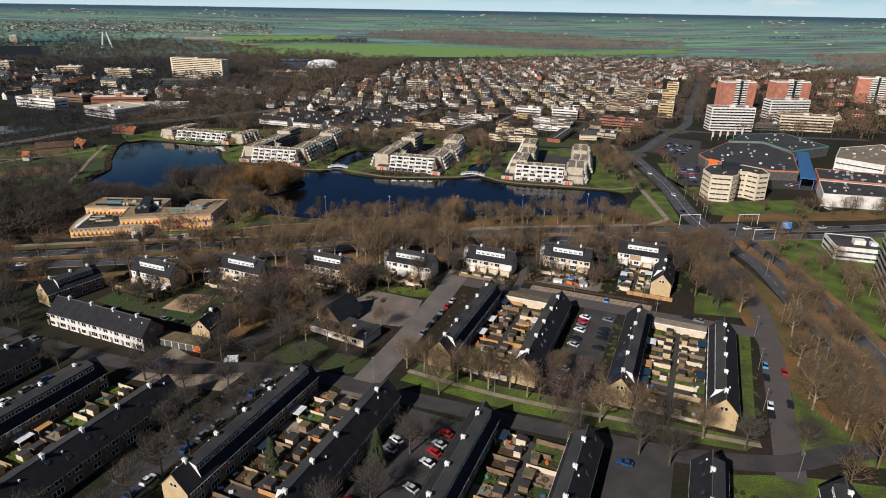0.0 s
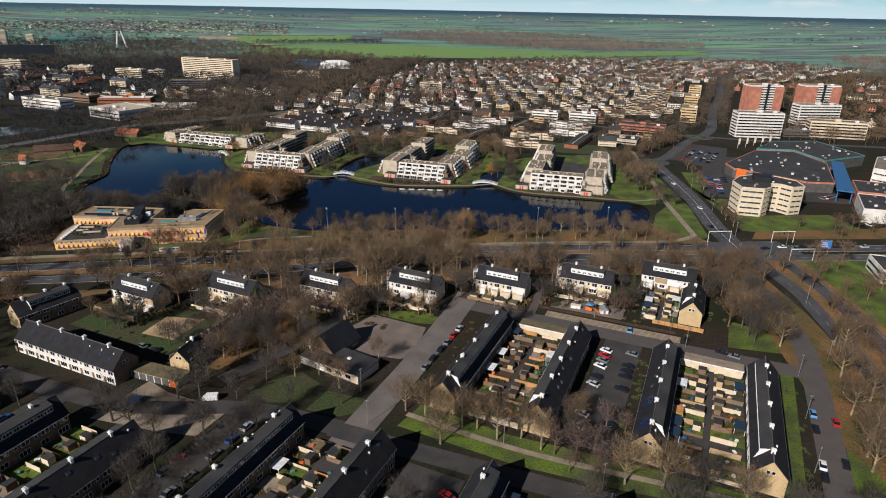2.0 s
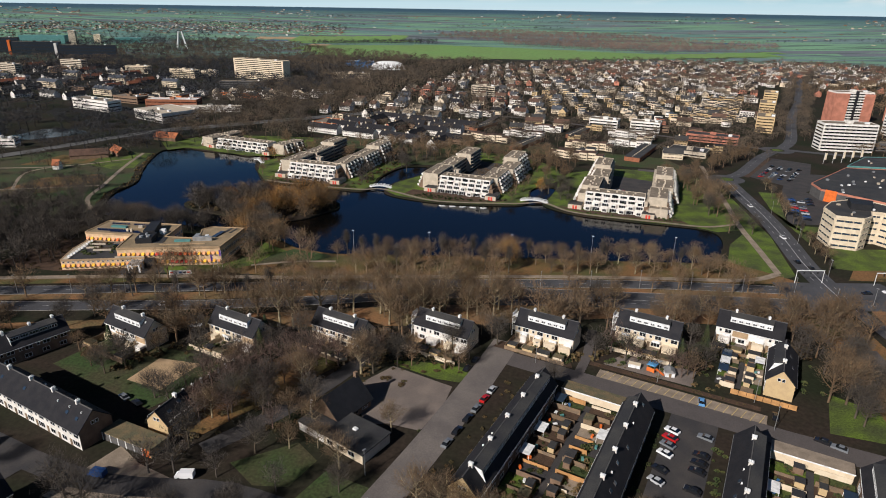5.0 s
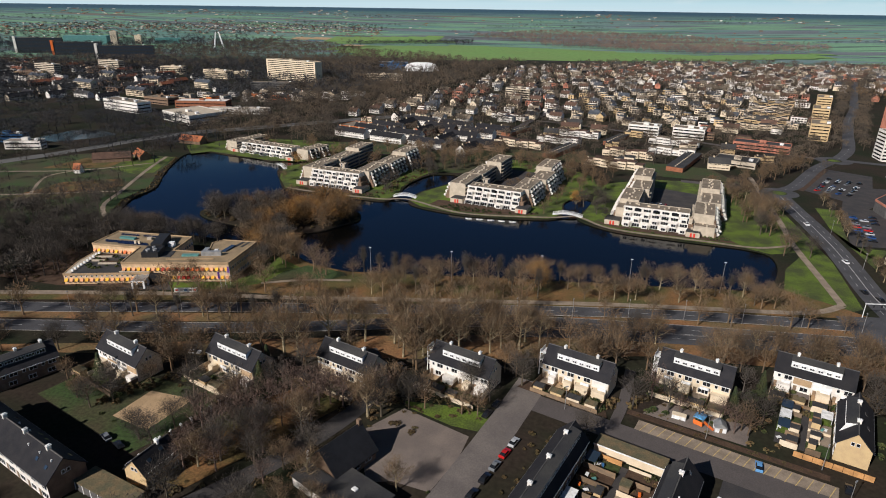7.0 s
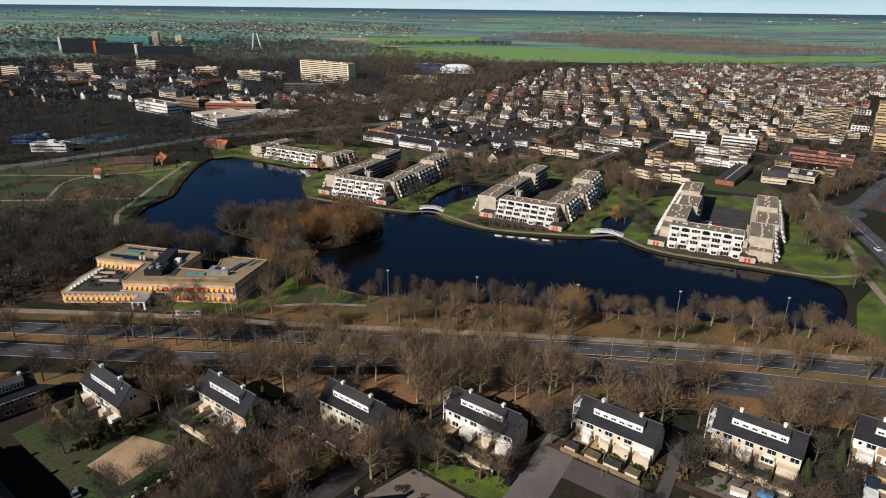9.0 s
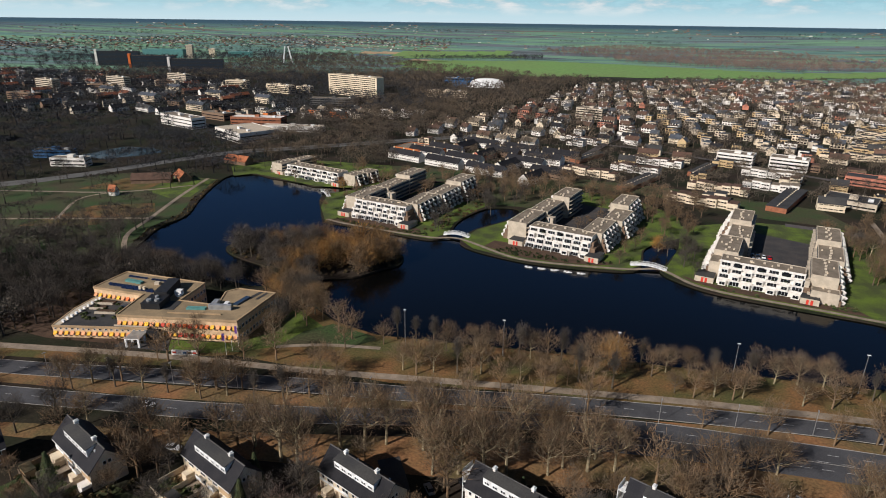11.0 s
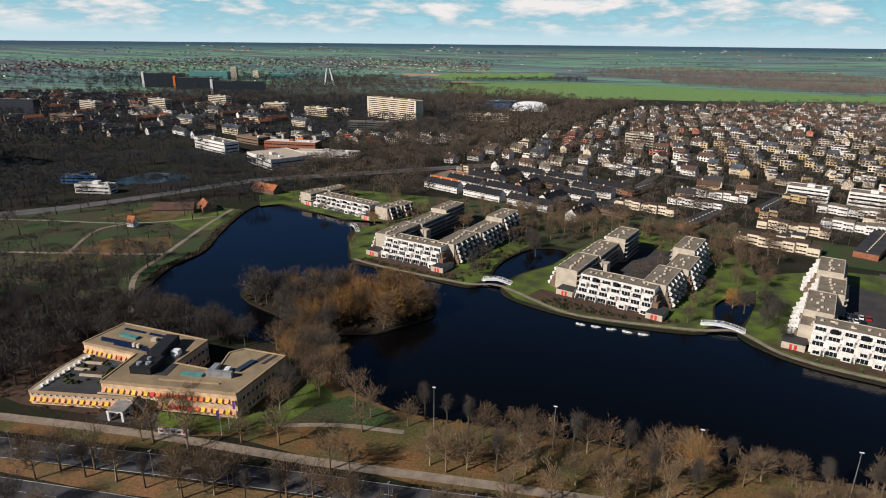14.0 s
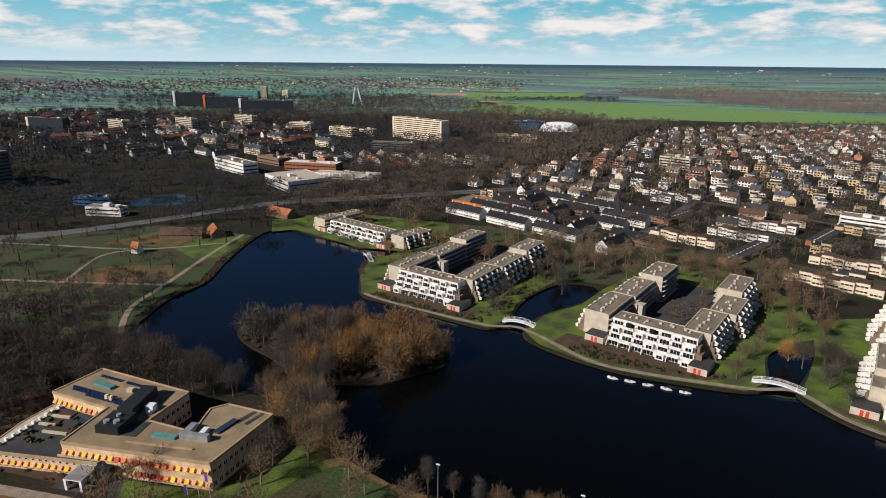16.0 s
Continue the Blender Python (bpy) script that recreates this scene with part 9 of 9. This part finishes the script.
def make_car(colour, van=False, wheels=True):
    t = root("van" if van else "car", pose(0, 0, -90), f"parked {colour.replace('_', ' ')} {'van' if van else 'car'} with dark windows", "van" if van else "car", "parked cars")
    if van:
        body = [(-2.3, 0.35), (2.3, 0.35), (2.35, 1.0), (1.75, 1.25), (1.2, 2.0), (-2.3, 2.05)]
        cabin = [(0.9, 1.25), (1.7, 1.25), (1.22, 1.9), (0.9, 1.9)]
        wd = 0.95
    else:
        body = [(-2.1, 0.3), (2.1, 0.3), (2.15, 0.62), (1.95, 0.78), (0.95, 0.92), (-1.9, 0.95), (-2.12, 0.8)]
        cabin = [(-1.75, 0.93), (0.95, 0.9), (0.3, 1.42), (-1.15, 1.45)]
        wd = 0.88
    def side(outline, w0, w1):
        mb, n = MB(), len(outline)
        zmax, zmin = max(p[1] for p in outline), min(p[1] for p in outline)
        def width(z):
            return w0 + (w1 - w0) * (z - zmin) / (zmax - zmin)
        for i in range(n):
            a, b = outline[i], outline[(i + 1) % n]
            mb.face([(-width(a[1]), a[0], a[1]), (width(a[1]), a[0], a[1]), (width(b[1]), b[0], b[1]), (-width(b[1]), b[0], b[1])])
        mb.face([(-width(p[1]), p[0], p[1]) for p in outline])
        mb.face([(width(p[1]), p[0], p[1]) for p in outline])
        return mb
    part("body", side(body, wd, wd * 0.97), PAINT[colour], t)
    part("glasshouse", side(cabin, wd * 0.93, wd * 0.72), M["glass"], t)
    if not van:
        part("roof", MB().box(-0.6, -1.05, 1.43, 0.6, 0.25, 1.49), PAINT[colour], t)
    for sx in (-1, 1) if wheels else ():
        for yy in (-1.35, 1.35):
            part("wheel", MB().tube((sx * (wd - 0.2), yy, 0.32), (sx * (wd + 0.02), yy, 0.32), 0.32, 0.32, 10), M["tyre"], t)
    return t


CARS = {k: make_car(k) for k in PAINT}
FAR_CARS = {k: make_car(k, False, False) for k in PAINT}
VANS = {k: make_car(k, True) for k in ("white", "blue")}
rcar = random.Random(4)
MIX = ["black", "black", "grey", "grey", "white", "silver", "red", "blue", "black"]


def park(e, n, turn=0.0, colour=None, van=False):
    k = colour or rcar.choice(MIX)
    x, y = EN(e, n)
    near = y < 190
    copy_thing(VANS[k] if van else (CARS if near else FAR_CARS)[k], pose(x, y, 0.06 if van or near else -0.12, 0, 0, -TURN + turn + rcar.uniform(-2, 2)))


def park_xy(x, y, turn=0.0, colour=None):
    copy_thing((FAR_CARS if y > 240 else CARS)[colour or rcar.choice(MIX)], pose(x, y, 0.06 if y < 240 else -0.12, 0, 0, turn + rcar.uniform(-3, 3)))


for n, c in ((210, "silver"), (204.6, "red"), (199, "grey"), (193.5, "black"), (187, "black"), (181, "grey"), (217, "black"), (223, "black")):
    park(-81.8 if n < 215 else -94, n, 0, c)
for n, c in ((218, "white"), (214.5, "red"), (211, "grey"), (207, "white"), (200, "black"), (195, "silver"), (178, "white"), (172, "white"), (168, "grey")):
    park(-29.2, n, 72, c)
for n, c in ((219.5, "grey"), (211, "black"), (207.5, "black"), (204, "black"), (196, "black"), (176, "black")):
    park(-20.6, n, 80, c)
for n, c in ((208, "light_blue"), (200, "black"), (183.4, "white"), (178.6, "black")):
    park(33.6, n, 0, c)
for n, c in ((206, "red"), (186.5, "black")):
    park(39.3, n, 0, c)
park(-24.0, 236.8, 10, "light_blue", False)
park(8, 234.5, 80, "black")
park(12, 233.5, 80, "grey")
park(-4, 240.3, 0, "black")
for n, c in ((131, "red"), (126, "silver"), (122.5, "red"), (118, "white"), (108, "silver"), (101, "white"), (96.5, "grey"), (92, "grey")):
    park(-52.0, n, 70, c)
for n, c in ((123, "white"), (119, "grey"), (115.5, "black"), (112, "black"), (98, "red")):
    park(-63.5, n, 70, c)
park(-4, 139, 84, "blue")
for n in (72, 79, 84, 97, 103, 109, 118, 125, 131):
    park(-113.6, n, 0)
for n in (70, 82, 94, 101, 108, 121, 129):
    park(-120.4, n, 0)
park(-120.5, 113, 0, "red")
for n in (60, 70, 76, 88, 95, 101):
    park(-171.6, n, 0)
    park(-178.4, n + 3, 0)
park(-152, 126, 105, "blue", True)
park(-132.5, 136.6, 120, "white", True)
park(-56, 92, 20, "white", True)
for e in (-170, -176, -206, -212, -230):
    park(e, 150 if e > -200 else 120, 80)
for i in range(4):
    park(-130 + 5.5 * i, 224 + 2.9 * i + (4 if i % 2 else 0), 60)
# shopping car parks
for r in range(6):
    for k in range(10):
        if rcar.random() < 0.75:
            a, b = 206 + 5.2 * r + 2.3 * k, 512 - 3.4 * r + 3.4 * k * 1.05
            if inside([(199, 512), (236, 572), (259, 556), (240, 520), (222, 500)], a, b):
                park_xy(a, b, -60)
for r in range(4):
    for k in range(8):
        if rcar.random() < 0.85:
            park_xy(188 + 5.4 * r + 2.0 * k, 412 + 0.5 * r + 6.2 * k * 0.95, 75, None) if inside([(180, 406), (192, 406), (222, 470), (206, 470)], 188 + 5.4 * r + 2.0 * k, 412 + 0.5 * r + 5.9 * k) else None
for k in range(8):
    park_xy(256 + 2.2 * k, 404 + 1.2 * k, 20, None)
for k in range(9):
    park_xy(-8 + 2.6 * (k % 5) + 6 * (k // 5), 462 + 6 * (k // 5) - 0.8 * k, -17)
    park_xy(-92 + 2.6 * (k % 5) + 6 * (k // 5), 486 + 6 * (k // 5) - 0.8 * k, -15)
    park_xy(84 + 2.6 * (k % 5) + 6 * (k // 5), 455 + 7 * (k // 5) - 0.5 * k, -10)
# traffic on the wide roads, standing at the junction
for x, y, tn, c in ((182, 314.5, 95, "white"), (188, 312.5, 95, "grey"), (193, 315, 95, "black"), (198, 313, 95, "black"), (211, 315.5, 95, "black"), (218, 316, 95, "black"), (226, 316.5, 95, "silver"), (240, 317, 95, "black"), (172, 312, 95, "black"), (161, 338, 3, "black"), (158, 345, 3, "black"), (170, 436, 3, "white"), (252, 352, 5, "white"), (166, 380, 3, "white"), (-116, 270, -80, "white"), (-96, 255, -85, "white"), (-88, 254, -80, "white"), (-181, 262, -80, "white"), (-128, 252, -70, "black")):
    park_xy(x, y, tn, c)
for t in (*CARS.values(), *FAR_CARS.values(), *VANS.values()):
    for o in (t, *t.children_recursive):
        bpy.data.objects.remove(o)

# ---------------------------------------------------------------- lamps, bridges, boats


def lamp_post(height, arm):
    t = root("street_lamp", pose(0, 0, -95), "tall slim grey lamp post with flat head" if height > 10 else "grey street lamp post", "street lamp", "lamp posts")
    part("pole", MB().tube((0, 0, 0), (0, 0, height), 0.13 if height > 10 else 0.09, 0.06, 6), M["metal_grey"], t)
    part("lamp_head", MB().box(-0.5 * arm, -0.16, height - 0.05, 0.5 * arm, 0.16, height + 0.12, bottom=True), M["white"] if height > 10 else M["metal_grey"], t)
    return t


tall, small = lamp_post(14.0, 1.0), lamp_post(8.0, 1.0)
for x, y in ((-52.3, 326), (-17, 327.5), (21.3, 329), (58.4, 331.5), (96.5, 334.5)):
    copy_thing(tall, pose(x, y, 0))
for i in range(16):
    q = i / 15
    copy_thing(small, pose(-180 + 320 * q, 273.5 + 34 * min(1, q * 1.25), 0, 0, 0, 80))
for e, n in ((31.5, 180), (31.5, 205), (31.5, 230), (41.5, 245), (-38, 241), (-4, 233.5), (-76, 232), (-94, 160), (-84, 147), (-46, 156), (-18, 150), (38, 152), (-10, 245), (60, 170), (52, 215), (46, 258)):
    copy_thing(small, ENP(e, n, 0, rt.uniform(0, 90)))
for x, y in ((165, 330), (152, 298), (186, 318), (168, 300), (176, 420), (170, 372), (158, 250), (163, 205), (146, 175)):
    copy_thing(small, pose(x, y, 0, 0, 0, rt.uniform(0, 180)))
for t in (tall, small):
    for o in (t, *t.children_recursive):
        bpy.data.objects.remove(o)
for x, y, tn in ((152, 321, 95), (186, 322, 95), (182, 297, 95)):
    g = root("signal_gantry", pose(x, y, 0, 0, 0, tn - 90), "white traffic signal gantry over the lanes", "traffic gantry", "traffic gantries")
    part("post", MB().tube((-6, 0, 0), (-6, 0, 6.2), 0.14, 0.10, 6), M["white"], g)
    part("post", MB().tube((6, 0, 0), (6, 0, 6.2), 0.14, 0.10, 6), M["white"], g)
    part("beam", MB().box(-6.2, -0.12, 5.95, 6.2, 0.12, 6.25, bottom=True), M["white"], g)
    for k in (-3, 0, 3):
        part("signal_head", MB().box(k - 0.2, -0.45, 4.7, k + 0.2, -0.15, 5.8, bottom=True), M["black"], g)


def footbridge(a, b):
    """A white arched footbridge with railings between two banks."""
    va, vb = Vector(a), Vector(b)
    L = (vb - va).length
    t = root("footbridge", pose((va.x + vb.x) / 2, (va.y + vb.y) / 2, 0, 0, 0, math.degrees(math.atan2(vb.y - va.y, vb.x - va.x))), "white arched footbridge over the lake inlet", "bridge", "footbridges")
    deck, n = MB(), 12
    def zz(q):
        return 0.25 + 1.35 * math.sin(math.pi * q)
    for i in range(n):
        q0, q1 = i / n, (i + 1) / n
        x0, x1 = -L / 2 + L * q0, -L / 2 + L * q1
        deck.face([(x0, -1.2, zz(q0)), (x1, -1.2, zz(q1)), (x1, 1.2, zz(q1)), (x0, 1.2, zz(q0))])
        for s in (-1.2, 1.2):
            deck.face([(x0, s, zz(q0) - 0.45), (x1, s, zz(q1) - 0.45), (x1, s, zz(q1)), (x0, s, zz(q0))])
    part("deck", deck, M["white"], t)
    for s in (-1.2, 1.2):
        rail = MB()
        for i in range(n):
            q0, q1 = i / n, (i + 1) / n
            x0, x1 = -L / 2 + L * q0, -L / 2 + L * q1
            rail.tube((x0, s, zz(q0) + 1.0), (x1, s, zz(q1) + 1.0), 0.07, 0.07, 4)
            rail.tube((x0, s, zz(q0) + 0.5), (x1, s, zz(q1) + 0.5), 0.05, 0.05, 4)
        part("railing", rail, M["white"], t)
        for i in range(0, n + 1, 2):
            q = i / n
            part("post", MB().box(-L / 2 + L * q - 0.07, s - 0.07, zz(q) - 0.1, -L / 2 + L * q + 0.07, s + 0.07, zz(q) + 1.05), M["white"], t)
    return t


footbridge((-68.5, 448), (-54.0, 447))
footbridge((29.5, 430), (46.0, 426.5))
footbridge((-170, 512), (-160, 500))
for i in range(5):
    x, y = -18.0 + 6.2 * i, 414.2 - 0.35 * i
    b = root("rowing_boat", pose(x, y, WATER_Z, 0, 0, -15 + 12 * (i % 3)), "small white moored boat", "boat", "moored boats")
    hull = [(-1.9, -0.6), (0.8, -0.7), (2.1, 0), (0.8, 0.7), (-1.9, 0.6)]
    part("hull", MB().prism([(a * 0.85, c * 0.75) for a, c in hull], -0.1, 0.25).prism(hull, 0.2, 0.5), M["white"], b)
    part("seat", MB().box(-0.6, -0.5, 0.5, -0.2, 0.5, 0.62), M["timber"], b)
